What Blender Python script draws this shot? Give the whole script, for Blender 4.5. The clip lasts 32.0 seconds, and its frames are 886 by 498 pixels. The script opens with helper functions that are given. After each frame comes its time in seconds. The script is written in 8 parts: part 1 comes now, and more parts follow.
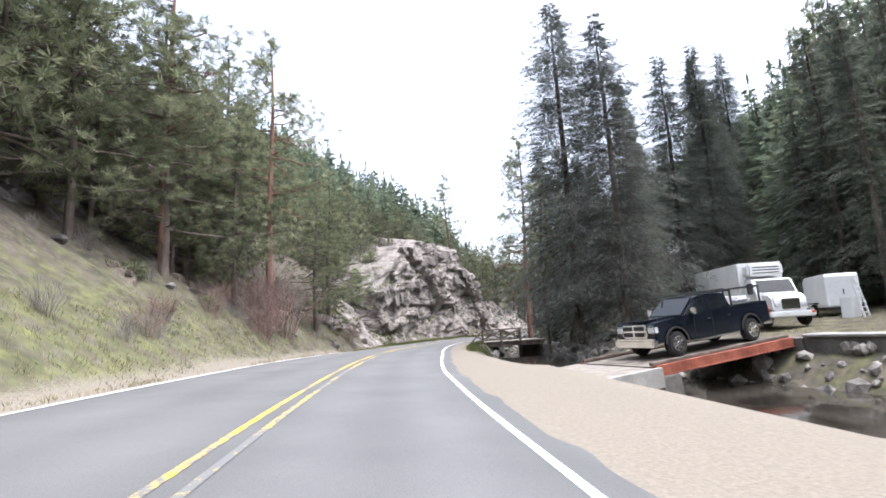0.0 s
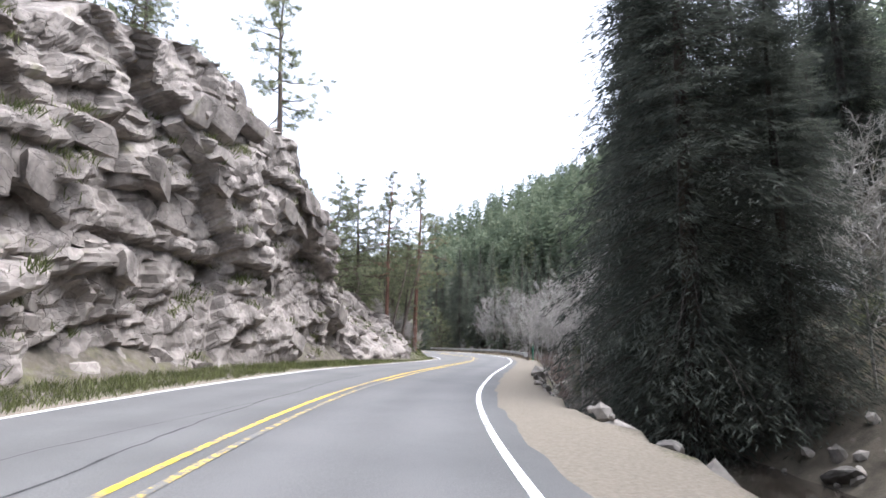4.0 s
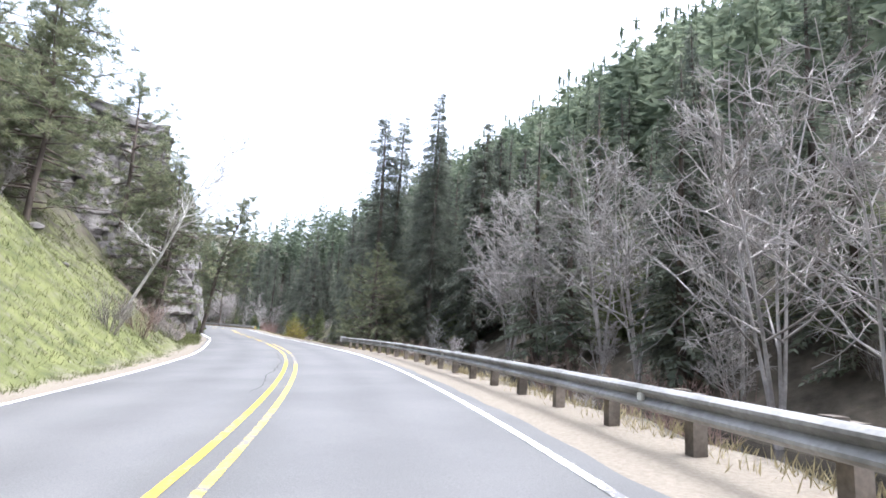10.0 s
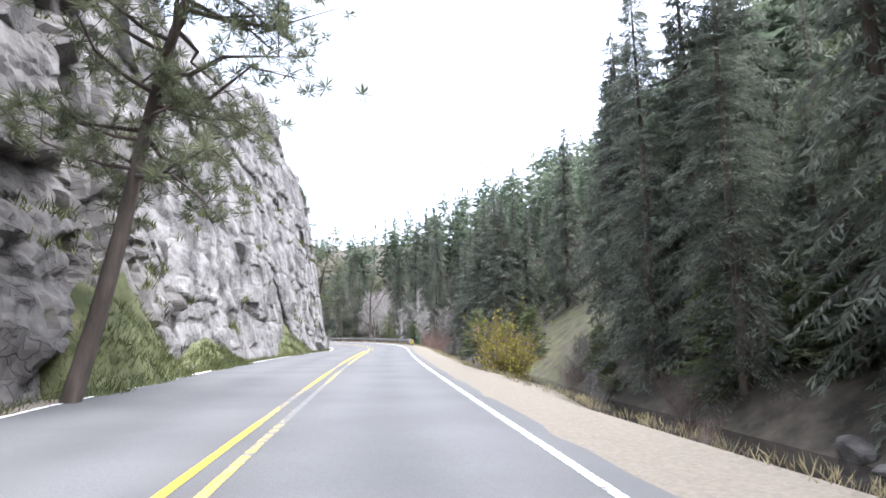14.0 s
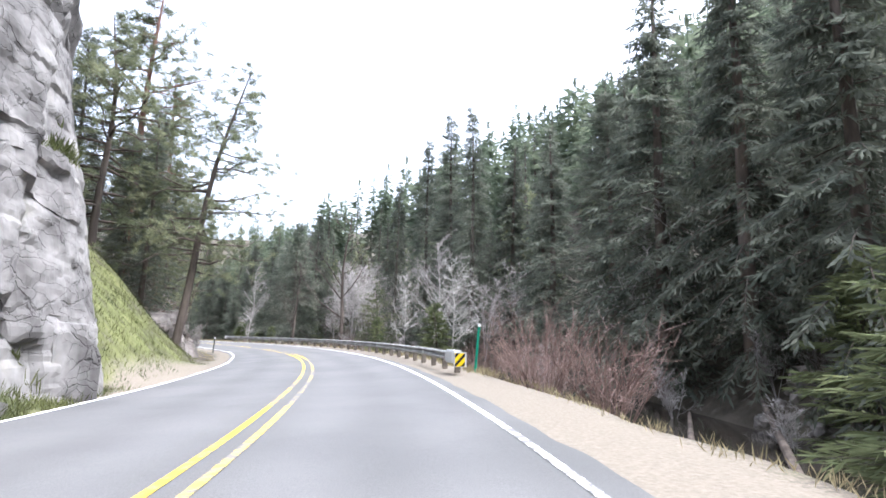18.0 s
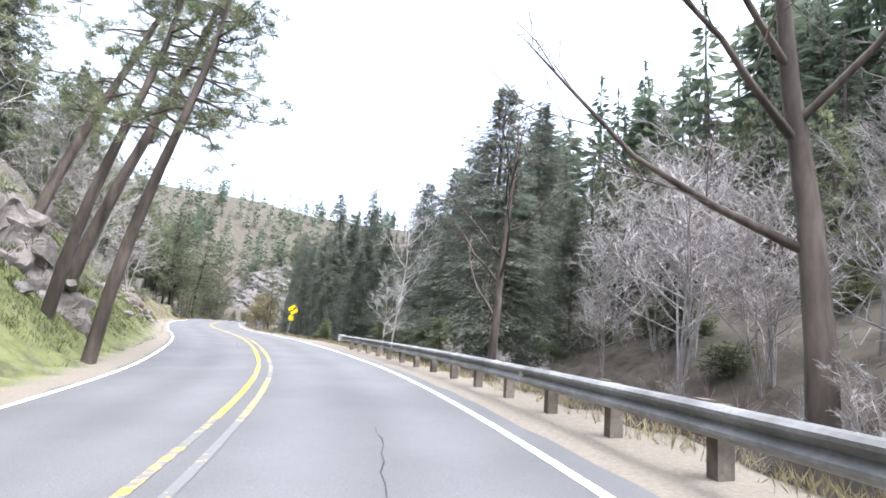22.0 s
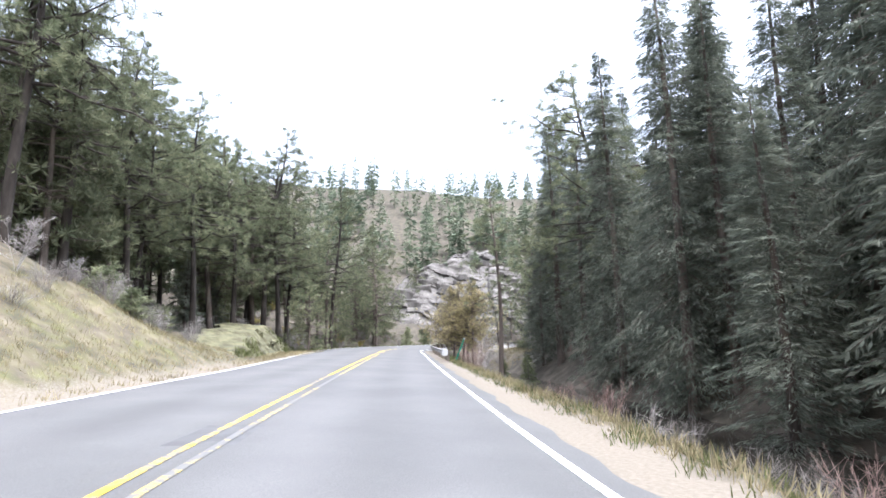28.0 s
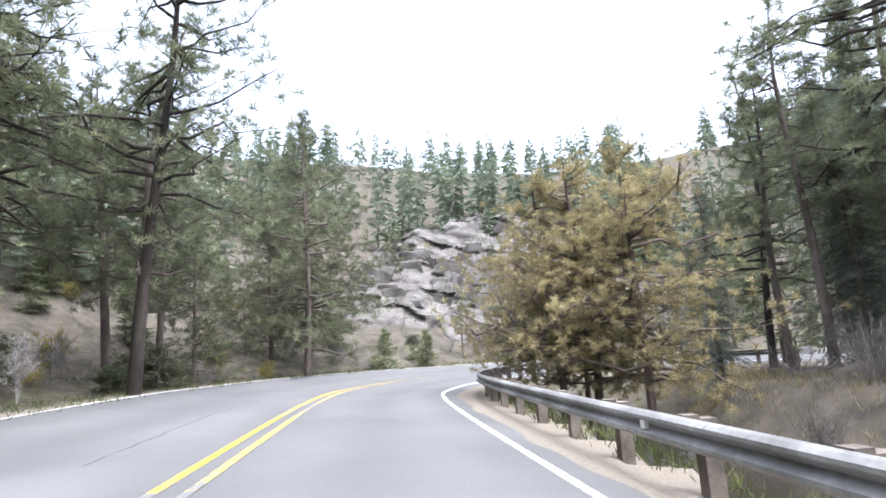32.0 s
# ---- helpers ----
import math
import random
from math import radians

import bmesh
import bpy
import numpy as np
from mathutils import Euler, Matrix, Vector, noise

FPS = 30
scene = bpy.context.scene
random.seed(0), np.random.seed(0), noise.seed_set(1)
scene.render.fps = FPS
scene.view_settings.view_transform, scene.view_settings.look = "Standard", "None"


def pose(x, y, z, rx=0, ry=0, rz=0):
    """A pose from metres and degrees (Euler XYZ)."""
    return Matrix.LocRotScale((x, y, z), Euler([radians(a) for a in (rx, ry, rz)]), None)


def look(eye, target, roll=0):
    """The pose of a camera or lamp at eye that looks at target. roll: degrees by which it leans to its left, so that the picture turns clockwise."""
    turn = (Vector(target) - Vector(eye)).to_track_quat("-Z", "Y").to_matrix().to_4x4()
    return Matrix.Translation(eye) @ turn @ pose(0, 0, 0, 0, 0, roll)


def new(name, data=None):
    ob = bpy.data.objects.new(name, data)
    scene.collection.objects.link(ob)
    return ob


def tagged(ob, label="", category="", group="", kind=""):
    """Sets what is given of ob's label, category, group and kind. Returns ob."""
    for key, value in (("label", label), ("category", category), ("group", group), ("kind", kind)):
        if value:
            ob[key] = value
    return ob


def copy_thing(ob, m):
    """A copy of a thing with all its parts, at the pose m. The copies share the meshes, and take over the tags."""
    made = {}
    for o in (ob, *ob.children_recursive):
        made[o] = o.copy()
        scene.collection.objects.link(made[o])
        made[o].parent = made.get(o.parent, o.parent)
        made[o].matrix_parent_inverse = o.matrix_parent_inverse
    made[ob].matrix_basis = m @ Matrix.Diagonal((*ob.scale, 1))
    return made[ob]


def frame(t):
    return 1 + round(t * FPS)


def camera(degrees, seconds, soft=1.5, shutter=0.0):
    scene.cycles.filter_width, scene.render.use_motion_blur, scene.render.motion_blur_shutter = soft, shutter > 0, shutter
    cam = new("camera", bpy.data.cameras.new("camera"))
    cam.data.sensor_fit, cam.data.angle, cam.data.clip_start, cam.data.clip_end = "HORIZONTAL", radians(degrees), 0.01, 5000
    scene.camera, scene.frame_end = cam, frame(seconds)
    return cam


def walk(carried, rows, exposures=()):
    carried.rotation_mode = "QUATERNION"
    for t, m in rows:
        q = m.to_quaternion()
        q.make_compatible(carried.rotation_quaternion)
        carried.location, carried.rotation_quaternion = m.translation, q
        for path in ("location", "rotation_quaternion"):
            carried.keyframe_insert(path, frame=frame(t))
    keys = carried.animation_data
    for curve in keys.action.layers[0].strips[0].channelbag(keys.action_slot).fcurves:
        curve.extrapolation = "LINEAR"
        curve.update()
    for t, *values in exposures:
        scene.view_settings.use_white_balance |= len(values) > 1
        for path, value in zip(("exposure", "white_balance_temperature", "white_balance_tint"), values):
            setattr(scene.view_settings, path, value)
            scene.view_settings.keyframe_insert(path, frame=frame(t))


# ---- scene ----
EXPOSURES = [(0.0, 1.3, 5950, 12), (4.5, 1.3, 5900, 12), (7.0, 1.62, 5800, 12), (32.0, 1.62, 5800, 12)]
cam = camera(79.8, 32.0, soft=1.7)
# seconds, x, y, z, yaw, pitch up, roll
PATH = [
    (0.0, 0.000, 0.000, 1.300, -6.56, 8.67, -3.26),
    (0.5, 0.047, 6.957, 1.300, -7.66, 9.16, -3.57),
    (1.0, 0.215, 13.896, 1.300, -8.73, 9.24, -3.77),
    (1.5, 0.548, 20.718, 1.300, -9.96, 9.23, -2.86),
    (2.0, 1.066, 27.325, 1.300, -11.79, 9.23, -1.48),
    (2.5, 1.757, 33.657, 1.300, -14.54, 9.34, -0.28),
    (3.0, 2.802, 39.681, 1.300, -18.02, 9.61, -0.23),
    (3.5, 4.223, 45.371, 1.300, -22.28, 9.63, 0.84),
    (4.0, 5.901, 50.716, 1.300, -26.51, 10.30, 1.50),
    (4.5, 7.965, 55.920, 1.300, -30.91, 10.84, 1.77),
    (5.0, 10.529, 61.111, 1.300, -34.73, 10.20, 0.81),
    (5.5, 13.503, 66.266, 1.300, -38.31, 9.66, -0.02),
    (6.0, 16.820, 71.375, 1.300, -40.75, 9.09, -0.85),
    (6.5, 20.398, 76.459, 1.300, -42.61, 8.35, -1.82),
    (7.0, 24.157, 81.559, 1.300, -42.83, 8.20, -0.59),
    (7.5, 27.842, 86.709, 1.300, -42.20, 8.15, 0.47),
    (8.0, 31.454, 91.958, 1.300, -40.78, 8.66, 0.96),
    (8.5, 34.978, 97.422, 1.300, -38.13, 8.71, 1.47),
    (9.0, 38.319, 103.196, 1.300, -34.07, 8.79, 2.35),
    (9.5, 41.255, 109.457, 1.300, -30.18, 9.04, 3.37),
    (10.0, 43.826, 115.986, 1.300, -26.95, 9.35, 3.78),
    (10.5, 46.038, 122.594, 1.300, -23.64, 9.96, 4.31),
    (11.0, 47.957, 129.126, 1.300, -20.60, 10.21, 4.15),
    (11.5, 49.630, 135.658, 1.300, -17.57, 10.16, 4.02),
    (12.0, 50.853, 142.096, 1.300, -14.91, 10.01, 3.43),
    (12.5, 51.592, 148.459, 1.300, -12.52, 9.79, 2.00),
    (13.0, 52.155, 154.651, 1.300, -10.75, 9.69, 1.41),
    (13.5, 52.565, 160.561, 1.300, -9.71, 9.40, 1.35),
    (14.0, 52.898, 166.143, 1.300, -9.83, 9.31, 0.14),
    (14.5, 53.231, 171.644, 1.300, -9.99, 9.31, 0.28),
    (15.0, 53.590, 177.263, 1.300, -10.30, 9.42, 0.14),
    (15.5, 53.972, 182.977, 1.300, -10.33, 9.43, 0.03),
    (16.0, 54.374, 188.764, 1.300, -10.61, 9.35, -0.09),
    (16.5, 54.794, 194.611, 1.300, -10.58, 9.15, -0.21),
    (17.0, 55.222, 200.507, 1.300, -11.18, 9.35, 0.21),
    (17.5, 55.582, 206.388, 1.300, -11.73, 9.36, 0.97),
    (18.0, 56.136, 212.303, 1.300, -11.16, 9.48, 1.37),
    (18.5, 56.522, 218.161, 1.300, -9.89, 9.35, 1.29),
    (19.0, 56.783, 223.979, 1.300, -7.98, 9.36, 1.47),
    (19.5, 56.770, 229.774, 1.300, -5.38, 9.38, 2.60),
    (20.0, 56.532, 235.682, 1.300, -3.01, 9.36, 3.92),
    (20.5, 56.137, 241.675, 1.300, -0.61, 8.85, 6.17),
    (21.0, 55.329, 247.764, 1.300, 2.60, 8.94, 5.77),
    (21.5, 54.105, 253.905, 1.300, 6.34, 8.89, 5.03),
    (22.0, 52.444, 260.002, 1.300, 9.96, 9.13, 4.64),
    (22.5, 50.327, 266.024, 1.300, 14.09, 9.37, 4.17),
    (23.0, 47.837, 271.945, 1.300, 18.22, 9.54, 3.52),
    (23.5, 44.959, 277.700, 1.300, 21.52, 9.62, 3.19),
    (24.0, 41.793, 283.282, 1.300, 23.90, 9.67, 2.76),
    (24.5, 38.535, 288.731, 1.300, 25.57, 10.00, 2.16),
    (25.0, 35.144, 294.005, 1.300, 27.14, 9.91, 1.84),
    (25.5, 31.615, 299.078, 1.300, 28.38, 9.80, 2.09),
    (26.0, 28.024, 304.116, 1.300, 29.26, 9.74, 1.18),
    (26.5, 24.395, 309.129, 1.300, 29.23, 9.67, 0.46),
    (27.0, 20.788, 314.155, 1.300, 28.78, 9.57, -0.18),
    (27.5, 17.259, 319.228, 1.300, 27.55, 9.41, -0.85),
    (28.0, 13.876, 324.387, 1.300, 26.53, 9.55, -1.22),
    (28.5, 10.603, 329.533, 1.300, 25.56, 9.87, -1.81),
    (29.0, 7.451, 334.624, 1.300, 25.42, 10.11, -1.49),
    (29.5, 4.390, 339.650, 1.300, 25.16, 9.67, -1.51),
    (30.0, 1.457, 344.498, 1.300, 24.58, 9.71, -1.83),
    (30.5, -1.372, 349.229, 1.300, 24.36, 9.75, -2.26),
    (31.0, -4.110, 353.727, 1.300, 24.21, 9.95, -2.13),
    (31.5, -6.738, 358.173, 1.300, 23.78, 10.21, -2.19),
    (32.0, -9.289, 362.594, 1.300, 22.97, 10.99, -2.93),
]
walk(cam, [(t, pose(x, y, z, 90 + p, 0, w) @ pose(0, 0, 0, 0, 0, r)) for t, x, y, z, w, p, r in PATH], EXPOSURES)

# ---- world, sun ----
world = bpy.data.worlds.new("world")
scene.world = world
world.use_nodes = True
wn = world.node_tree.nodes
wl = world.node_tree.links
sky = wn.new("ShaderNodeTexSky")
sky.sky_type = "NISHITA"
sky.sun_disc = False
sky.sun_elevation = radians(70)
sky.sun_rotation = radians(112)
sky.air_density = 1.0
sky.dust_density = 6.0
sky.ozone_density = 1.0
pale = wn.new("ShaderNodeHueSaturation")      # thin high cloud washes the blue out
pale.inputs["Saturation"].default_value = 0.4
wl.new(sky.outputs[0], pale.inputs["Color"])
wl.new(pale.outputs[0], wn["Background"].inputs["Color"])
wn["Background"].inputs["Strength"].default_value = 0.24
sun = new("sun", bpy.data.lights.new("sun", "SUN"))
sun.data.energy = 0.9
sun.data.angle = radians(40)
sun.data.color = (1.0, 0.99, 0.98)
sun.matrix_world = look((0, 0, 60), (-20, 8, 0))

# ---- materials ----
def mat(name, c1, c2, scale=3.0, rough=0.9, bump=0.0, bump_scale=20.0, fine=0.25, vary=0.0, metal=0.0, c3=None, stretch=None, per="object"):
    """Two colours mixed by broad noise, speckled by fine noise, with a little relief."""
    m = bpy.data.materials.new(name)
    m.use_nodes = True
    n, l = m.node_tree.nodes, m.node_tree.links
    b = n["Principled BSDF"]
    b.inputs["Roughness"].default_value = rough
    b.inputs["Metallic"].default_value = metal
    b.inputs["Specular IOR Level"].default_value = 0.3
    geo = n.new("ShaderNodeNewGeometry")
    src = geo.outputs["Position"]
    if stretch:
        mp = n.new("ShaderNodeMapping")
        mp.inputs["Scale"].default_value = stretch
        l.new(src, mp.inputs["Vector"])
        src = mp.outputs[0]
    big = n.new("ShaderNodeTexNoise")
    big.inputs["Scale"].default_value = scale
    big.inputs["Detail"].default_value = 5
    l.new(src, big.inputs["Vector"])
    ramp = n.new("ShaderNodeValToRGB")
    ramp.color_ramp.elements[0].position, ramp.color_ramp.elements[1].position = 0.36, 0.64
    ramp.color_ramp.elements[0].color, ramp.color_ramp.elements[1].color = (*c1, 1), (*c2, 1)
    if c3:
        e = ramp.color_ramp.elements.new(0.8)
        e.color = (*c3, 1)
    l.new(big.outputs["Fac"], ramp.inputs["Fac"])
    small = n.new("ShaderNodeTexNoise")
    small.inputs["Scale"].default_value = bump_scale
    small.inputs["Detail"].default_value = 4
    l.new(src, small.inputs["Vector"])
    mul = n.new("ShaderNodeMapRange")
    mul.inputs["To Min"].default_value, mul.inputs["To Max"].default_value = 1 - fine * 1.6, 1 + fine * 1.6
    l.new(small.outputs["Fac"], mul.inputs["Value"])
    val = mul.outputs[0]
    if vary:
        if per == "object":
            rnd = n.new("ShaderNodeObjectInfo").outputs["Random"]
        else:
            rnd = geo.outputs["Random Per Island"]
        mr = n.new("ShaderNodeMapRange")
        mr.inputs["To Min"].default_value, mr.inputs["To Max"].default_value = 1 - vary, 1 + vary
        l.new(rnd, mr.inputs["Value"])
        mm = n.new("ShaderNodeMath")
        mm.operation = "MULTIPLY"
        l.new(val, mm.inputs[0])
        l.new(mr.outputs[0], mm.inputs[1])
        val = mm.outputs[0]
    hs = n.new("ShaderNodeHueSaturation")
    l.new(ramp.outputs["Color"], hs.inputs["Color"])
    l.new(val, hs.inputs["Value"])
    l.new(hs.outputs["Color"], b.inputs["Base Color"])
    if bump:
        bp = n.new("ShaderNodeBump")
        bp.inputs["Strength"].default_value = min(1.0, bump * 4)
        bp.inputs["Distance"].default_value = bump
        l.new(small.outputs["Fac"], bp.inputs["Height"])
        l.new(bp.outputs["Normal"], b.inputs["Normal"])
    return m


def cracked(m, sizes, deep=0.05):
    """Adds joints to a rock material: thin dark clefts at several sizes, with relief."""
    n, l = m.node_tree.nodes, m.node_tree.links
    b = n["Principled BSDF"]
    geo = n.new("ShaderNodeNewGeometry")
    warp = n.new("ShaderNodeTexNoise")
    warp.inputs["Scale"].default_value, warp.inputs["Detail"].default_value = 0.9, 4
    l.new(geo.outputs["Position"], warp.inputs["Vector"])
    off = n.new("ShaderNodeVectorMath")
    off.operation = "MULTIPLY_ADD"
    off.inputs[1].default_value = (0.9, 0.9, 0.9)
    l.new(warp.outputs["Color"], off.inputs[0])
    l.new(geo.outputs["Position"], off.inputs[2])
    mp = n.new("ShaderNodeMapping")
    mp.inputs["Rotation"].default_value = (0.25, 0.18, 0.4)
    mp.inputs["Scale"].default_value = (0.75, 0.75, 1.7)
    l.new(off.outputs[0], mp.inputs["Vector"])
    total = None
    for scale, width in sizes:
        v = n.new("ShaderNodeTexVoronoi")
        v.feature = "DISTANCE_TO_EDGE"
        v.inputs["Scale"].default_value = scale
        l.new(mp.outputs[0], v.inputs["Vector"])
        r = n.new("ShaderNodeMapRange")
        r.inputs["From Max"].default_value = width
        l.new(v.outputs["Distance"], r.inputs["Value"])
        if total is None:
            total = r.outputs[0]
        else:
            k = n.new("ShaderNodeMath")
            k.operation = "MULTIPLY"
            l.new(total, k.inputs[0])
            l.new(r.outputs[0], k.inputs[1])
            total = k.outputs[0]
    gap = n.new("ShaderNodeTexNoise")            # the joints come and go
    gap.inputs["Scale"].default_value, gap.inputs["Detail"].default_value = 0.8, 3
    l.new(geo.outputs["Position"], gap.inputs["Vector"])
    shut = n.new("ShaderNodeMapRange")
    shut.inputs["From Min"].default_value, shut.inputs["From Max"].default_value = 0.46, 0.60
    l.new(gap.outputs["Fac"], shut.inputs["Value"])
    most = n.new("ShaderNodeMath")
    most.operation = "MAXIMUM"
    l.new(total, most.inputs[0])
    l.new(shut.outputs[0], most.inputs[1])
    total = most.outputs[0]
    dirt = n.new("ShaderNodeMapRange")
    dirt.inputs["To Min"].default_value = 0.72
    l.new(total, dirt.inputs["Value"])
    mix = n.new("ShaderNodeMix")
    mix.data_type, mix.blend_type = "RGBA", "MULTIPLY"
    mix.inputs["Factor"].default_value = 1.0
    l.new(b.inputs["Base Color"].links[0].from_socket, mix.inputs["A"])
    l.new(dirt.outputs[0], mix.inputs["B"])
    l.new(mix.outputs["Result"], b.inputs["Base Color"])
    bp = n.new("ShaderNodeBump")
    bp.inputs["Distance"].default_value = deep
    bp.inputs["Strength"].default_value = 0.8
    l.new(total, bp.inputs["Height"])
    l.new(b.inputs["Normal"].links[0].from_socket, bp.inputs["Normal"])
    l.new(bp.outputs["Normal"], b.inputs["Normal"])
    return m


def zone_mat(name, layers, base, rough=0.95, bump=0.025):
    """Ground: earth with named weights (gravel, grass, ...) blended in, each with its own two colours."""
    m = bpy.data.materials.new(name)
    m.use_nodes = True
    n, l = m.node_tree.nodes, m.node_tree.links
    b = n["Principled BSDF"]
    b.inputs["Roughness"].default_value = rough
    b.inputs["Specular IOR Level"].default_value = 0.15
    geo = n.new("ShaderNodeNewGeometry")

    def tone(c1, c2, scale):
        t = n.new("ShaderNodeTexNoise")
        t.inputs["Scale"].default_value, t.inputs["Detail"].default_value = scale, 8
        t.inputs["Roughness"].default_value = 0.65
        l.new(geo.outputs["Position"], t.inputs["Vector"])
        r = n.new("ShaderNodeValToRGB")
        r.color_ramp.elements[0].position, r.color_ramp.elements[1].position = 0.35, 0.65
        r.color_ramp.elements[0].color, r.color_ramp.elements[1].color = (*c1, 1), (*c2, 1)
        l.new(t.outputs["Fac"], r.inputs["Fac"])
        return r.outputs["Color"], t.outputs["Fac"]

    col, h = tone(*base)
    for zone, c1, c2, scale in layers:
        at_ = n.new("ShaderNodeAttribute")
        at_.attribute_name = zone
        other, hh = tone(c1, c2, scale)
        edge = n.new("ShaderNodeMath")          # ragged border
        edge.operation = "MULTIPLY_ADD"
        edge.inputs[1].default_value, edge.inputs[2].default_value = 1.2, -0.6
        l.new(hh, edge.inputs[0])
        s_ = n.new("ShaderNodeMath")
        s_.operation, s_.use_clamp = "ADD", True
        l.new(at_.outputs["Fac"], s_.inputs[0])
        l.new(edge.outputs[0], s_.inputs[1])
        st = n.new("ShaderNodeMapRange")
        st.inputs["From Min"].default_value, st.inputs["From Max"].default_value = 0.3, 0.7
        l.new(s_.outputs[0], st.inputs["Value"])
        mx = n.new("ShaderNodeMix")
        mx.data_type = "RGBA"
        l.new(st.outputs[0], mx.inputs["Factor"])
        l.new(col, mx.inputs["A"])
        l.new(other, mx.inputs["B"])
        col = mx.outputs["Result"]
    l.new(col, b.inputs["Base Color"])
    bp = n.new("ShaderNodeBump")
    bp.inputs["Distance"].default_value = bump
    bp.inputs["Strength"].default_value = 0.6
    fine = n.new("ShaderNodeTexNoise")
    fine.inputs["Scale"].default_value, fine.inputs["Detail"].default_value = 22, 8
    l.new(geo.outputs["Position"], fine.inputs["Vector"])
    l.new(fine.outputs["Fac"], bp.inputs["Height"])
    l.new(bp.outputs["Normal"], b.inputs["Normal"])
    return m


M_ground = zone_mat("earth", [
    ("grass", (0.068, 0.082, 0.03), (0.155, 0.16, 0.065), 1.3),
    ("dry", (0.125, 0.103, 0.066), (0.215, 0.182, 0.12), 1.1),
    ("rubble", (0.08, 0.07, 0.058), (0.17, 0.15, 0.128), 2.2),
    ("gravel", (0.158, 0.137, 0.109), (0.217, 0.19, 0.153), 16.0),
], ((0.045, 0.04, 0.031), (0.118, 0.102, 0.08), 0.9))
M_asphalt = mat("asphalt", (0.103, 0.102, 0.100), (0.127, 0.125, 0.122), 0.35, 0.8, 0.006, 70, 0.3)
M_rock = mat("rock", (0.135, 0.118, 0.105), (0.29, 0.258, 0.234), 0.9, 0.92, 0.05, 5.0, 0.3, c3=(0.17, 0.16, 0.10))
M_rock_pale = mat("pale rock", (0.115, 0.108, 0.103), (0.275, 0.262, 0.25), 0.8, 0.92, 0.05, 4.5, 0.26, c3=(0.25, 0.235, 0.19))
# granite darkened: the first cliff's shade is put into this colour
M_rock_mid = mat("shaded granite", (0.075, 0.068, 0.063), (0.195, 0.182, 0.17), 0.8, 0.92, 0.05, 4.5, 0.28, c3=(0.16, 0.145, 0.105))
M_rock_hill = mat("hill rock", (0.065, 0.058, 0.052), (0.155, 0.143, 0.13), 0.6, 0.92, 0.05, 4.0, 0.28, c3=(0.12, 0.115, 0.075))
M_scree = mat("brown scree", (0.085, 0.07, 0.055), (0.195, 0.165, 0.132), 0.7, 0.95, 0.05, 6.0, 0.3, c3=(0.13, 0.135, 0.065))
cracked(M_rock, ((0.5, 0.012), (1.9, 0.018)))
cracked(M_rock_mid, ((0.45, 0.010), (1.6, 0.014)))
cracked(M_rock_pale, ((0.45, 0.010), (1.6, 0.014)))
M_bark = mat("bark", (0.06, 0.048, 0.04), (0.155, 0.125, 0.105), 2.0, 0.95, 0.03, 9.0, 0.3, 0.2, stretch=(1, 1, 0.25))
M_bark_red = mat("red pine bark", (0.12, 0.065, 0.05), (0.25, 0.14, 0.105), 2.0, 0.95, 0.03, 9.0, 0.3, 0.15, stretch=(1, 1, 0.25))
M_spruce = mat("spruce needles", (0.084, 0.097, 0.077), (0.21, 0.224, 0.176), 0.8, 0.8, 0, 5.0, 0.3, 0.25)
M_spruce_mid = mat("woodland needles", (0.096, 0.114, 0.086), (0.225, 0.244, 0.182), 0.5, 0.8, 0, 5.0, 0.3, 0.3)
M_turf = mat("turf", (0.06, 0.07, 0.03), (0.14, 0.145, 0.07), 1.2, 0.95, 0.03, 14.0, 0.3, c3=(0.20, 0.17, 0.10))
M_bank = mat("bank turf", (0.07, 0.066, 0.04), (0.155, 0.148, 0.085), 1.0, 0.95, 0.03, 14.0, 0.3, c3=(0.17, 0.145, 0.10))
M_blue = mat("blue spruce needles", (0.085, 0.092, 0.082), (0.21, 0.218, 0.195), 0.8, 0.8, 0, 5.0, 0.3, 0.2)
# darker copy of the spruce needles, with creek-side shade put into the colour
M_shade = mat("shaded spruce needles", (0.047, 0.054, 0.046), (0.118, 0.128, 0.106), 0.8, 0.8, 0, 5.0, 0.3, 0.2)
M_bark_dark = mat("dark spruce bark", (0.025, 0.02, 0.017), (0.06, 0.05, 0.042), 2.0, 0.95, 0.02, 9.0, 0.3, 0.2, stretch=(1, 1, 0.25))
M_pine = mat("pine needles", (0.10, 0.115, 0.068), (0.265, 0.28, 0.172), 0.8, 0.8, 0, 5.0, 0.3, 0.25)
M_young = mat("young fir needles", (0.10, 0.12, 0.062), (0.225, 0.25, 0.128), 0.8, 0.8, 0, 5.0, 0.3, 0.2)
M_brown_pine = mat("rusty pine needles", (0.235, 0.205, 0.108), (0.45, 0.385, 0.21), 0.8, 0.8, 0, 5.0, 0.3, 0.15)
M_fir_far = mat("far needles", (0.10, 0.128, 0.088), (0.225, 0.258, 0.175), 0.12, 0.85, 0, 2.0, 0.3, 0.15, per="island")
M_brush = mat("grey brush", (0.155, 0.138, 0.126), (0.30, 0.275, 0.257), 1.0, 0.9, 0, 8.0, 0.2, 0.2)
M_twig = mat("bare twigs", (0.26, 0.238, 0.223), (0.47, 0.44, 0.418), 1.0, 0.9, 0, 8.0, 0.2, 0.2)
M_aspen = mat("aspen bark", (0.28, 0.265, 0.24), (0.52, 0.50, 0.47), 1.5, 0.85, 0.01, 8.0, 0.3, 0.15)
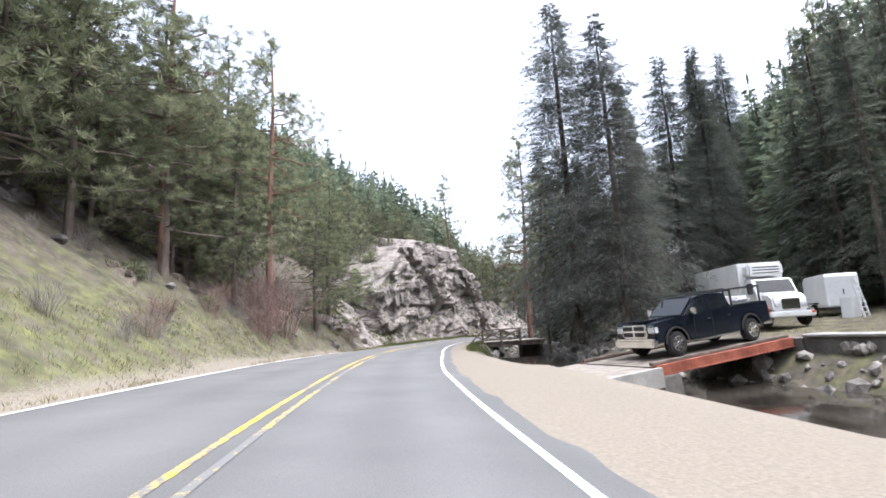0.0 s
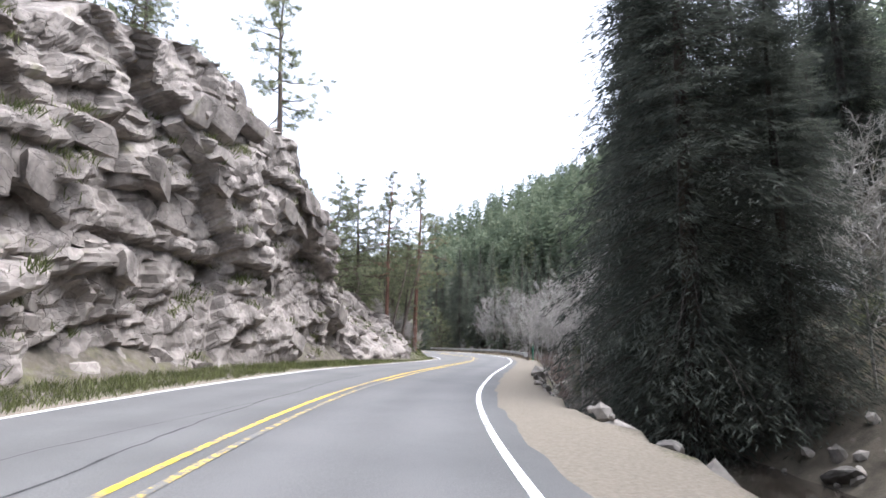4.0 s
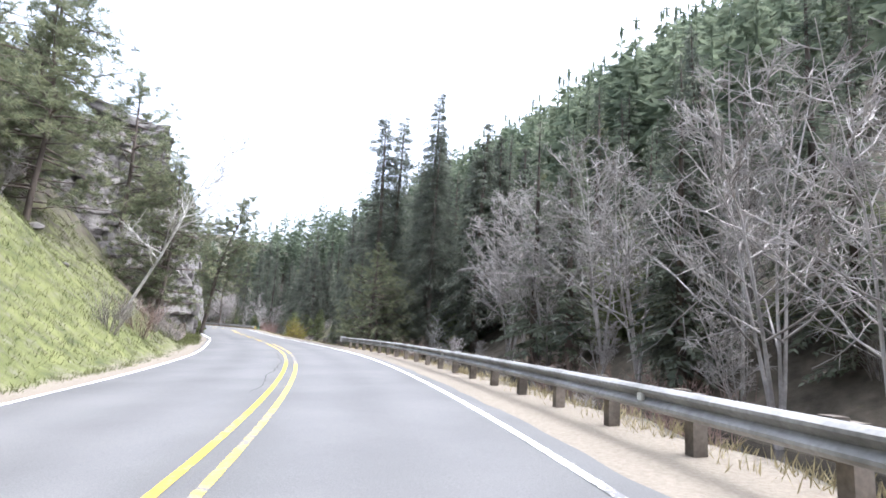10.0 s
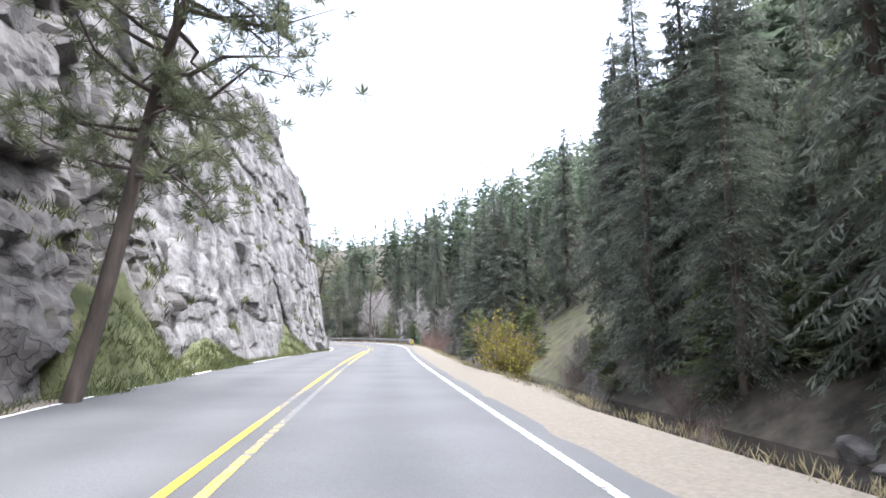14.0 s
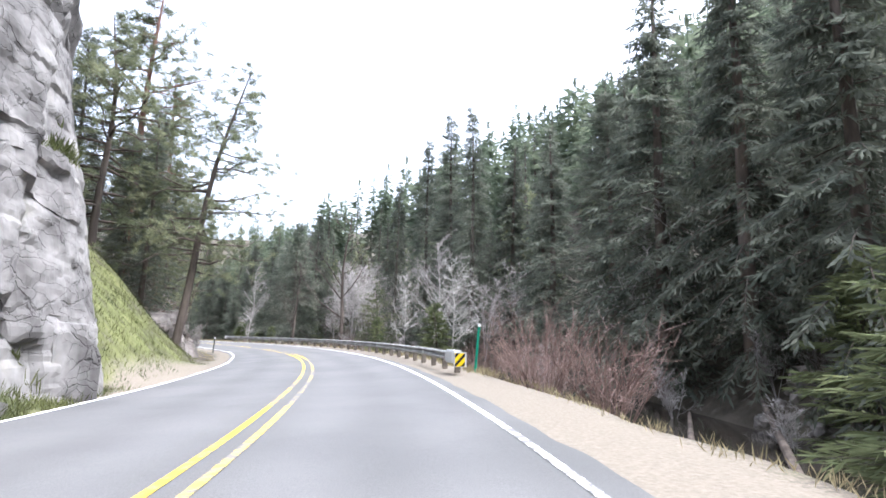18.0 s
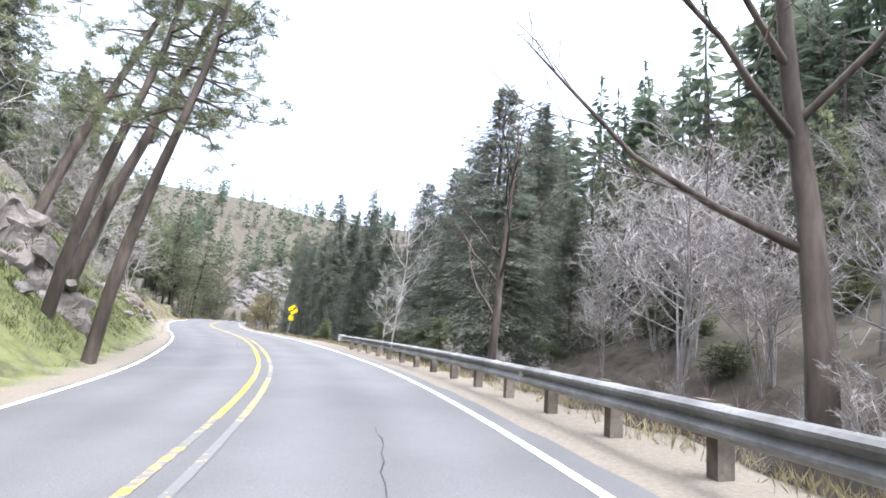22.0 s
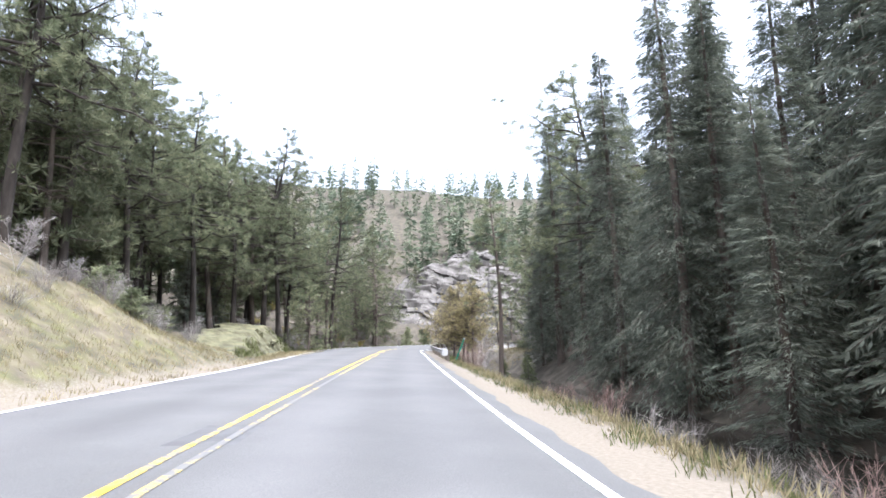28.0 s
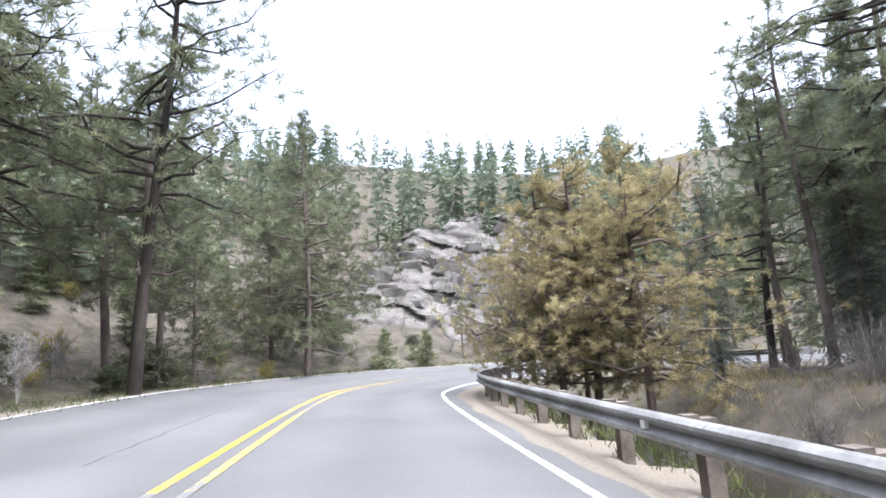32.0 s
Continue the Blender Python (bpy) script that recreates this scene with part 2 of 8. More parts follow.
M_willow = mat("willow stems", (0.13, 0.085, 0.07), (0.28, 0.20, 0.175), 1.0, 0.9, 0, 8.0, 0.2, 0.2)
M_budding = mat("budding leaves", (0.20, 0.19, 0.03), (0.40, 0.36, 0.08), 2.0, 0.8, 0, 9.0, 0.3, 0.1)
M_grass = mat("fresh grass", (0.066, 0.08, 0.032), (0.15, 0.16, 0.07), 0.6, 0.85, 0, 6.0, 0.3, 0.35, per="island")
M_straw = mat("dry grass", (0.20, 0.17, 0.095), (0.36, 0.31, 0.19), 0.6, 0.9, 0, 6.0, 0.3, 0.3, per="island")
M_steel = mat("galvanised steel", (0.17, 0.165, 0.155), (0.33, 0.325, 0.315), 1.2, 0.55, 0.003, 14.0, 0.25, metal=0.35)
M_steel_end = mat("grey end piece", (0.42, 0.42, 0.42), (0.55, 0.55, 0.54), 1.5, 0.6, 0.003, 14.0, 0.12)
M_post = mat("weathered timber", (0.10, 0.085, 0.07), (0.22, 0.19, 0.16), 2.0, 0.95, 0.008, 20.0, 0.25, 0.15)
M_timber = mat("dark timber", (0.07, 0.055, 0.045), (0.15, 0.12, 0.10), 2.0, 0.9, 0.006, 18.0, 0.25, 0.12)
# shade under the bridges is put into this concrete's colour
M_shade_concrete = mat("shade-toned concrete", (0.07, 0.064, 0.056), (0.16, 0.148, 0.13), 0.9, 0.92, 0.012, 9.0, 0.25)
M_concrete = mat("concrete", (0.22, 0.21, 0.195), (0.36, 0.345, 0.32), 0.8, 0.9, 0.006, 15.0, 0.15)

def leafy(m, through_):
    """Lets some of the light pass through needles and blades."""
    n, l = m.node_tree.nodes, m.node_tree.links
    b = n["Principled BSDF"]
    b.inputs["Specular IOR Level"].default_value = 0.06
    thin = n.new("ShaderNodeBsdfTranslucent")
    l.new(b.inputs["Base Color"].links[0].from_socket, thin.inputs["Color"])
    mix = n.new("ShaderNodeMixShader")
    mix.inputs["Fac"].default_value = through_
    l.new(b.outputs[0], mix.inputs[1])
    l.new(thin.outputs[0], mix.inputs[2])
    l.new(mix.outputs[0], n["Material Output"].inputs["Surface"])


for m in (M_spruce, M_spruce_mid, M_blue, M_pine, M_brown_pine, M_fir_far, M_grass, M_straw, M_budding, M_shade, M_young):
    leafy(m, 0.42)


def wheel_worn(m):
    """Asphalt polished paler along the wheel tracks and stained between them."""
    n, l = m.node_tree.nodes, m.node_tree.links
    b = n["Principled BSDF"]
    at_ = n.new("ShaderNodeAttribute")
    at_.attribute_name = "across"
    wave = n.new("ShaderNodeMath")
    wave.operation = "SINE"
    l.new(at_.outputs["Fac"], wave.inputs[0])
    geo = n.new("ShaderNodeNewGeometry")
    t = n.new("ShaderNodeTexNoise")
    t.inputs["Scale"].default_value, t.inputs["Detail"].default_value = 0.22, 5
    l.new(geo.outputs["Position"], t.inputs["Vector"])
    k = n.new("ShaderNodeMath")
    k.operation = "MULTIPLY"
    l.new(wave.outputs[0], k.inputs[0])
    l.new(t.outputs["Fac"], k.inputs[1])
    r = n.new("ShaderNodeMapRange")
    r.inputs["From Min"].default_value, r.inputs["From Max"].default_value = -0.6, 0.6
    r.inputs["To Min"].default_value, r.inputs["To Max"].default_value = 0.88, 1.06
    l.new(k.outputs[0], r.inputs["Value"])
    mix = n.new("ShaderNodeMix")
    mix.data_type, mix.blend_type = "RGBA", "MULTIPLY"
    mix.inputs["Factor"].default_value = 1.0
    l.new(b.inputs["Base Color"].links[0].from_socket, mix.inputs["A"])
    l.new(r.outputs[0], mix.inputs["B"])
    l.new(mix.outputs["Result"], b.inputs["Base Color"])


wheel_worn(M_asphalt)

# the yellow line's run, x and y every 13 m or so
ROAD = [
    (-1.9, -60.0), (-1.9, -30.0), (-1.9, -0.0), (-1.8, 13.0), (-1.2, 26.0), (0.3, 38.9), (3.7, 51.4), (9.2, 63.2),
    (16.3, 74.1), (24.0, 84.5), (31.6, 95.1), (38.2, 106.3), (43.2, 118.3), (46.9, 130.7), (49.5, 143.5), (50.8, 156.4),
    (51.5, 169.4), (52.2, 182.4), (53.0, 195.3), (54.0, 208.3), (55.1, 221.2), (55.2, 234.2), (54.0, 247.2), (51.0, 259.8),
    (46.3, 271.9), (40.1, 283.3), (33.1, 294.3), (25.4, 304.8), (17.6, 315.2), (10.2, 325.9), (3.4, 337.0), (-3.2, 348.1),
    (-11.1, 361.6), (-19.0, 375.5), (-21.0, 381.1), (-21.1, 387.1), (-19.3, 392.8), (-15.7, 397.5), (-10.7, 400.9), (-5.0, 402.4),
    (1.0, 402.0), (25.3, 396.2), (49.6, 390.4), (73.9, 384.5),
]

# ---- helpers of this scene ----
rng = np.random.default_rng(7)


def catmull(points, step):
    p = np.array(points, float)
    p = np.vstack([2 * p[0] - p[1], p, 2 * p[-1] - p[-2]])
    out = []
    for i in range(1, len(p) - 2):
        n = max(2, int(np.linalg.norm(p[i + 1] - p[i]) / step))
        t = np.arange(n)[:, None] / n
        a, b, c, d = p[i - 1], p[i], p[i + 1], p[i + 2]
        out.append(0.5 * (2 * b + (c - a) * t + (2 * a - 5 * b + 4 * c - d) * t**2 + (3 * b - a - 3 * c + d) * t**3))
    return np.vstack(out + [p[-2][None]])


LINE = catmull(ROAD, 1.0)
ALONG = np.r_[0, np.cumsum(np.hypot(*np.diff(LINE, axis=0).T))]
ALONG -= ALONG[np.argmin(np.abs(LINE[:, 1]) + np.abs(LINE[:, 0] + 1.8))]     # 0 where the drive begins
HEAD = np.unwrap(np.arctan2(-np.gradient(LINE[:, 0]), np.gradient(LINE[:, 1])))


def spot(s, d):
    """x and y of a place s metres down the road and d metres to its right."""
    s, d = np.asarray(s, float), np.asarray(d, float)
    x, y, h = np.interp(s, ALONG, LINE[:, 0]), np.interp(s, ALONG, LINE[:, 1]), np.interp(s, ALONG, HEAD)
    return np.stack([x + np.cos(h) * d, y + np.sin(h) * d], -1)


def heading(s):
    return math.degrees(np.interp(s, ALONG, HEAD))


def road_sd(xy):
    """How far down the road, and how far to its right, places lie."""
    xy = np.asarray(xy, float).reshape(-1, 2)
    s, d = np.zeros(len(xy)), np.zeros(len(xy))
    for i in range(0, len(xy), 20000):
        q = xy[i:i + 20000]
        j = ((q[:, None, 0] - LINE[None, :, 0]) ** 2 + (q[:, None, 1] - LINE[None, :, 1]) ** 2).argmin(1)
        off = q - LINE[j]
        h = HEAD[j]
        side = off[:, 0] * np.cos(h) + off[:, 1] * np.sin(h)
        ahead = -off[:, 0] * np.sin(h) + off[:, 1] * np.cos(h)
        dist = np.hypot(off[:, 0], off[:, 1])
        s[i:i + 20000] = ALONG[j] + ahead
        d[i:i + 20000] = np.where(side < 0, -1, 1) * dist
    return s, d


def lump(x, y, size, seed=0.0):
    """Cheap smooth unevenness, about -1 to 1."""
    x, y = np.asarray(x) / size + seed * 7.3, np.asarray(y) / size - seed * 3.1
    return (np.sin(x * 1.7 + 1.3 * np.sin(y * 1.1)) + np.sin(y * 2.1 + 1.7 * np.sin(x * 0.9 + seed)) + 0.6 * np.sin(3.7 * x + 2.9 * y) + 0.5 * np.sin(5.3 * y - 4.1 * x)) / 3.1


def mesh_of(name, verts, faces, smooth=False):
    me = bpy.data.meshes.new(name)
    verts = np.asarray(verts, np.float32)
    if isinstance(faces, np.ndarray):
        k = faces.shape[1]
        me.vertices.add(len(verts))
        me.vertices.foreach_set("co", verts.ravel())
        me.loops.add(faces.size)
        me.loops.foreach_set("vertex_index", faces.astype(np.int32).ravel())
        me.polygons.add(len(faces))
        me.polygons.foreach_set("loop_start", np.arange(0, faces.size, k, dtype=np.int32))
        me.update(calc_edges=True)
    else:
        me.from_pydata(verts.tolist(), [], faces)
    me.polygons.foreach_set("use_smooth", np.full(len(me.polygons), bool(smooth)))
    return me


def put(name, me, material, parent=None, label="", m=None):
    ob = new(name, me)
    if material and not me.materials:
        me.materials.append(material)
    if parent:
        ob.parent = parent
    if m is not None:
        ob.matrix_basis = m
    if label:
        tagged(ob, label)
    return ob


def part(name, bm, material, parent, label="", m=None):
    me = bpy.data.meshes.new(name)
    bmesh.ops.recalc_face_normals(bm, faces=bm.faces)
    bm.to_mesh(me)
    bm.free()
    return put(name, me, material, parent, label, m)


def thing(name, m, label, category, group="", kind=""):
    ob = new(name)
    ob.empty_display_size = 0.2
    ob.matrix_basis = m
    return tagged(ob, label, category, group, kind)


def box(bm, lo, hi, bevel=0.0, m=None):
    lo, hi = Vector(lo), Vector(hi)
    r = bmesh.ops.create_cube(bm, size=1, matrix=(m or Matrix()) @ Matrix.Translation((lo + hi) / 2) @ Matrix.Diagonal((*(hi - lo), 1)))
    if bevel:
        es = list({e for v in r["verts"] for e in v.link_edges})
        bmesh.ops.bevel(bm, geom=es, offset=bevel, segments=2, affect="EDGES", clamp_overlap=True)
    return bm


def boxed(lo, hi, bevel=0.0, m=None):
    return box(bmesh.new(), lo, hi, bevel, m)


def rod(bm, a, b, r1, r2=None, n=8):
    a, b = Vector(a), Vector(b)
    d = b - a
    m = Matrix.Translation((a + b) / 2) @ d.to_track_quat("Z", "Y").to_matrix().to_4x4()
    bmesh.ops.create_cone(bm, cap_ends=True, segments=n, radius1=r1, radius2=r1 if r2 is None else r2, depth=d.length, matrix=m)
    return bm


def beam_between(a, b, w, h):
    """A squared timber from a to b."""
    a, b = Vector(a), Vector(b)
    d = b - a
    m = Matrix.Translation((a + b) / 2) @ d.to_track_quat("X", "Z").to_matrix().to_4x4()
    return boxed((-d.length / 2, -w / 2, -h / 2), (d.length / 2, w / 2, h / 2), min(w, h) * 0.12, m)


# ---- the lie of the land ----
EDGE_S = [0, 15, 40, 60, 100, 110, 140, 150, 168, 176, 190, 212, 236, 248, 262, 274, 290, 322, 345, 372, 390, 404, 420, 445]
EDGE_L = [4.8, 5.0, 5.0, 4.4, 4.0, 4.0, 4.4, 4.4, 4.1, 3.9, 4.6, 4.7, 4.3, 4.4, 3.9, 3.2, 3.6, 4.8, 4.7, 4.8, 5.6, 6.3, 7.0, 4.2]


def bank(s):
    """Left of the road: where the slope starts, its steepness, the height to which it is steep, the steepness above."""
    k = [-60, 20, 45, 60, 92, 100, 112, 150, 166, 178, 239.5, 243, 254, 262, 282, 300, 326, 345, 372, 392, 420, 480]
    toe = np.interp(s, k, [5.8, 5.8, 6.0, 8.5, 8.5, 5.6, 5.6, 5.8, 5.8, 8.5, 8.5, 5.2, 5.3, 5.6, 5.6, 5.6, 5.6, 5.6, 5.8, 8.4, 10.4, 8])
    up = np.interp(s, k, [0.75, 0.8, 0.85, 1.1, 1.1, 0.7, 0.8, 0.85, 1.0, 1.3, 1.3, 1.3, 1.15, 0.6, 0.8, 1.0, 0.95, 0.8, 0.6, 0.12, 0.3, 0.3])
    top = np.interp(s, k, [12, 12, 12, 9, 9, 5, 4, 5.5, 12, 14, 14, 12, 10, 5, 9, 12, 10, 7, 6, 2, 3, 3])
    then = np.interp(s, k, [0.75, 0.75, 0.7, 0.55, 0.55, 0.6, 0.6, 0.65, 0.7, 0.7, 0.7, 0.6, 0.6, 0.5, 0.55, 0.55, 0.5, 0.4, 0.35, 0.4, 0.55, 0.55])
    return toe, up, top, then


BANK_S = [-60] + [0, 27, 52, 76, 101, 128, 155, 179, 201, 225, 248, 272, 298, 322, 347, 371, 392] + [412, 450, 480]
BANK_A = [-3.4] + [-3.4, -1.5, 1.4, -0.9, 1.0, 3.8, 3.2, 0.6, -0.1, 1.2, 4.2, 4.6, 2.7, 1.2, -1.3, -1.9, -2.6] + [-3, -3, 0]


def tilt(s, d):
    """How much the road's banking in its bends lifts or lowers a place."""
    a = np.tan(np.radians(0.85 * np.interp(s, BANK_S, BANK_A)))
    return a * (np.clip(d, -7, 8) - 1.7) * np.clip((45 - np.abs(d)) / 25, 0, 1)


CREEK_K = [-60, 0, 14, 26, 40, 52, 60, 74, 86, 100, 112, 150, 175, 205, 230, 250, 300, 330, 360, 400, 430, 480]
CREEK_D = [17, 16, 13.5, 10.8, 10, 9.4, 9.0, 8.3, 8.4, 9.6, 11, 11.5, 10.5, 9.6, 10.5, 12, 12, 11.5, 11, 9, 9.5, 11]


def land(xy):
    x, y = xy[:, 0], xy[:, 1]
    s, d = road_sd(xy)
    z = np.full(len(s), -0.05)
    # left
    toe, up, top, then = bank(s)
    a = np.maximum(0, -d - toe - 0.3 * lump(s, d, 6, 2))
    flank = np.where(a * up < top, a * up, top + (a - top / up) * then)
    far_cap = 62 + 10 * lump(x, y, 60, 5)
    flank = np.where(flank > far_cap * 0.6, far_cap * 0.6 + (far_cap * 0.4) * np.tanh((flank - far_cap * 0.6) / (far_cap * 0.4)), flank)
    rough = np.clip(a / 4, 0, 1)
    flank += rough * (0.45 * lump(x, y, 3.1, 1) + 0.9 * lump(x, y, 9, 3) * np.clip(a / 10, 0, 1))
    z = np.where(d < -4, z + flank, z)
    # right: shoulder, bank, creek, far bank, hillside
    c = np.interp(s, CREEK_K, CREEK_D)
    yard = np.interp(s, [-60, 78, 92], [1, 1, 0])
    lip = np.minimum(c - 2.6, np.interp(s, [-60, 0, 10, 24, 30, 60, 480], [9, 9, 8.3, 7.2, 6.2, 6.0, 6.0]) + 0.35 * lump(s, d, 4, 4))
    drop = np.clip((d - lip) / np.maximum(c - 1.9 - lip, 0.4), 0, 1)
    zr = -0.05 - 1.75 * drop**0.8
    far = np.clip((d - c - 2.0) / 2.4, 0, 1)
    zr += far * 1.9
    b = np.maximum(0, d - c - 4.6)
    slope = np.interp(s, [0, 60, 80, 150, 260, 330, 345, 400, 480], [0.7, 0.7, 0.82, 0.82, 0.8, 0.6, 0.35, 0.12, 0.15])
    rise = np.maximum(0, b - 26 * yard) * slope + 0.1 * np.minimum(b, 26) * yard * np.interp(s, [40, 60], [0.65, 1]) + 3.2 * np.clip((d - 14) / 6, 0, 1) * np.interp(s, [58, 65, 88, 95], [0, 1, 1, 0])
    cap = np.interp(s, [0, 300, 335, 355, 400], [95, 90, 40, 12, 8]) + 8 * lump(x, y, 55, 6)
    rise = np.where(rise > cap * 0.5, cap * 0.5 + cap * 0.5 * np.tanh((rise - cap * 0.5) / (cap * 0.5)), rise)
    zr += rise + np.clip(b / 4, 0, 1) * (0.35 * lump(x, y, 3, 8) * (1 - 0.7 * yard) + 0.8 * lump(x, y, 10, 9) * np.clip(b / 12, 0, 1) * (1 - yard))
    z = np.where(d > 4, np.where(drop > 0, zr, z), z) + tilt(s, d)
    return z, s, d


def height(s, d):
    return float(land(spot([s], [d]))[0][0])


def grid_faces(nx, ny):
    i = (np.arange(nx - 1)[:, None] * ny + np.arange(ny - 1)[None]).ravel()
    return np.stack([i, i + ny, i + ny + 1, i + 1], 1)


def lattice(x0, x1, y0, y1, step):
    xs, ys = np.arange(x0, x1, step), np.arange(y0, y1, step)
    xy = np.stack(np.meshgrid(xs, ys, indexing="ij"), -1).reshape(-1, 2)
    return xy, grid_faces(len(xs), len(ys))


def zones(s, d, z):
    ad = np.abs(d)
    grav_r = np.interp(s, [-60, 0, 8, 24, 30, 60, 480], [9, 9, 8.6, 7.4, 5.9, 5.8, 5.8])
    gravel = np.where(d > 0, np.clip((grav_r + 0.6 - d) / 0.9, 0, 1), np.clip((np.interp(s, EDGE_S, EDGE_L) + 1.7 - ad) / 1.0, 0, 1))
    green = np.interp(s, [-60, 20, 40, 60, 84, 98, 112, 116, 150, 160, 238, 242, 250, 262, 276, 290, 304, 312, 330, 480],
                      [0.5, 0.5, 0.35, 0.3, 0.25, 0.3, 0.75, 0.8, 0.8, 0.6, 0.4, 0.75, 0.7, 0.2, 0.2, 0.8, 0.9, 0.85, 0.5, 0.2])
    grass = np.where(d < 0, green * np.clip((20 - ad) / 10, 0, 1), np.where(d < 9, 0.3, 0.12 + np.interp(s, [205, 212, 232, 240], [0, 0.3, 0.3, 0]) + 0.2 * (d > 15) * (s < 62) + 0.15 * (d > 13) * (d < 26) * (s > 56) * (s < 94)))
    yard = np.interp(s, [0, 55, 66], [1, 1, 0]) * (d > 15) * (d < 40)
    dry = np.where(d < 0, np.interp(s, [-60, 40, 60, 240, 320, 336, 375, 388], [0.2, 0.2, 0.1, 0.15, 0.15, 0.5, 0.4, 0.15]) * np.clip((28 - ad) / 12, 0, 1), 0.05 + 0.28 * yard)
    rub = np.where(d < 0, np.interp(s, [-60, 40, 56, 110, 118, 150, 240, 246, 300, 330, 340], [0.3, 0.3, 0.4, 0.5, 0.3, 0.3, 0.5, 0.2, 0.3, 0.45, 0.25]), np.where((d > 8) & (d < 16), 0.22, 0.0))
    wild = np.clip((ad - 30) / 20, 0, 1)
    grass = grass + 0.25 * wild * (d < 0)
    return {"gravel": gravel, "grass": grass, "dry": dry, "rubble": rub}


def build_ground():
    near, nf = lattice(-75, 120, -45, 445, 0.9)
    z, s, d = land(near)
    keep = (np.abs(d) < 44)
    ok = keep[nf].all(1)
    wide, wf = lattice(-620, 700, -560, 960, 7.0)
    wz, ws, wd = land(wide)
    wok = ~(np.abs(wd) < 36)[wf].all(1) & ~((np.abs(wd[wf]) < 12).any(1))
    # lower the wide lattice slightly where both lie
    wz = wz - np.where(np.abs(wd) < 44, 0.5, 0)
    v = np.vstack([np.c_[near, z], np.c_[wide, wz]])
    f = np.vstack([nf[ok], wf[wok] + len(near)])
    used = np.unique(f)
    back = np.full(len(v), -1)
    back[used] = np.arange(len(used))
    me = mesh_of("ground", v[used], back[f], True)
    for key, val in zones(np.r_[s, ws], np.r_[d, wd], v[:, 2]).items():
        at_ = me.attributes.new(key, "FLOAT", "POINT")
        at_.data.foreach_set("value", val[used].astype(np.float32))
    tagged(put("ground", me, M_ground), "brown earth and grass canyon slopes beside the road", "ground", kind="structure")


build_ground()


# ---- road ----
def ribbon(name, s0, s1, d0, d1, z, step=1.0, edge=0.0):
    s = np.arange(s0, s1 + step / 2, step)
    a = spot(s, np.full(len(s), d0) - edge * (0.5 + 0.5 * np.sin(s * 1.9) * np.sin(s * 0.73)))
    b = spot(s, np.full(len(s), d1) + edge * (0.5 + 0.5 * np.sin(s * 2.3) * np.sin(s * 0.61)))
    n = len(s)
    v = np.vstack([np.c_[a, z + tilt(s, d0)], np.c_[b, z + tilt(s, d1)]])
    i = np.arange(n - 1)
    return mesh_of(name, v, np.stack([i, i + n, i + n + 1, i + 1], 1))


S0, S1 = -58, 462


def edge_left(s):
    """Where the left edge line runs, in metres from the yellow line."""
    return np.interp(s, EDGE_S, EDGE_L)


def edge_right(s):
    return np.interp(s, [18, 30, 38, 50, 328, 352, 386, 396, 414], [3.54, 3.95, 3.95, 3.54, 3.6, 4.2, 4.1, 4.1, 3.7])


def edge_line(inner, outer):
    s = np.arange(S0, S1 + 0.5, 1.0)
    a, b = inner(s), outer(s)
    v = np.vstack([np.c_[spot(s, a), -0.006 + tilt(s, a)], np.c_[spot(s, b), -0.006 + tilt(s, b)]])
    n, i = len(s), np.arange(len(s) - 1)
    return mesh_of("edge_line", v, np.stack([i, i + n, i + n + 1, i + 1], 1))


def build_road():
    rows = np.array([-4.15, -3.8, -3.4, -3.0, -2.6, -2.2, -1.8, -1.35, -0.9, -0.45, 0, 0.45, 0.9, 1.35, 1.8, 2.2, 2.6, 3.0, 3.4, 3.8, 4.15])
    s = np.arange(S0, S1 + 0.5, 1.0)
    ed = 0.12 * np.sin(s * 1.9) * np.sin(s * 0.7)
    v = []
    for k, d0 in enumerate(rows):
        d = d0 * np.where(d0 < 0, (edge_left(s) + 0.35) / 4.15, (edge_right(s) + 0.6) / 4.15)
        v.append(np.c_[spot(s, d + (ed if k in (0, len(rows) - 1) else 0)), tilt(s, d) - 0.004 * abs(d0) - (0.05 if k in (0, len(rows) - 1) else 0)])
    v = np.vstack(v)
    me = mesh_of("road", v, grid_faces(len(rows), len(s))[:, ::-1], True)
    # a wave whose crests lie on the four wheel tracks
    wave = np.interp(np.abs(rows), [0, 0.9, 1.8, 2.6, 3.4, 4.15], np.pi * np.array([-0.5, 0.5, 1.5, 2.5, 3.3, 3.5]))
    me.attributes.new("across", "FLOAT", "POINT").data.foreach_set("value", np.repeat(wave, len(s)).astype(np.float32))
    road = tagged(put("road", me, M_asphalt), "worn grey asphalt two-lane canyon road", "road", kind="structure")
    yellow = worn("yellow paint", (0.66, 0.43, 0.035), 0.45)
    faded = worn("faded yellow paint", (0.60, 0.42, 0.06), 0.495)
    white = worn("white paint", (0.80, 0.80, 0.78), 0.42)
    for d in (-0.25, 0.10):
        tagged(put("centre_line", ribbon("centre_line", S0, S1, d, d + 0.11, 0.008), yellow if d < 0 else faded, road), "worn yellow centre line")
    for inner, outer in ((lambda s: -edge_left(s) - 0.06, lambda s: -edge_left(s) + 0.055), (lambda s: edge_right(s) - 0.06, lambda s: edge_right(s) + 0.055)):
        tagged(put("edge_line", edge_line(inner, outer), white, road), "white edge line")


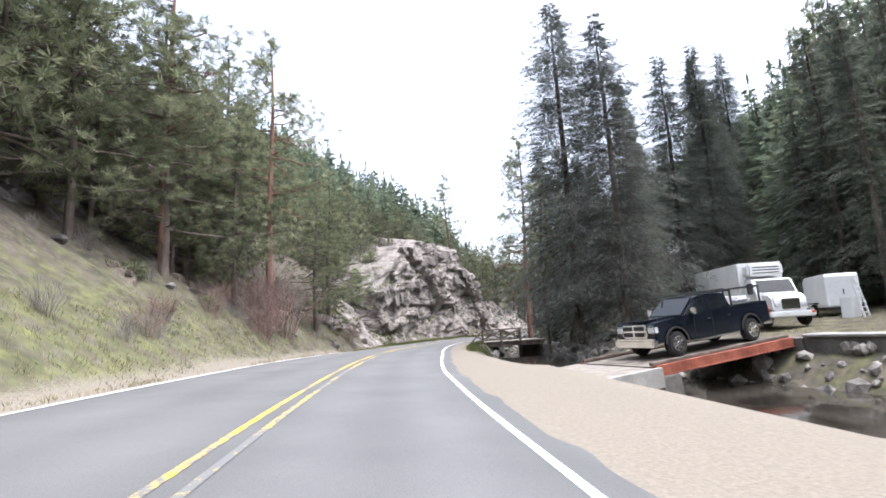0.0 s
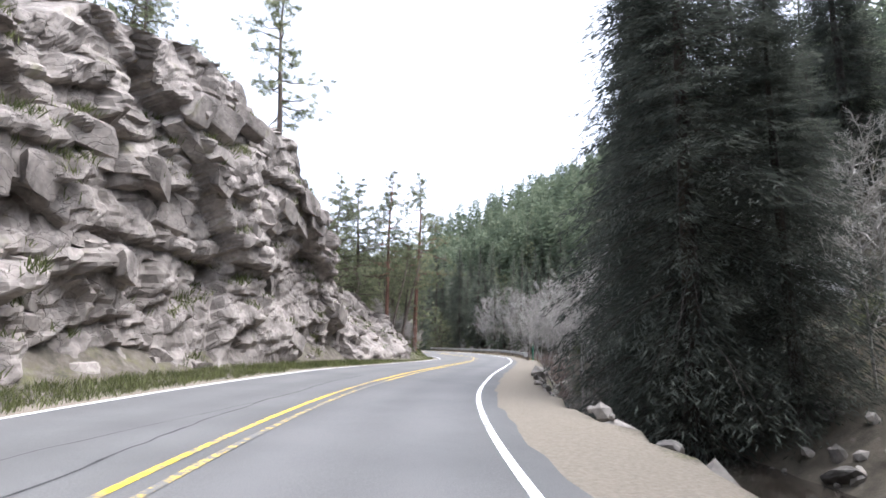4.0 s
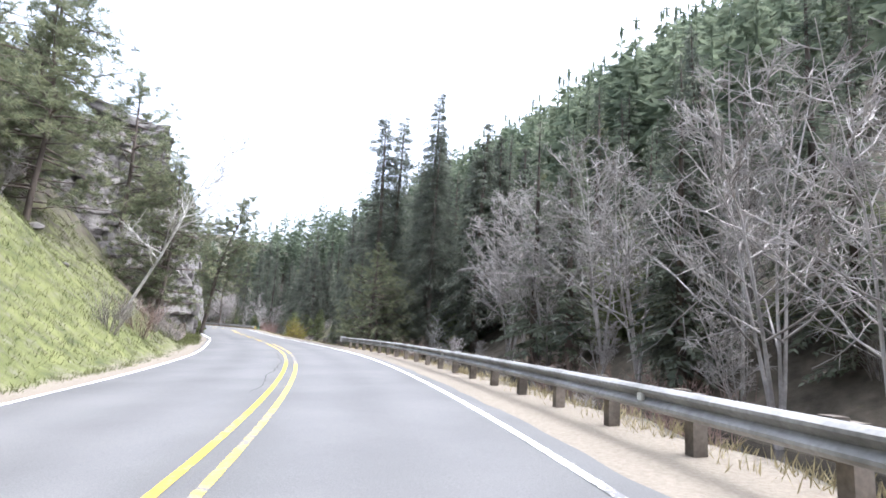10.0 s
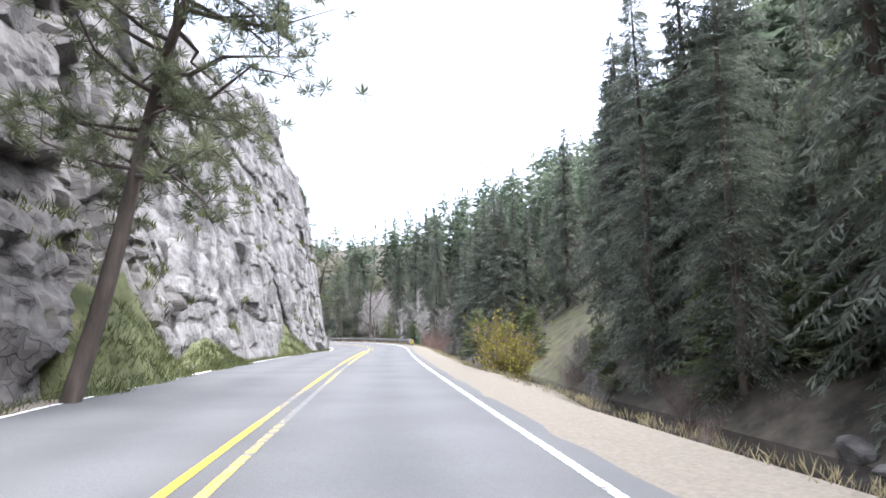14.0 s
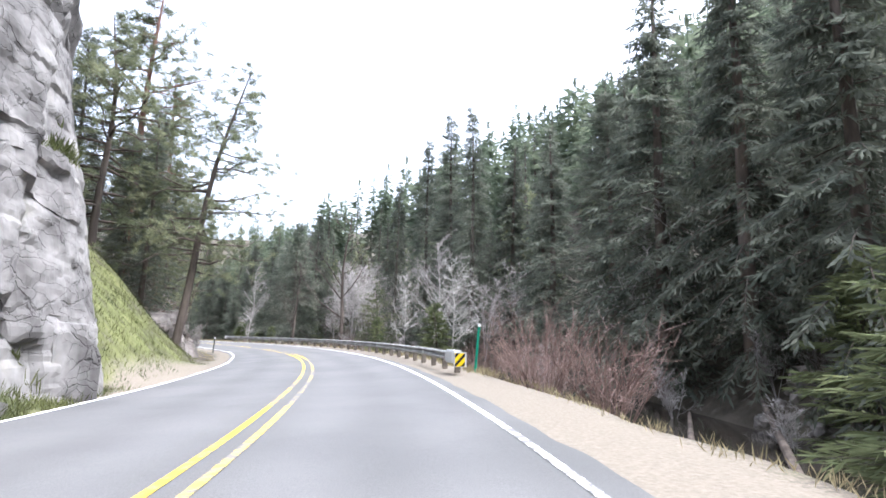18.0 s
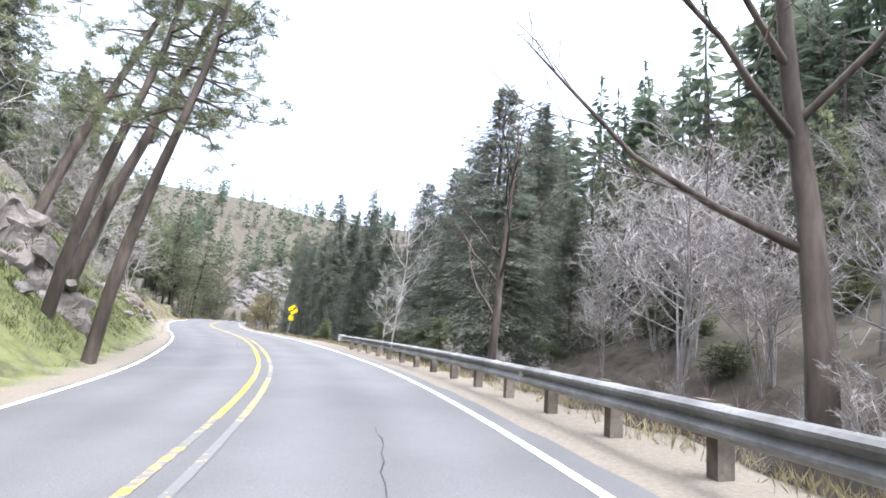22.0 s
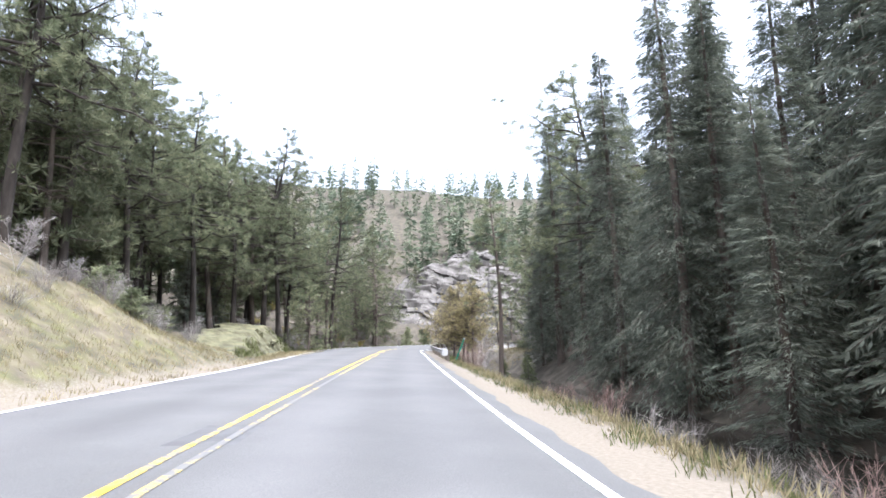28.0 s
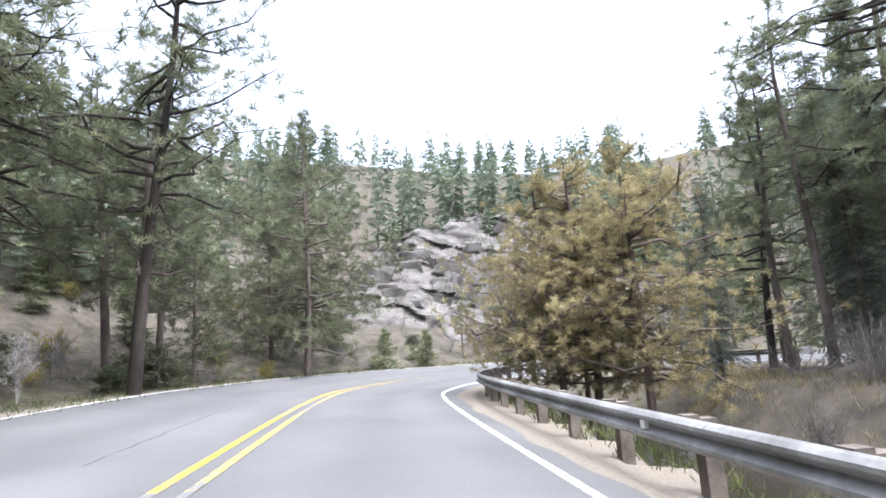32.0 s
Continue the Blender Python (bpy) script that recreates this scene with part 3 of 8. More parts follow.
def worn(name, colour, gone):
    """Road paint through which the asphalt shows in worn spots."""
    m = mat(name, colour, tuple(c * 1.15 for c in colour), 1.5, 0.7, 0, 40, 0.1)
    n, l = m.node_tree.nodes, m.node_tree.links
    geo = n.new("ShaderNodeNewGeometry")
    t = n.new("ShaderNodeTexNoise")
    t.inputs["Scale"].default_value, t.inputs["Detail"].default_value = 6.0, 8
    t.inputs["Roughness"].default_value = 0.75
    l.new(geo.outputs["Position"], t.inputs["Vector"])
    big = n.new("ShaderNodeTexNoise")
    big.inputs["Scale"].default_value = 0.16
    l.new(geo.outputs["Position"], big.inputs["Vector"])
    add = n.new("ShaderNodeMath")
    add.operation = "ADD"
    l.new(t.outputs["Fac"], add.inputs[0])
    l.new(big.outputs["Fac"], add.inputs[1])
    r = n.new("ShaderNodeMapRange")
    r.inputs["From Min"].default_value, r.inputs["From Max"].default_value = gone * 2 - 0.02, gone * 2 + 0.12
    l.new(add.outputs[0], r.inputs["Value"])
    mix = n.new("ShaderNodeMix")
    mix.data_type = "RGBA"
    mix.inputs["A"].default_value = (0.14, 0.14, 0.138, 1)
    l.new(r.outputs[0], mix.inputs["Factor"])
    l.new(n["Principled BSDF"].inputs["Base Color"].links[0].from_socket, mix.inputs["B"])
    l.new(mix.outputs["Result"], n["Principled BSDF"].inputs["Base Color"])
    return m


build_road()


# ---- creek ----
def build_creek():
    s = np.arange(-58, 470, 1.0)
    c = np.interp(s, CREEK_K, CREEK_D)
    v = np.vstack([np.c_[spot(s, c + k), np.interp(s, [4, 14, 42, 52], [-1.52, -1.05, -1.05, -1.52]) + tilt(s, c)] for k in (-2.6, -1.3, 0, 1.3, 2.6)])
    me = mesh_of("creek_water", v, grid_faces(5, len(s))[:, ::-1], True)
    m = mat("creek water", (0.018, 0.015, 0.012), (0.05, 0.043, 0.035), 0.9, 0.08, 0.03, 3.5, 0.2)
    tagged(put("water", me, m), "dark shallow mountain creek running beside the road", "creek", kind="structure")


build_creek()


# ---- rock faces ----
def joint_blocks(U, S, r, thick, wide, amp, dip):
    """Beds split by upright joints: each block stands a little in or out of the face, with narrow clefts between."""
    sx = S + dip * U + 0.10 * thick * np.sin(U * 1.1 / wide + 2) + 0.05 * thick * np.sin(U * 4.3 / wide)
    sx = sx - sx.min()
    beds = np.r_[0, np.cumsum(r.uniform(0.35, 1.8, int(sx.max() / (0.35 * thick)) + 4) * thick)]
    row_ = np.clip(np.searchsorted(beds, sx, "right") - 1, 0, len(beds) - 2)
    ds = np.minimum(sx - beds[row_], beds[row_ + 1] - sx)
    ux = (U - 0.22 * S + 0.07 * wide * np.sin(S * 2.1 / thick)) * r.uniform(0.7, 1.4, len(beds))[row_] + r.uniform(0, 60, len(beds))[row_]
    ux = ux - ux.min()
    ends = np.r_[0, np.cumsum(r.uniform(0.3, 1.9, int(ux.max() / (0.3 * wide)) + 4) * wide)]
    col = np.clip(np.searchsorted(ends, ux, "right") - 1, 0, len(ends) - 2)
    du = np.minimum(ux - ends[col], ends[col + 1] - ux)
    k = r.uniform(-1, 1, (3, len(beds), len(ends)))
    fs = (sx - beds[row_]) / (beds[row_ + 1] - beds[row_]) - 0.5
    fu = (ux - ends[col]) / (ends[col + 1] - ends[col]) - 0.5
    cleft = 1 - np.clip(np.minimum(ds, du) / (0.06 * thick + 0.05), 0, 1)
    return amp * (k[0][row_, col] + 0.55 * fs * (k[1][row_, col] - 0.25) + 0.5 * fu * k[2][row_, col] - 0.45 * cleft)


def rock_face(name, foot, tall, lean, label, material, seed, cell=2.4, back=7.0, depth=0.9, res=0.2, strata=0.3, blocks=40, ledge=0, rise=False, bed=()):
    """A fractured face that rises from a line of foot points; tall: the height along it; lean: metres back for each metre up."""
    r = np.random.default_rng(seed)
    f = catmull(foot, res)
    n = len(f)
    u = np.r_[0, np.cumsum(np.hypot(*np.diff(f, axis=0).T))]
    tan = np.gradient(f, axis=0)
    tan /= np.linalg.norm(tan, axis=1, keepdims=True)
    k = np.ones(15) / 15
    tan = np.stack([np.convolve(np.pad(tan[:, i], 7, mode="edge"), k, "valid") for i in (0, 1)], 1)
    tan /= np.linalg.norm(tan, axis=1, keepdims=True)
    nor = np.stack([tan[:, 1], -tan[:, 0]], 1)          # towards the road (right of the line)
    H = np.interp(u / u[-1], *tall)
    H = H * (1 + 0.05 * np.sin(u * 0.3 + seed)) + np.minimum(H * 0.06, 0.35) * np.sin(u * 1.3 + seed * 2)
    m = int(max(tall[1]) / res) + int(back / (res * 1.6)) + 3
    m1 = int(max(tall[1]) / res)
    up = np.linspace(-0.05, 1, m1)
    V = np.zeros((n, m, 3))
    out = np.zeros((n, m))
    zz = np.zeros((n, m))
    zz[:, :m1] = H[:, None] * up[None]
    out[:, :m1] = -lean * zz[:, :m1]
    t = np.linspace(0, 1, m - m1 + 1)[1:]
    zz[:, m1:] = H[:, None] * (1 + 0.12 * t[None])
    out[:, m1:] = out[:, m1 - 1:m1] - back * t[None]
    # fractured cells along and up, tilted strata
    U = np.repeat(u[:, None], m, 1)
    S = np.concatenate([zz[:, :m1], zz[:, m1 - 1:m1] + np.abs(out[:, m1:] - out[:, m1 - 1:m1])], 1)
    push = np.zeros((n, m))
    lift = np.zeros((n, m))
    soft = 0.45 if bed else 1.0
    for thick, wide, amp, dip in bed:
        push += joint_blocks(U, S, r, thick, wide, amp, dip)
    for size, amp, squash in ((cell * 2.6, depth * 1.1 * (0.8 if bed else 1.0), 0.8), (cell, depth * 0.6 * soft, 0.55), (cell * 0.42, depth * 0.22 * soft, 0.5), (cell * 0.17, depth * 0.07, 0.55)):
        w = U + 0.25 * size * np.sin(S * 1.3 / size + seed)
        q = np.stack([w + strata * S, (S - strata * w * 0.6) / squash], -1).reshape(-1, 2)
        lo, hi = q.min(0) - size, q.max(0) + size
        gx, gy = np.arange(lo[0], hi[0], size), np.arange(lo[1], hi[1], size)
        pts = np.stack(np.meshgrid(gx, gy, indexing="ij"), -1) + r.uniform(-0.45, 0.45, (len(gx), len(gy), 2)) * size
        rnd = r.uniform(-1, 1, (len(gx), len(gy), 4))
        ij = np.floor((q - lo) / size).astype(int)
        best = np.full(len(q), 1e9)
        second = np.full(len(q), 1e9)
        val = np.zeros(len(q))
        hop = np.zeros(len(q))
        for a in (-1, 0, 1, 2):
            for b in (-1, 0, 1, 2):
                ia, ib = np.clip(ij[:, 0] + a, 0, len(gx) - 1), np.clip(ij[:, 1] + b, 0, len(gy) - 1)
                c = pts[ia, ib]
                dd = np.hypot(*(q - c).T)
                k4 = rnd[ia, ib]
                v_ = k4[:, 0] + ((q[:, 0] - c[:, 0]) * k4[:, 1] * 0.45 + (q[:, 1] - c[:, 1]) * (k4[:, 2] * 0.3 - 0.38)) / size
                closer = dd < best
                second = np.where(closer, best, np.minimum(second, dd))
                val = np.where(closer, v_, val)
                hop = np.where(closer, k4[:, 3], hop)
                best = np.where(closer, dd, best)
        crack = np.clip((second - best) / (0.07 * size), 0, 1)
        push += (amp * (val - 0.28 * (1 - crack))).reshape(n, m)
        lift += (0.10 * size * hop).reshape(n, m)
    p_ = np.pad(push, 1, mode="edge")
    push = (8 * push + p_[2:, 1:-1] + p_[:-2, 1:-1] + p_[1:-1, 2:] + p_[1:-1, :-2]) / 12
    fade = np.clip(H / 3, 0.15, 1)[:, None]
    low = np.clip(zz / 0.8, 0, 1)
    out += push * fade * (0.35 + 0.65 * low)
    zz += lift * fade * low * 0.35
    V[:, :, 0] = f[:, None, 0] + nor[:, None, 0] * out
    V[:, :, 1] = f[:, None, 1] + nor[:, None, 1] * out
    V[:, :, 2] = zz - 0.1 + (land(f)[0][:, None] - 0.6 if rise else 0)
    # both ends turn back into the hill, so that the face has no open side
    ends = []
    for e, way in ((0, -1), (-1, 1)):
        k_ = np.arange(1, 19)
        far = 0.42 * k_[:, None]
        rough = 0.5 * lump(far + 3 * V[e, :, 2][None] * 0 + 7.0 * way, V[e, :, 2][None] + 0 * far, 1.6, seed + 4) + 0.22 * lump(far, V[e, :, 2][None] * 1.4 + 0 * far, 0.5, seed + 9)
        out_ = way * rough * np.clip(far / 0.8, 0, 1) + way * 0.12 * far
        W = np.zeros((len(k_), m, 3))
        for a_ in (0, 1):
            W[:, :, a_] = V[e, :, a_][None] - nor[e, a_] * far + tan[e, a_] * out_
        W[:, :, 2] = V[e, :, 2][None] - 0.05 * far
        ends.append(W)
    G = np.concatenate([ends[0][::-1], V, ends[1]], 0)
    me = mesh_of(name, G.reshape(-1, 3), grid_faces(len(G), m))
    ob = tagged(put(name, me, material), label, "rock face")
    # loosened blocks that stand proud of the face, and grass on its ledges
    nrm = np.cross(V[2:, 1:-1] - V[:-2, 1:-1], V[1:-1, 2:] - V[1:-1, :-2])
    nrm /= np.linalg.norm(nrm, axis=2, keepdims=True) + 1e-9
    nrm *= np.where((nrm[..., :2] * nor[1:-1, None]).sum(-1) < 0, -1, 1)[..., None]
    inner = V[1:-1, 1:-1]
    for _ in range(blocks):
        i, j = r.integers(2, n - 4), int(r.uniform(0.03, 0.97) * m1)
        size = cell * r.uniform(0.12, 0.30)
        p, q = inner[i, min(j, m - 3)], nrm[i, min(j, m - 3)]
        turn_ = math.atan2(tan[i + 1, 1], tan[i + 1, 0]) + r.uniform(-0.35, 0.35)
        b_ = put("rock_block", BLOCKS[r.integers(len(BLOCKS))], None, ob)
        b_.matrix_basis = Matrix.LocRotScale(Vector(p - q * size * 0.30), Euler((r.uniform(-0.2, 0.2), strata * 0.6 + r.uniform(-0.2, 0.2), turn_)), Vector((size * r.uniform(0.9, 1.9), size * r.uniform(0.42, 0.62), size * r.uniform(0.5, 1.0))))
        b_.material_slots[0].link = "OBJECT"
        b_.material_slots[0].material = material
    if ledge:
        ok = np.argwhere((nrm[:, :m1 - 2, 2] > 0.55) & (lump(U[1:-1, 1:m1 - 1], S[1:-1, 1:m1 - 1] * 1.6, 3.0, seed) > 0.1))
        if len(ok):
            k = ok[r.integers(len(ok), size=ledge)]
            base = np.repeat(inner[k[:, 0], k[:, 1]], 6, 0) + r.normal(0, 0.10, (ledge * 6, 3)) * [1, 1, 0.3]
            v, f = blades(base - [0, 0, 0.05], unit(r.normal(size=base.shape) * [0.5, 0.5, 0.1] + [0, 0, 1]), r.uniform(0.2, 0.55, len(base)), 0.035, r)
            tagged(put("ledge_grass", mesh_of("ledge_grass", v, f), M_grass), "green grass growing on the rock ledges", "grass", kind="stuff")
    return ob


def unit(v):
    return v / np.maximum(np.linalg.norm(v, axis=-1, keepdims=True), 1e-9)


def blades(base, way, length, width, r, flat=None):
    """Diamond-shaped sprays of needles, one for each base, along way."""
    n = len(base)
    side = unit(np.cross(way, flat if flat is not None else r.normal(size=(n, 3))))
    length, width = np.broadcast_to(length, n)[:, None], np.broadcast_to(width, n)[:, None]
    mid = base + way * length * 0.45
    v = np.stack([base, mid + side * width / 2, base + way * length, mid - side * width / 2], 1)
    return v.reshape(-1, 3), np.arange(4 * n).reshape(-1, 4)


def block_mesh(seed):
    """An angular block of split rock."""
    r = np.random.default_rng(seed)
    bm = bmesh.new()
    bmesh.ops.create_icosphere(bm, subdivisions=3, radius=1.5)
    cuts = [unit(np.array(c) + r.normal(size=3) * 0.14) for c in ((1, 0, 0), (-1, 0, 0), (0, 1, 0), (0, -1, 0), (0, 0, 1), (0, 0, -1))] + [unit(r.normal(size=3)) for _ in range(4)]
    far = list(r.uniform(0.75, 1.0, 6)) + list(r.uniform(0.95, 1.15, 4))
    for v in bm.verts:
        p = np.array(v.co)
        for _ in range(2):
            for c, f in zip(cuts, far):
                k = p @ c
                if k > f:
                    p = p - c * (k - f)
        v.co = p + r.normal(size=3) * 0.012
    bmesh.ops.dissolve_limit(bm, angle_limit=0.06, verts=bm.verts, edges=bm.edges)
    bmesh.ops.triangulate(bm, faces=bm.faces)
    me = bpy.data.meshes.new("rock_block")
    bm.to_mesh(me)
    bm.free()
    me.materials.append(M_rock)
    return me


BLOCKS = [block_mesh(300 + k) for k in range(8)]


def road_foot(s0, s1, d, step=6.0):
    s = np.arange(s0, s1 + 0.1, step)
    return spot(s, np.interp(s, *d) if isinstance(d, tuple) else np.full(len(s), float(d)))


rock_face("rock_outcrop", road_foot(50, 66, ([50, 56, 66], [-8.4, -7.8, -8.0]), 2.0), ([0, 0.2, 0.7, 1], [1.5, 5, 9, 9]), 1.0, "tan fractured rock slope with grass ledges beside the road", M_rock, 3, 2.0, blocks=60, ledge=1100, bed=((1.3, 1.8, 0.4, -0.35), (0.5, 0.8, 0.12, -0.3)))
rock_face("rock_outcrop", road_foot(61, 94, ([61, 68, 80, 88, 94], [-8.0, -8.3, -8.4, -8.6, -9.6]), 3.0), ([0, 0.15, 0.3, 0.45, 0.69, 0.75, 0.86, 0.93, 1], [7, 10.5, 12.5, 14.4, 14.4, 10.5, 8.2, 5.5, 2]), 0.1, "brown-grey blocky rock outcrop overhanging the grass verge", M_rock, 5, 2.8, depth=0.9, res=0.15, blocks=60, ledge=900, bed=((2.3, 3.2, 0.46, -0.32), (0.75, 1.1, 0.14, -0.28)))
rock_face("rock_outcrop", road_foot(92, 113, ([92, 104, 113], [-7.5, -6.0, -6.6]), 3.0), ([0, 0.2, 0.6, 1], [2, 7.5, 4.5, 1.0]), 0.8, "low broken rock bank below pine trees", M_rock, 8, 1.8, depth=0.8, blocks=50, ledge=250)
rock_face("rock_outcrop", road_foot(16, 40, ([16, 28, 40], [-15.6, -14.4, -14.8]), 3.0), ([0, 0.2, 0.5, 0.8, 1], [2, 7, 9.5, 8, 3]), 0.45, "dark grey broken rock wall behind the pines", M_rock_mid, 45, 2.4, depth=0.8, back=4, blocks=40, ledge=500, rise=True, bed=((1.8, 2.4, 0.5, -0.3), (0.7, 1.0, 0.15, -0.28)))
tagged(rock_face("scree_slope", road_foot(14, 50, ([14, 26, 40, 50], [-10.4, -9.6, -9.2, -9.0]), 3.0), ([0, 0.2, 0.5, 0.8, 1], [0.6, 2.6, 3.6, 4.6, 2.0]), 1.15, "", M_scree, 43, 1.7, depth=0.6, back=4, blocks=70, ledge=500, rise=True, bed=((1.0, 1.6, 0.25, -0.3),)), "brown scree slope with broken ledges below the pines", "slope")
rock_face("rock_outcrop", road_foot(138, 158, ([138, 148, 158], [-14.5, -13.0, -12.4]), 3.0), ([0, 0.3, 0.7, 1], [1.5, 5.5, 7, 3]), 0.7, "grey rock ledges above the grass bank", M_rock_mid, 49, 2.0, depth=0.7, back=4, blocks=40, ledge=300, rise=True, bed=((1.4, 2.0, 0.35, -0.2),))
tagged(rock_face("scree_slope", road_foot(157, 191, ([157, 163, 176, 183, 191], [-8.5, -6.4, -5.9, -5.6, -5.4]), 2.4), ([0, 0.2, 0.55, 0.75, 1], [1.5, 5.5, 7.5, 3.4, 1.6]), 1.1, "", M_scree, 41, 1.5, depth=0.32, back=5, blocks=80, ledge=700), "brown scree slope with scattered stones and tufts", "slope")
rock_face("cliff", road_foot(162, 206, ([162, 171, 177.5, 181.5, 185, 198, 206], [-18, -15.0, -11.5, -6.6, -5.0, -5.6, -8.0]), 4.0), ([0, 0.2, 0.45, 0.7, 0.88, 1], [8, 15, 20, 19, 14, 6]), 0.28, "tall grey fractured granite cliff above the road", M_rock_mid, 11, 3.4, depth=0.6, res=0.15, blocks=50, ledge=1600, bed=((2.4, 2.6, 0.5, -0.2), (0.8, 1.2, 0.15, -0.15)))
rock_face("cliff", road_foot(196, 245.5, ([196, 206, 224, 241.5, 245.5], [-6.4, -5.6, -5.2, -4.8, -7.5]), 4.0), ([0, 0.2, 0.6, 0.86, 0.94, 1], [14, 17, 20, 18, 14, 4]), 0.18, "pale grey layered granite cliff wall with sheer end", M_rock_pale, 13, 3.6, depth=0.24, res=0.13, strata=0.08, blocks=24, ledge=1400, bed=((2.6, 3.6, 0.17, 0.05), (0.9, 1.5, 0.075, 0.06), (0.3, 0.5, 0.025, 0.04)))
rock_face("rock_outcrop", road_foot(253, 260.5, ([253, 256, 259.5, 260.5], [-8.2, -6.8, -5.6, -6.8]), 1.6), ([0, 0.4, 0.85, 1], [1.5, 2.2, 2.4, 1.0]), 0.3, "small dark rock outcrop on the brown bank", M_rock, 17, 1.3, depth=0.6, back=4, blocks=16)
rock_face("rock_outcrop", [(-42, 402), (-34.5, 404.8), (-27, 407.6), (-20, 410.6), (-12, 414.5), (-5, 419)], ([0, 0.18, 0.42, 0.6, 0.8, 1], [3, 11, 18, 17, 12, 4]), 1.15, "pale layered rock slabs on the hillside among pines", M_rock_hill, 19, 4.5, depth=1.0, res=0.3, strata=0.1, back=8, blocks=60, ledge=900, rise=True, bed=((1.5, 4.0, 0.55, 0.04), (0.6, 1.4, 0.15, 0.03)))
rock_face("rock_outcrop", road_foot(292.5, 300, ([292.5, 296, 300], [-8.5, -6.2, -8.0]), 2.0), ([0, 0.3, 0.7, 1], [2.0, 5.0, 4.4, 2.0]), 0.3, "dark upright rock outcrop beside the grass slope", M_rock, 31, 1.6, depth=0.6, back=3, blocks=20, ledge=120)
rock_face("rock_outcrop", road_foot(317, 337, ([317, 322, 330, 337], [-7.4, -6.0, -5.9, -7.4]), 2.5), ([0, 0.3, 0.7, 1], [0.6, 3.0, 3.3, 1.2]), 0.75, "broken tan rock and rubble on the bank", M_scree, 33, 1.3, depth=0.55, back=2.5, blocks=60, ledge=350, rise=True)
tagged(rock_face("grass_bank", road_foot(380, 407, ([380, 388, 397, 403, 407], [-6.6, -7.2, -7.8, -8.4, -9.6]), 2.4), ([0, 0.3, 0.7, 1], [1.0, 2.3, 2.9, 1.0]), 0.8, "", M_bank, 47, 1.2, depth=0.3, back=3.5, blocks=14, ledge=450, rise=True), "low brown-green grass bank above the road edge", "bank")


# ---- grassy cones of scree against the cliff ----
def grass_mound(s0, s1, tall, seed):
    s = np.linspace(s0, s1, 26)
    k = np.sin(np.pi * (s - s0) / (s1 - s0)) ** 0.7
    rows = []
    for j, q in enumerate(np.linspace(0, 1, 8)):
        d = -4.45 - 1.5 * q + 0.12 * np.sin(s * 2.1 + j)
        rows.append(np.c_[spot(s, d), tilt(s, d) - 0.08 + tall * k * q**1.15 * (1 + 0.10 * np.sin(s * 3 + j * 1.7 + seed))])
    v = np.vstack(rows)
    ob = tagged(put("grass_mound", mesh_of("grass_mound", v, grid_faces(8, len(s)), True), M_turf), "steep green grass cone against the cliff foot", "ground", kind="structure")
    r = np.random.default_rng(seed)
    i = r.integers(0, 26 * 6, 900)
    f, g = r.uniform(0, 1, (2, 900, 1))
    p = v[i] * (1 - f) + v[i + 26] * f
    p = p + (v[np.minimum(i + 1, len(v) - 1)] - v[i]) * g * ((i % 26) < 25)[:, None]
    base = np.repeat(p, 5, 0) + r.normal(0, 0.06, (4500, 3)) * [1, 1, 0.2]
    bv, bf = blades(base - [0, 0, 0.04], unit(r.normal(size=base.shape) * [0.5, 0.5, 0.1] + [0, 0, 1]), r.uniform(0.12, 0.34, len(base)), 0.02, r)
    tagged(put("mound_grass", mesh_of("mound_grass", bv, bf), M_grass), "fresh grass on the scree cone", "grass", kind="stuff")


for s0, s1, tall, seed in ((191.5, 197.8, 3.0, 1), (199.5, 206, 1.2, 2), (216, 226, 2.4, 3), (232, 238, 1.3, 4)):
    grass_mound(s0, s1, tall, seed)

# ---- trees ----
def tubes(lines, sides=4):
    """Tapered limbs; each line is a list of (x, y, z, radius)."""
    vs, fs, at_ = [], [], 0
    ang = np.arange(sides) * 2 * np.pi / sides
    for line in lines:
        p = np.asarray(line, float)
        k = len(p)
        d = unit(np.gradient(p[:, :3], axis=0))
        ref = np.where(np.abs(d[:, 2:3]) > 0.8, [[1.0, 0, 0]], [[0, 0, 1.0]])
        a = unit(np.cross(d, ref))
        b = np.cross(d, a)
        ring = p[:, None, :3] + p[:, None, 3:4] * (np.cos(ang)[None, :, None] * a[:, None] + np.sin(ang)[None, :, None] * b[:, None])
        vs.append(ring.reshape(-1, 3))
        i = np.arange(k - 1)[:, None] * sides + np.arange(sides)[None]
        j = np.arange(k - 1)[:, None] * sides + (np.arange(sides)[None] + 1) % sides
        fs.append(np.stack([i, j, j + sides, i + sides], -1).reshape(-1, 4) + at_)
        at_ += k * sides
    return np.vstack(vs), np.vstack(fs)


def joined(*pieces):
    vs, fs, at_ = [], [], 0
    for v, f in pieces:
        vs.append(v)
        fs.append(f + at_)
        at_ += len(v)
    return np.vstack(vs), np.vstack(fs)


def trunk_line(h, r0, r, lean=0.0, bend=0.15, n=9):
    t = np.linspace(0, 1, n)
    return np.c_[lean * h * t + bend * np.sin(t * 5 + r.uniform(0, 6)) * t, bend * np.cos(t * 4 + r.uniform(0, 6)) * t, h * t - 0.25 * (t == 0), r0 * (1 - t) ** 0.8 + 0.015]


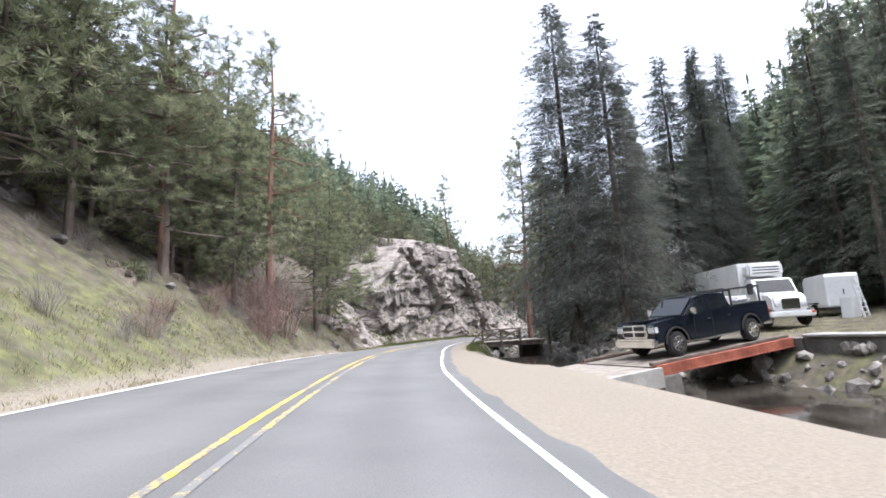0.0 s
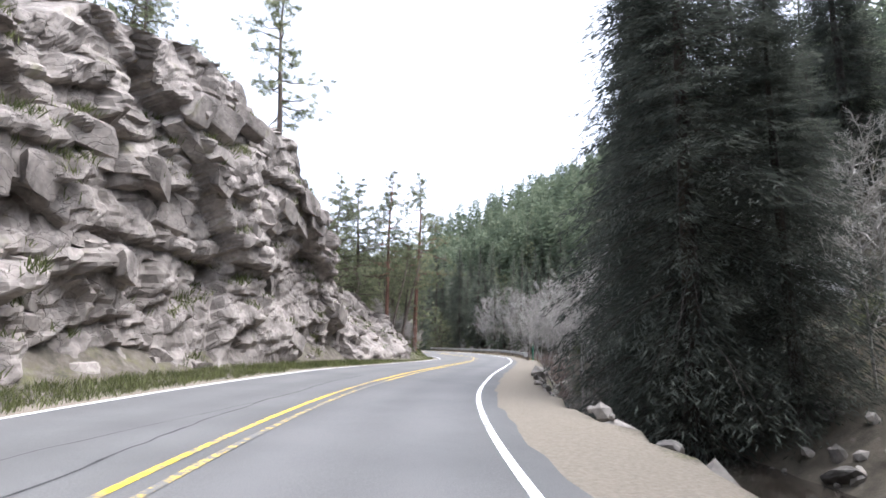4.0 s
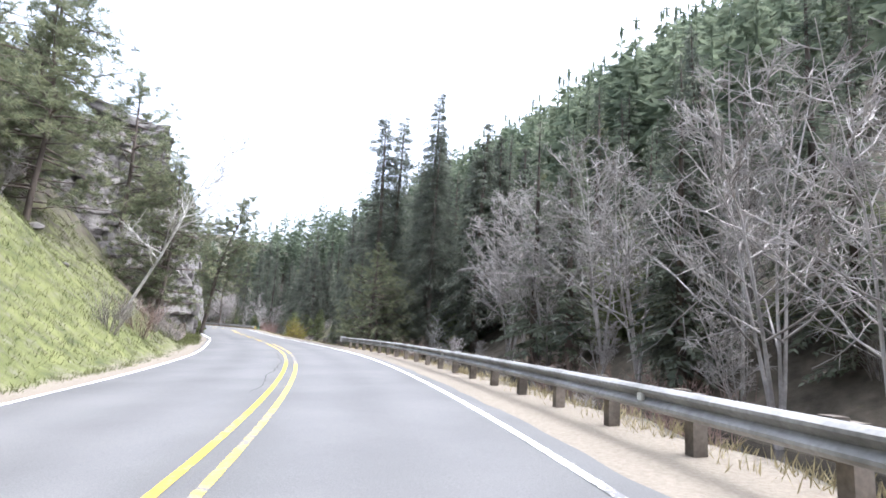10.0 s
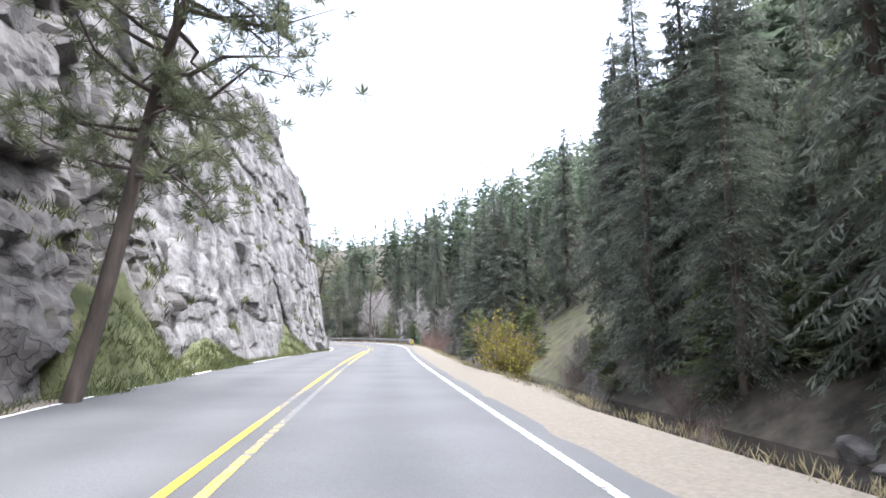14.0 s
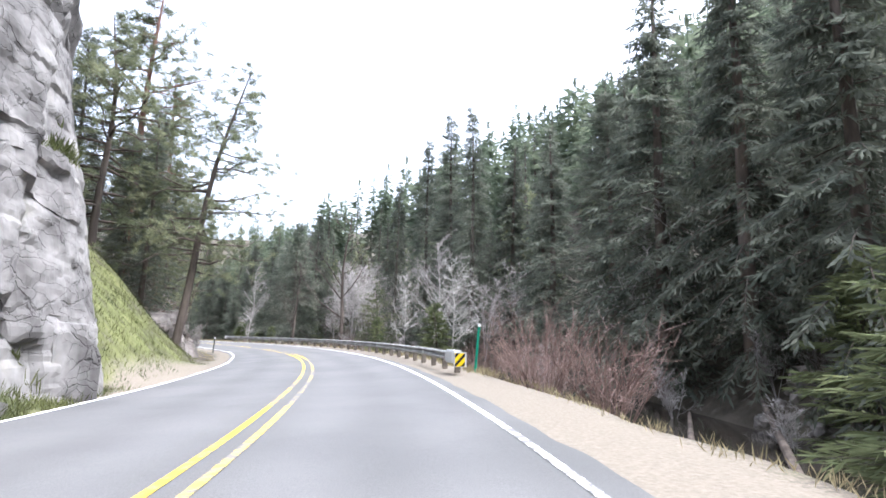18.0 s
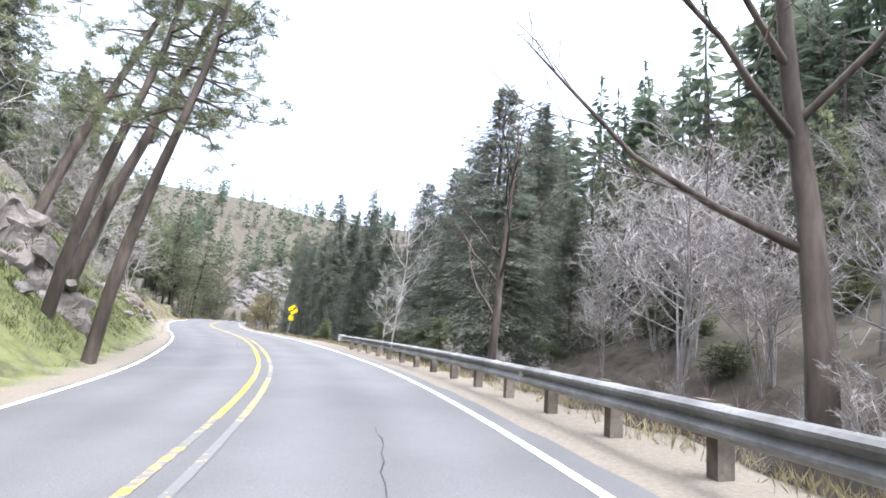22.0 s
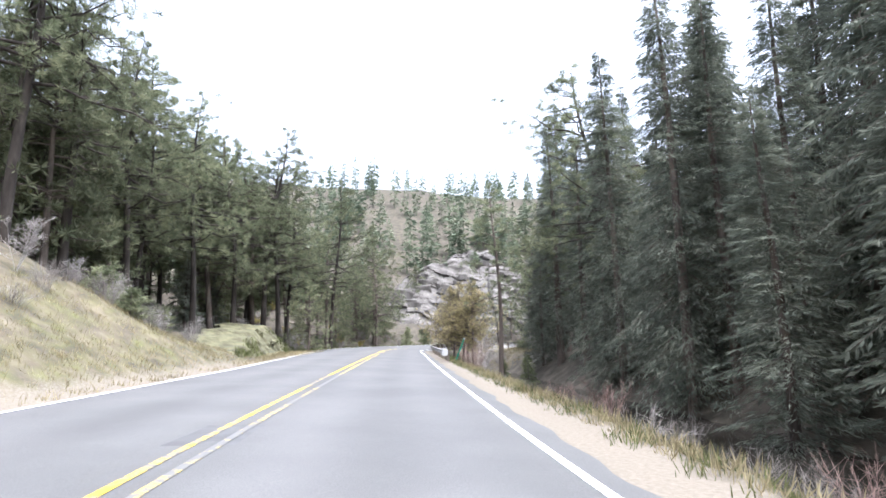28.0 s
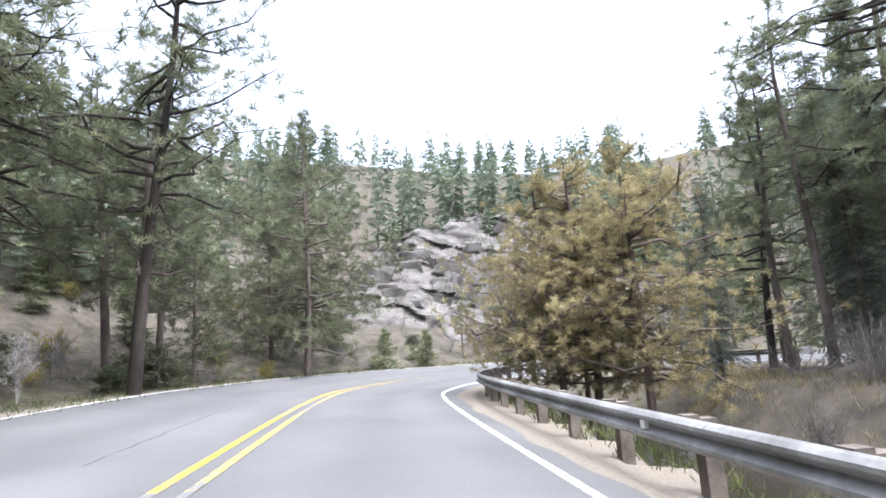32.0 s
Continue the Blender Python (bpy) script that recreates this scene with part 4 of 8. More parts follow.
def conifer(h, spread, seed, whorls=30, per=7, low=0.06, droop=0.45, full=5, shape=0.85, ragged=0.25, needle=1.0, broad=0.15, fine=0):
    """A spruce or fir: whorls of drooping boughs hung with sprays."""
    r = np.random.default_rng(seed)
    line = trunk_line(h, (0.011 if fine else 0.014) * h + 0.04, r)
    B, W, L, D = [], [], [], []
    limbs = []
    for i in range(whorls):
        t = low + (1 - low) * (i / whorls) ** 0.92
        for k in range(per if t < 0.85 else 5):
            a = r.uniform(0, 2 * np.pi)
            z = (t + min(0.9 * t, r.uniform(-0.9, 0.9) / whorls)) * h
            R = spread * (1 - t) ** shape * r.uniform(1 - ragged * 1.6, 1 + ragged * 0.6) + 0.12
            if t < low + 0.1:
                R *= r.uniform(0.4, 1.0)
            out = np.array([np.cos(a), np.sin(a), 0])
            rise = 0.25 * R * (t - 0.4)
            n = max(3, int(full * (0.5 + R / spread)))
            q = np.linspace(0.12, 1, n) ** 0.85
            p = out[None] * (R * q)[:, None] + np.array([0, 0, z])[None]
            p[:, 2] += rise * q - droop * R * q**1.8 * (1.05 - 0.6 * t) + 0.12 * R * np.maximum(0, q - 0.75)
            p[:, 0] += np.interp(z, line[:, 2], line[:, 0])
            p[:, 1] += np.interp(z, line[:, 2], line[:, 1])
            if R > 0.8:
                limbs.append(np.c_[p[[0, n // 2, n - 1]], np.array([0.012 + 0.007 * R, 0.008 + 0.004 * R, 0.004]) * (0.45 if fine else 1.0)])
            side = np.array([-out[1], out[0], 0])
            d = unit(np.gradient(p, axis=0))
            for j in range(n):
                c = 0.42 * R * (1.1 - 0.75 * q[j]) + 0.12
                if fine:
                    for _ in range(fine):
                        sgn = r.choice((-1, 1))
                        w = unit(d[j] * r.uniform(0.4, 1.0) + side * sgn * r.uniform(0.3, 1.0) + np.array([0, 0, r.uniform(-0.5, 0.15)]))
                        o = p[j] + side * sgn * c * r.uniform(0, 0.8) + d[j] * r.uniform(-0.3, 0.4) * c + np.array([0, 0, -r.uniform(0, 0.5) * droop * c])
                        B.append(o), W.append(w), L.append(r.uniform(0.18, 0.38)), D.append(0.13)
                    continue
                for sgn in (-1, 1):
                    w = unit(d[j] * r.uniform(0.5, 0.9) + side * sgn * r.uniform(0.5, 0.9) + np.array([0, 0, -r.uniform(0.05, 0.45) * droop * 2]))
                    B.append(p[j]), W.append(w), L.append(min(c, 1.0 if broad > 0.2 else 0.5) * r.uniform(0.6, 1.2)), D.append(broad)
                    if broad < 0.2 and c > 0.4:
                        B.append(p[j] + w * c * 0.4), W.append(unit(w + 0.5 * r.normal(size=3))), L.append(0.45 * r.uniform(0.6, 1.2)), D.append(broad)
                w = unit(np.array([0, 0, -1.0]) + 0.5 * d[j] + 0.3 * r.normal(size=3))
                B.append(p[j]), W.append(w), L.append(r.uniform(0.2, 0.55) * (0.6 + 0.5 * droop)), D.append(broad * 1.3)
            B.append(p[-1]), W.append(d[-1]), L.append(0.35), D.append(broad * 1.2)
    if fine:                                     # twigs close round the trunk
        k = int(90 * h)
        t, a = r.uniform(low * 0.6, 0.97, k), r.uniform(0, 6.28, k)
        out = np.c_[np.cos(a), np.sin(a), r.uniform(-0.6, 0.3, k)]
        q = r.uniform(0.1, 0.45, k)[:, None] * spread * (1 - t[:, None]) ** 0.7
        c = np.c_[np.interp(t * h, line[:, 2], line[:, 0]), np.interp(t * h, line[:, 2], line[:, 1]), t * h] + out * q
        B, W, L, D = B + list(c), W + list(unit(out + 0.5 * r.normal(size=(k, 3)))), L + list(r.uniform(0.25, 0.5, k)), D + [0.16] * k
    B, W, L, D = np.array(B), np.array(W), np.array(L) * needle, np.array(D)
    crown = blades(B, W, L, L * D + (0.0 if fine else 0.03), r)
    wood = tubes([line] + limbs, 5)
    return wood, crown


def ponderosa(h, spread, seed, bare=0.35, limbs=34, tufts=7, lean=0.0, needle=0.42, per=26, crook=0.3, slim=0.055):
    """A pine: bare lower trunk, crooked limbs that end in tufts of long needles."""
    r = np.random.default_rng(seed)
    line = trunk_line(h, 0.011 * h + 0.04, r, lean, crook)
    C, wood = [], [line]
    for i in range(limbs):
        t = bare + (1 - bare) * ((i + r.uniform(0, 1)) / limbs)
        z = t * h
        u = (t - bare) / (1 - bare)
        R = spread * (0.45 + 0.75 * np.sin(np.pi * min(1, 0.2 + 0.85 * u))) * (1 - 0.75 * u**2.5) * r.uniform(0.55, 1.15)
        a = r.uniform(0, 2 * np.pi)
        x0, y0 = np.interp(z, line[:, 2], line[:, 0]), np.interp(z, line[:, 2], line[:, 1])
        q = np.linspace(0, 1, 5)
        wig = r.normal(size=(5, 3)) * 0.09 * R * q[:, None]
        up = r.uniform(-0.25, 0.35) + 0.4 * u
        p = np.c_[x0 + np.cos(a) * R * q, y0 + np.sin(a) * R * q, z + up * R * q**1.5 - 0.1 * R * q] + wig
        wood.append(np.c_[p, np.linspace(0.02 + 0.014 * R, 0.008, 5)])
        for k in range(max(2, int(tufts * min(1.0, R / (0.65 * spread))))):
            f = r.uniform(0.35, 1.0) if k else 1.0
            c = np.array([np.interp(f, q, p[:, m]) for m in range(3)]) + r.normal(size=3) * 0.16 * R * np.array([1, 1, 0.6])
            C.append(c)
            if k % 2:
                wood.append([(*[np.interp(f * 0.85, q, p[:, m]) for m in range(3)], 0.012), (*c, 0.006)])
    C = np.array(C)
    base = np.repeat(C, per, 0)
    way = r.normal(size=(len(base), 3))
    way[:, 2] = way[:, 2] * 0.8 + 0.35
    way = unit(way)
    crown = blades(base, way, needle * r.uniform(0.7, 1.25, len(base)) * (0.8 + h / 60), slim * (0.8 + h / 60), r)
    return tubes(wood, 5), crown


def bare_tree(h, seed, stems=1, spread=0.35, twigs=5, fork=13, thick=1.0, up=0.55, lean=None):
    """A leafless tree: forked limbs down to fine twigs."""
    r = np.random.default_rng(seed)
    wood, fine = [], []
    for _ in range(stems):
        a0 = r.uniform(0, 6.28) if lean is None else 0.0
        tip = (r.uniform(0.02, 0.12) if stems == 1 else r.uniform(0.12, 0.4)) if lean is None else lean
        hh = h * r.uniform(0.8, 1.0)
        t = np.linspace(0, 1, 8)
        line = np.c_[np.cos(a0) * tip * hh * t + 0.02 * h * np.sin(7 * t + a0) * t, np.sin(a0) * tip * hh * t + 0.02 * h * np.cos(6 * t) * t, hh * t - 0.2 * (t == 0), thick * (0.0062 * h + 0.015) * (1 - t) ** 0.9 / stems**0.4 + 0.007]
        wood.append(line)
        for i in range(fork):
            f = 0.22 + 0.76 * (i + r.uniform(0, 1)) / fork
            p0 = np.array([np.interp(f, t, line[:, m]) for m in range(3)])
            a = r.uniform(0, 6.28)
            L = spread * h * (1.15 - 0.85 * f) * r.uniform(0.6, 1.2)
            d = unit(np.array([np.cos(a), np.sin(a), up + r.uniform(-0.2, 0.5)]))
            q = np.linspace(0, 1, 5)
            p = p0 + d * (L * q)[:, None] + r.normal(size=(5, 3)) * 0.05 * L * q[:, None] + np.array([0, 0, 0.18 * L]) * (q**2)[:, None]
            wood.append(np.c_[p, np.linspace(0.4 * np.interp(f, t, line[:, 3]) + 0.012, 0.01, 5)])
            for k in range(twigs):
                g = r.uniform(0.25, 1.0)
                b0 = np.array([np.interp(g, q, p[:, m]) for m in range(3)])
                d2 = unit(d + r.normal(size=3) * 0.75 + np.array([0, 0, 0.25]))
                l2 = L * r.uniform(0.25, 0.5)
                e = b0 + d2 * l2
                mid = (b0 + e) / 2 + r.normal(size=3) * 0.05 * l2
                fine.append([(*b0, 0.016), (*mid, 0.012), (*e, 0.007)])
                for _ in range(5):
                    g2 = r.uniform(0.3, 1)
                    b1 = b0 + (e - b0) * g2
                    fine.append([(*b1, 0.010), (*(b1 + unit(d2 + r.normal(size=3) * 0.8) * l2 * r.uniform(0.3, 0.7)), 0.005)])
    return tubes(wood, 5), tubes(fine, 3)


def shrub(h, seed, stems=36, leaves=0, wide=0.8):
    r = np.random.default_rng(seed)
    lines, B, W = [], [], []
    for _ in range(stems):
        a, lean = r.uniform(0, 6.28), r.uniform(0.05, wide)
        L = h * r.uniform(0.55, 1.05)
        b = np.array([np.cos(a), np.sin(a), 0]) * r.uniform(0, 0.25) * h * wide
        d = unit(np.array([np.cos(a) * lean, np.sin(a) * lean, 1.0]))
        q = np.linspace(0, 1, 4)
        p = b + d * (L * q)[:, None] + r.normal(size=(4, 3)) * 0.05 * L * q[:, None]
        p[0, 2] = -0.15
        lines.append(np.c_[p, np.linspace(0.014, 0.005, 4)])
        for _ in range(9):
            f = r.uniform(0.25, 0.95)
            s0 = np.array([np.interp(f, q, p[:, m]) for m in range(3)])
            e = s0 + unit(d + r.normal(size=3) * 0.6) * L * r.uniform(0.15, 0.4)
            lines.append([(*s0, 0.008), (*e, 0.003)])
            for _ in range(leaves):
                B.append(s0 + (e - s0) * r.uniform(0, 1)), W.append(unit(r.normal(size=3)))
    stems_, twigs_ = [q for q in lines if len(q) == 4], [q for q in lines if len(q) == 2]
    if leaves:
        return tubes(lines, 3), blades(np.array(B), np.array(W), 0.11, 0.06, r)
    return tubes(stems_, 3), tubes(twigs_, 3)


LIBRARY = {}


def species(key, shape, wood_mat, crown_mat, name, label, category, crown_name="crown"):
    (wv, wf), crown = shape
    w = mesh_of("trunk", wv, wf, True)
    w.materials.append(wood_mat)
    c = None
    if crown is not None:
        c = mesh_of(crown_name, *crown)
        c.materials.append(crown_mat)
    LIBRARY[key] = (w, c, name, label, category, crown_name)


species("sp1", conifer(18, 3.4, 1, 36, 8, full=9), M_bark, M_spruce, "spruce_tree", "dark green spruce tree with drooping boughs", "tree")
species("n1", conifer(18, 3.4, 1, 38, 10, full=9, fine=10), M_bark, M_spruce, "spruce_tree", "dark green spruce tree with drooping boughs", "tree")
species("sp2", conifer(22, 3.8, 2, 40, 8, droop=0.6, full=9), M_bark, M_spruce, "spruce_tree", "tall dark spruce tree with hanging boughs", "tree")
species("n2", conifer(22, 3.8, 2, 42, 10, droop=0.6, full=9, fine=9), M_bark, M_spruce, "spruce_tree", "tall dark spruce tree with hanging boughs", "tree")
species("sp3", conifer(14, 2.8, 3, 30, 8, low=0.03, droop=0.3, full=8), M_bark, M_spruce, "fir_tree", "dense dark green fir tree", "tree")
species("n3", conifer(14, 2.8, 3, 30, 8, low=0.03, droop=0.3, full=8, fine=8), M_bark, M_spruce, "fir_tree", "dense dark green fir tree", "tree")
species("sp4", conifer(20, 2.3, 4, 38, 7, full=8, low=0.12, ragged=0.45, droop=0.5, shape=0.6, fine=7), M_bark, M_spruce, "spruce_tree", "narrow ragged spruce tree with gaps", "tree")
species("lt1", conifer(17, 3.2, 51, 26, 7, low=0.03, full=5, broad=0.28), M_bark, M_spruce_mid, "spruce_tree", "dark green spruce tree in the wood", "tree")
species("lt2", conifer(19, 3.0, 52, 28, 7, low=0.03, full=5, broad=0.28, droop=0.3), M_bark, M_spruce_mid, "fir_tree", "dark green fir tree in the wood", "tree")
species("lt3", ponderosa(15, 3.3, 53, 0.10, 42, 7, per=14, needle=0.55, slim=0.12), M_bark, M_pine, "pine_tree", "olive green pine tree on the slope", "tree")
species("bl1", conifer(27, 6.4, 5, 52, 11, full=12, fine=11, low=0.10, droop=0.5, ragged=0.35, shape=0.68), M_bark, M_blue, "blue_spruce_tree", "tall grey-blue spruce tree with bare lower boughs", "tree")
species("bl2", conifer(25, 5.8, 6, 50, 11, full=12, fine=11, low=0.08, droop=0.55, ragged=0.35, shape=0.7), M_bark, M_blue, "blue_spruce_tree", "grey-blue spruce tree with sagging boughs", "tree")
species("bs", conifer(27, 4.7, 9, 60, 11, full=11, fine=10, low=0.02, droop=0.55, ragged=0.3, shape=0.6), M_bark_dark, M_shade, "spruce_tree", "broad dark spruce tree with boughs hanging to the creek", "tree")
species("br", conifer(17, 4.6, 61, 74, 7, full=9, fine=10, low=0.02, droop=0.3, ragged=0.55, shape=0.7), M_bark, M_spruce, "fir_tree", "broad shaggy fir tree beside the road", "tree")
species("fy", conifer(4.5, 1.6, 7, 17, 8, low=0.03, droop=0.1, full=6, fine=8), M_bark, M_young, "young_fir_tree", "small light green young fir tree", "tree")
species("pi1", ponderosa(16, 4.2, 11, 0.12, 58, 9, per=24), M_bark, M_pine, "pine_tree", "olive green ponderosa pine with clumped needles", "tree")
species("q1", ponderosa(16, 4.2, 11, 0.12, 58, 14, per=40, needle=0.30, slim=0.026), M_bark, M_pine, "pine_tree", "olive green ponderosa pine with clumped needles", "tree")
species("pi2", ponderosa(19, 3.3, 12, 0.34, 42, 8, per=24), M_bark_red, M_pine, "pine_tree", "tall ponderosa pine with reddish bark", "tree")
species("q2", ponderosa(19, 3.3, 12, 0.34, 42, 12, per=38, needle=0.30, slim=0.026), M_bark_red, M_pine, "pine_tree", "tall ponderosa pine with reddish bark", "tree")
species("pi3", ponderosa(12, 3.7, 13, 0.06, 52, 9, per=26), M_bark, M_pine, "pine_tree", "bushy olive green pine tree", "tree")
species("q3", ponderosa(12, 3.7, 13, 0.06, 52, 14, per=40, needle=0.30, slim=0.026), M_bark, M_pine, "pine_tree", "bushy olive green pine tree", "tree")
species("pi4", ponderosa(17, 2.4, 14, 0.42, 26, 9, lean=0.16, crook=0.7, per=38, needle=0.30, slim=0.026), M_bark, M_pine, "leaning_pine_tree", "leaning sparse pine against the cliff", "tree")
species("pi6", ponderosa(17, 3.0, 17, 0.36, 34, 11, lean=0.25, crook=0.6, per=38, needle=0.30, slim=0.026), M_bark, M_pine, "leaning_pine_tree", "dark-trunked ponderosa pine leaning over the road", "tree")
species("pi7", ponderosa(17, 3.6, 18, 0.24, 46, 12, lean=0.13, crook=0.5, per=40, needle=0.30, slim=0.026), M_bark, M_pine, "pine_tree", "slightly leaning ponderosa pine with bushy crown", "tree")
species("pn", ponderosa(17, 3.9, 62, 0.33, 50, 13, lean=0.06, crook=0.6, per=40, needle=0.28, slim=0.024), M_bark_dark, M_pine, "pine_tree", "dark-trunked ponderosa pine with high bushy crown", "tree")
species("pi8", ponderosa(17, 4.2, 19, 0.30, 60, 18, lean=0.2, crook=0.8, per=40, needle=0.30, slim=0.026), M_bark, M_pine, "leaning_pine_tree", "dark pine leaning out from the cliff foot", "tree")
species("bp", shrub(1.2, 37, 46, 0, 2.6), M_brush, M_brush, "brush_heap", "tangled grey heap of dead branches on the bank", "brush heap")
species("pi5", ponderosa(18, 2.6, 15, 0.40, 34, 9, crook=0.5, per=36, needle=0.30, slim=0.028), M_bark, M_pine, "pine_tree", "slender sparse pine tree with thin crown", "tree")
species("pb", ponderosa(9.5, 3.3, 16, 0.24, 60, 24, needle=0.19, per=40, slim=0.016), M_bark, M_brown_pine, "brown_pine_tree", "rust-brown pine tree behind the guardrail", "tree")
species("ba1", bare_tree(12, 21, 1, 0.27, 8, 20, 0.85, 0.8), M_aspen, M_twig, "bare_aspen_tree", "leafless pale aspen tree on the creek bank", "tree")
species("ba2", bare_tree(9, 22, 4, 0.32, 7, 11), M_twig, M_twig, "bare_alder_tree", "leafless grey multi-stemmed alder tree", "tree")
species("ba3", bare_tree(15, 23, 1, 0.28, 9, 22, 1.25, 0.9), M_twig, M_twig, "bare_cottonwood_tree", "leafless spreading cottonwood tree", "tree")
species("dc", bare_tree(16, 27, 1, 0.34, 6, 10, 1.8, 0.9), M_bark, M_bark, "dead_cottonwood_tree", "dead dark cottonwood tree with broken forked limbs", "tree")
species("ba4", bare_tree(6, 24, 6, 0.3, 6, 9), M_twig, M_twig, "bare_birch_clump", "leafless thicket of thin grey stems", "tree")
species("ba5", bare_tree(10, 25, 1, 0.26, 9, 28, 0.62, 0.45), M_aspen, M_aspen, "bare_aspen_tree", "slim leafless white aspen tree", "tree")
species("la", bare_tree(13, 28, 1, 0.26, 9, 20, 1.0, 0.5, lean=0.42), M_aspen, M_aspen, "leaning_aspen_tree", "leafless white aspen leaning over the creek", "tree")
species("wi", shrub(2.6, 31), M_willow, M_willow, "willow_bush", "leafless reddish-brown willow bush", "bush")
species("wg", shrub(2.2, 32), M_brush, M_brush, "bare_bush", "leafless grey bush on the bank", "bush")
species("yb", shrub(2.3, 33, 42, 5), M_willow, M_budding, "budding_bush", "yellow-green bush coming into leaf", "bush", "foliage")
species("ju", conifer(2.6, 1.3, 34, 10, 8, low=0.02, droop=0.0, full=5, shape=0.6), M_bark, M_pine, "juniper_bush", "round dark juniper bush on the rocks", "bush")
species("jl", conifer(1.3, 1.2, 35, 6, 8, low=0.02, droop=0.0, full=4, shape=0.5), M_bark, M_pine, "juniper_bush", "low green juniper bush", "bush")
FIRST = {}
CLOSE = {"sp1": "n1", "sp2": "n2", "sp3": "n3", "pi1": "q1", "pi2": "q2", "pi3": "q3"}     # finer needles beside the road


def in_clearing(p):
    """The open yard beyond the driveway bridge, kept free of trees."""
    for a, b, w in (((15.5, 51.5), (38.5, 68.6), 2.4), ((15.5, 52.5), (35.5, 71.0), 1.8), ((12, 48), (42, 60), 2.0), ((26, 57), (38, 68), 6.2)):
        a, b = np.array(a), np.array(b)
        t = np.clip((p - a) @ (b - a) / ((b - a) @ (b - a)), 0, 1)
        if np.hypot(*(p - a - t * (b - a))) < w:
            return True
    return False


def plant(key, s, d, size=1.0, turn=None, lift=0.0, xy=None, z=None):
    p = spot(s, d) if xy is None else np.array(xy, float)
    if key in CLOSE and (abs(d) < 14.5 or (s < 62 and 0 < d < 20) or 0 < size and xy is not None and z is None):
        key = CLOSE[key]
    w, c, name, label, category, crown_name = LIBRARY[key]
    if -1 < s < 95 and not 0 < d < 12 and in_clearing(p):
        return None
    if z is None:
        z = float(land(p[None])[0][0])
        if xy is None and 159 < s < 180 and -13 < d < -6.4:      # rooted on the scree
            z += 0.7 * (-d - 6.4)
    m = Matrix.LocRotScale((float(p[0]), float(p[1]), z - 0.05 + lift), Euler((0, 0, rng.uniform(0, 6.28) if turn is None else radians(turn))), (size * rng.uniform(0.9, 1.1), size * rng.uniform(0.9, 1.1), size))
    if key not in FIRST:
        root = thing(name, m, label, category, "trees and bushes of the canyon")
        put("trunk" if c is not None else "brush", w, None, root)
        if c is not None:
            put(crown_name, c, None, root)
        FIRST[key] = root
        return root
    return copy_thing(FIRST[key], m)


def row(s0, s1, step, d0, d1, kinds, size=(0.8, 1.2), creek=False, skip=(), bare=()):
    s = s0
    while s < s1:
        q = s + rng.uniform(-0.35, 0.35) * step
        d = rng.uniform(d0, d1)
        if creek:
            d += float(np.interp(q, CREEK_K, CREEK_D))
        if not any(a <= q <= b for a, b in skip):
            key, k = kinds[rng.integers(len(kinds))], rng.uniform(*size)
            if any(a <= q <= b for a, b in bare):
                rng.uniform(0, 1, 3)
            else:
                plant(key, q, d, k)
        s += step


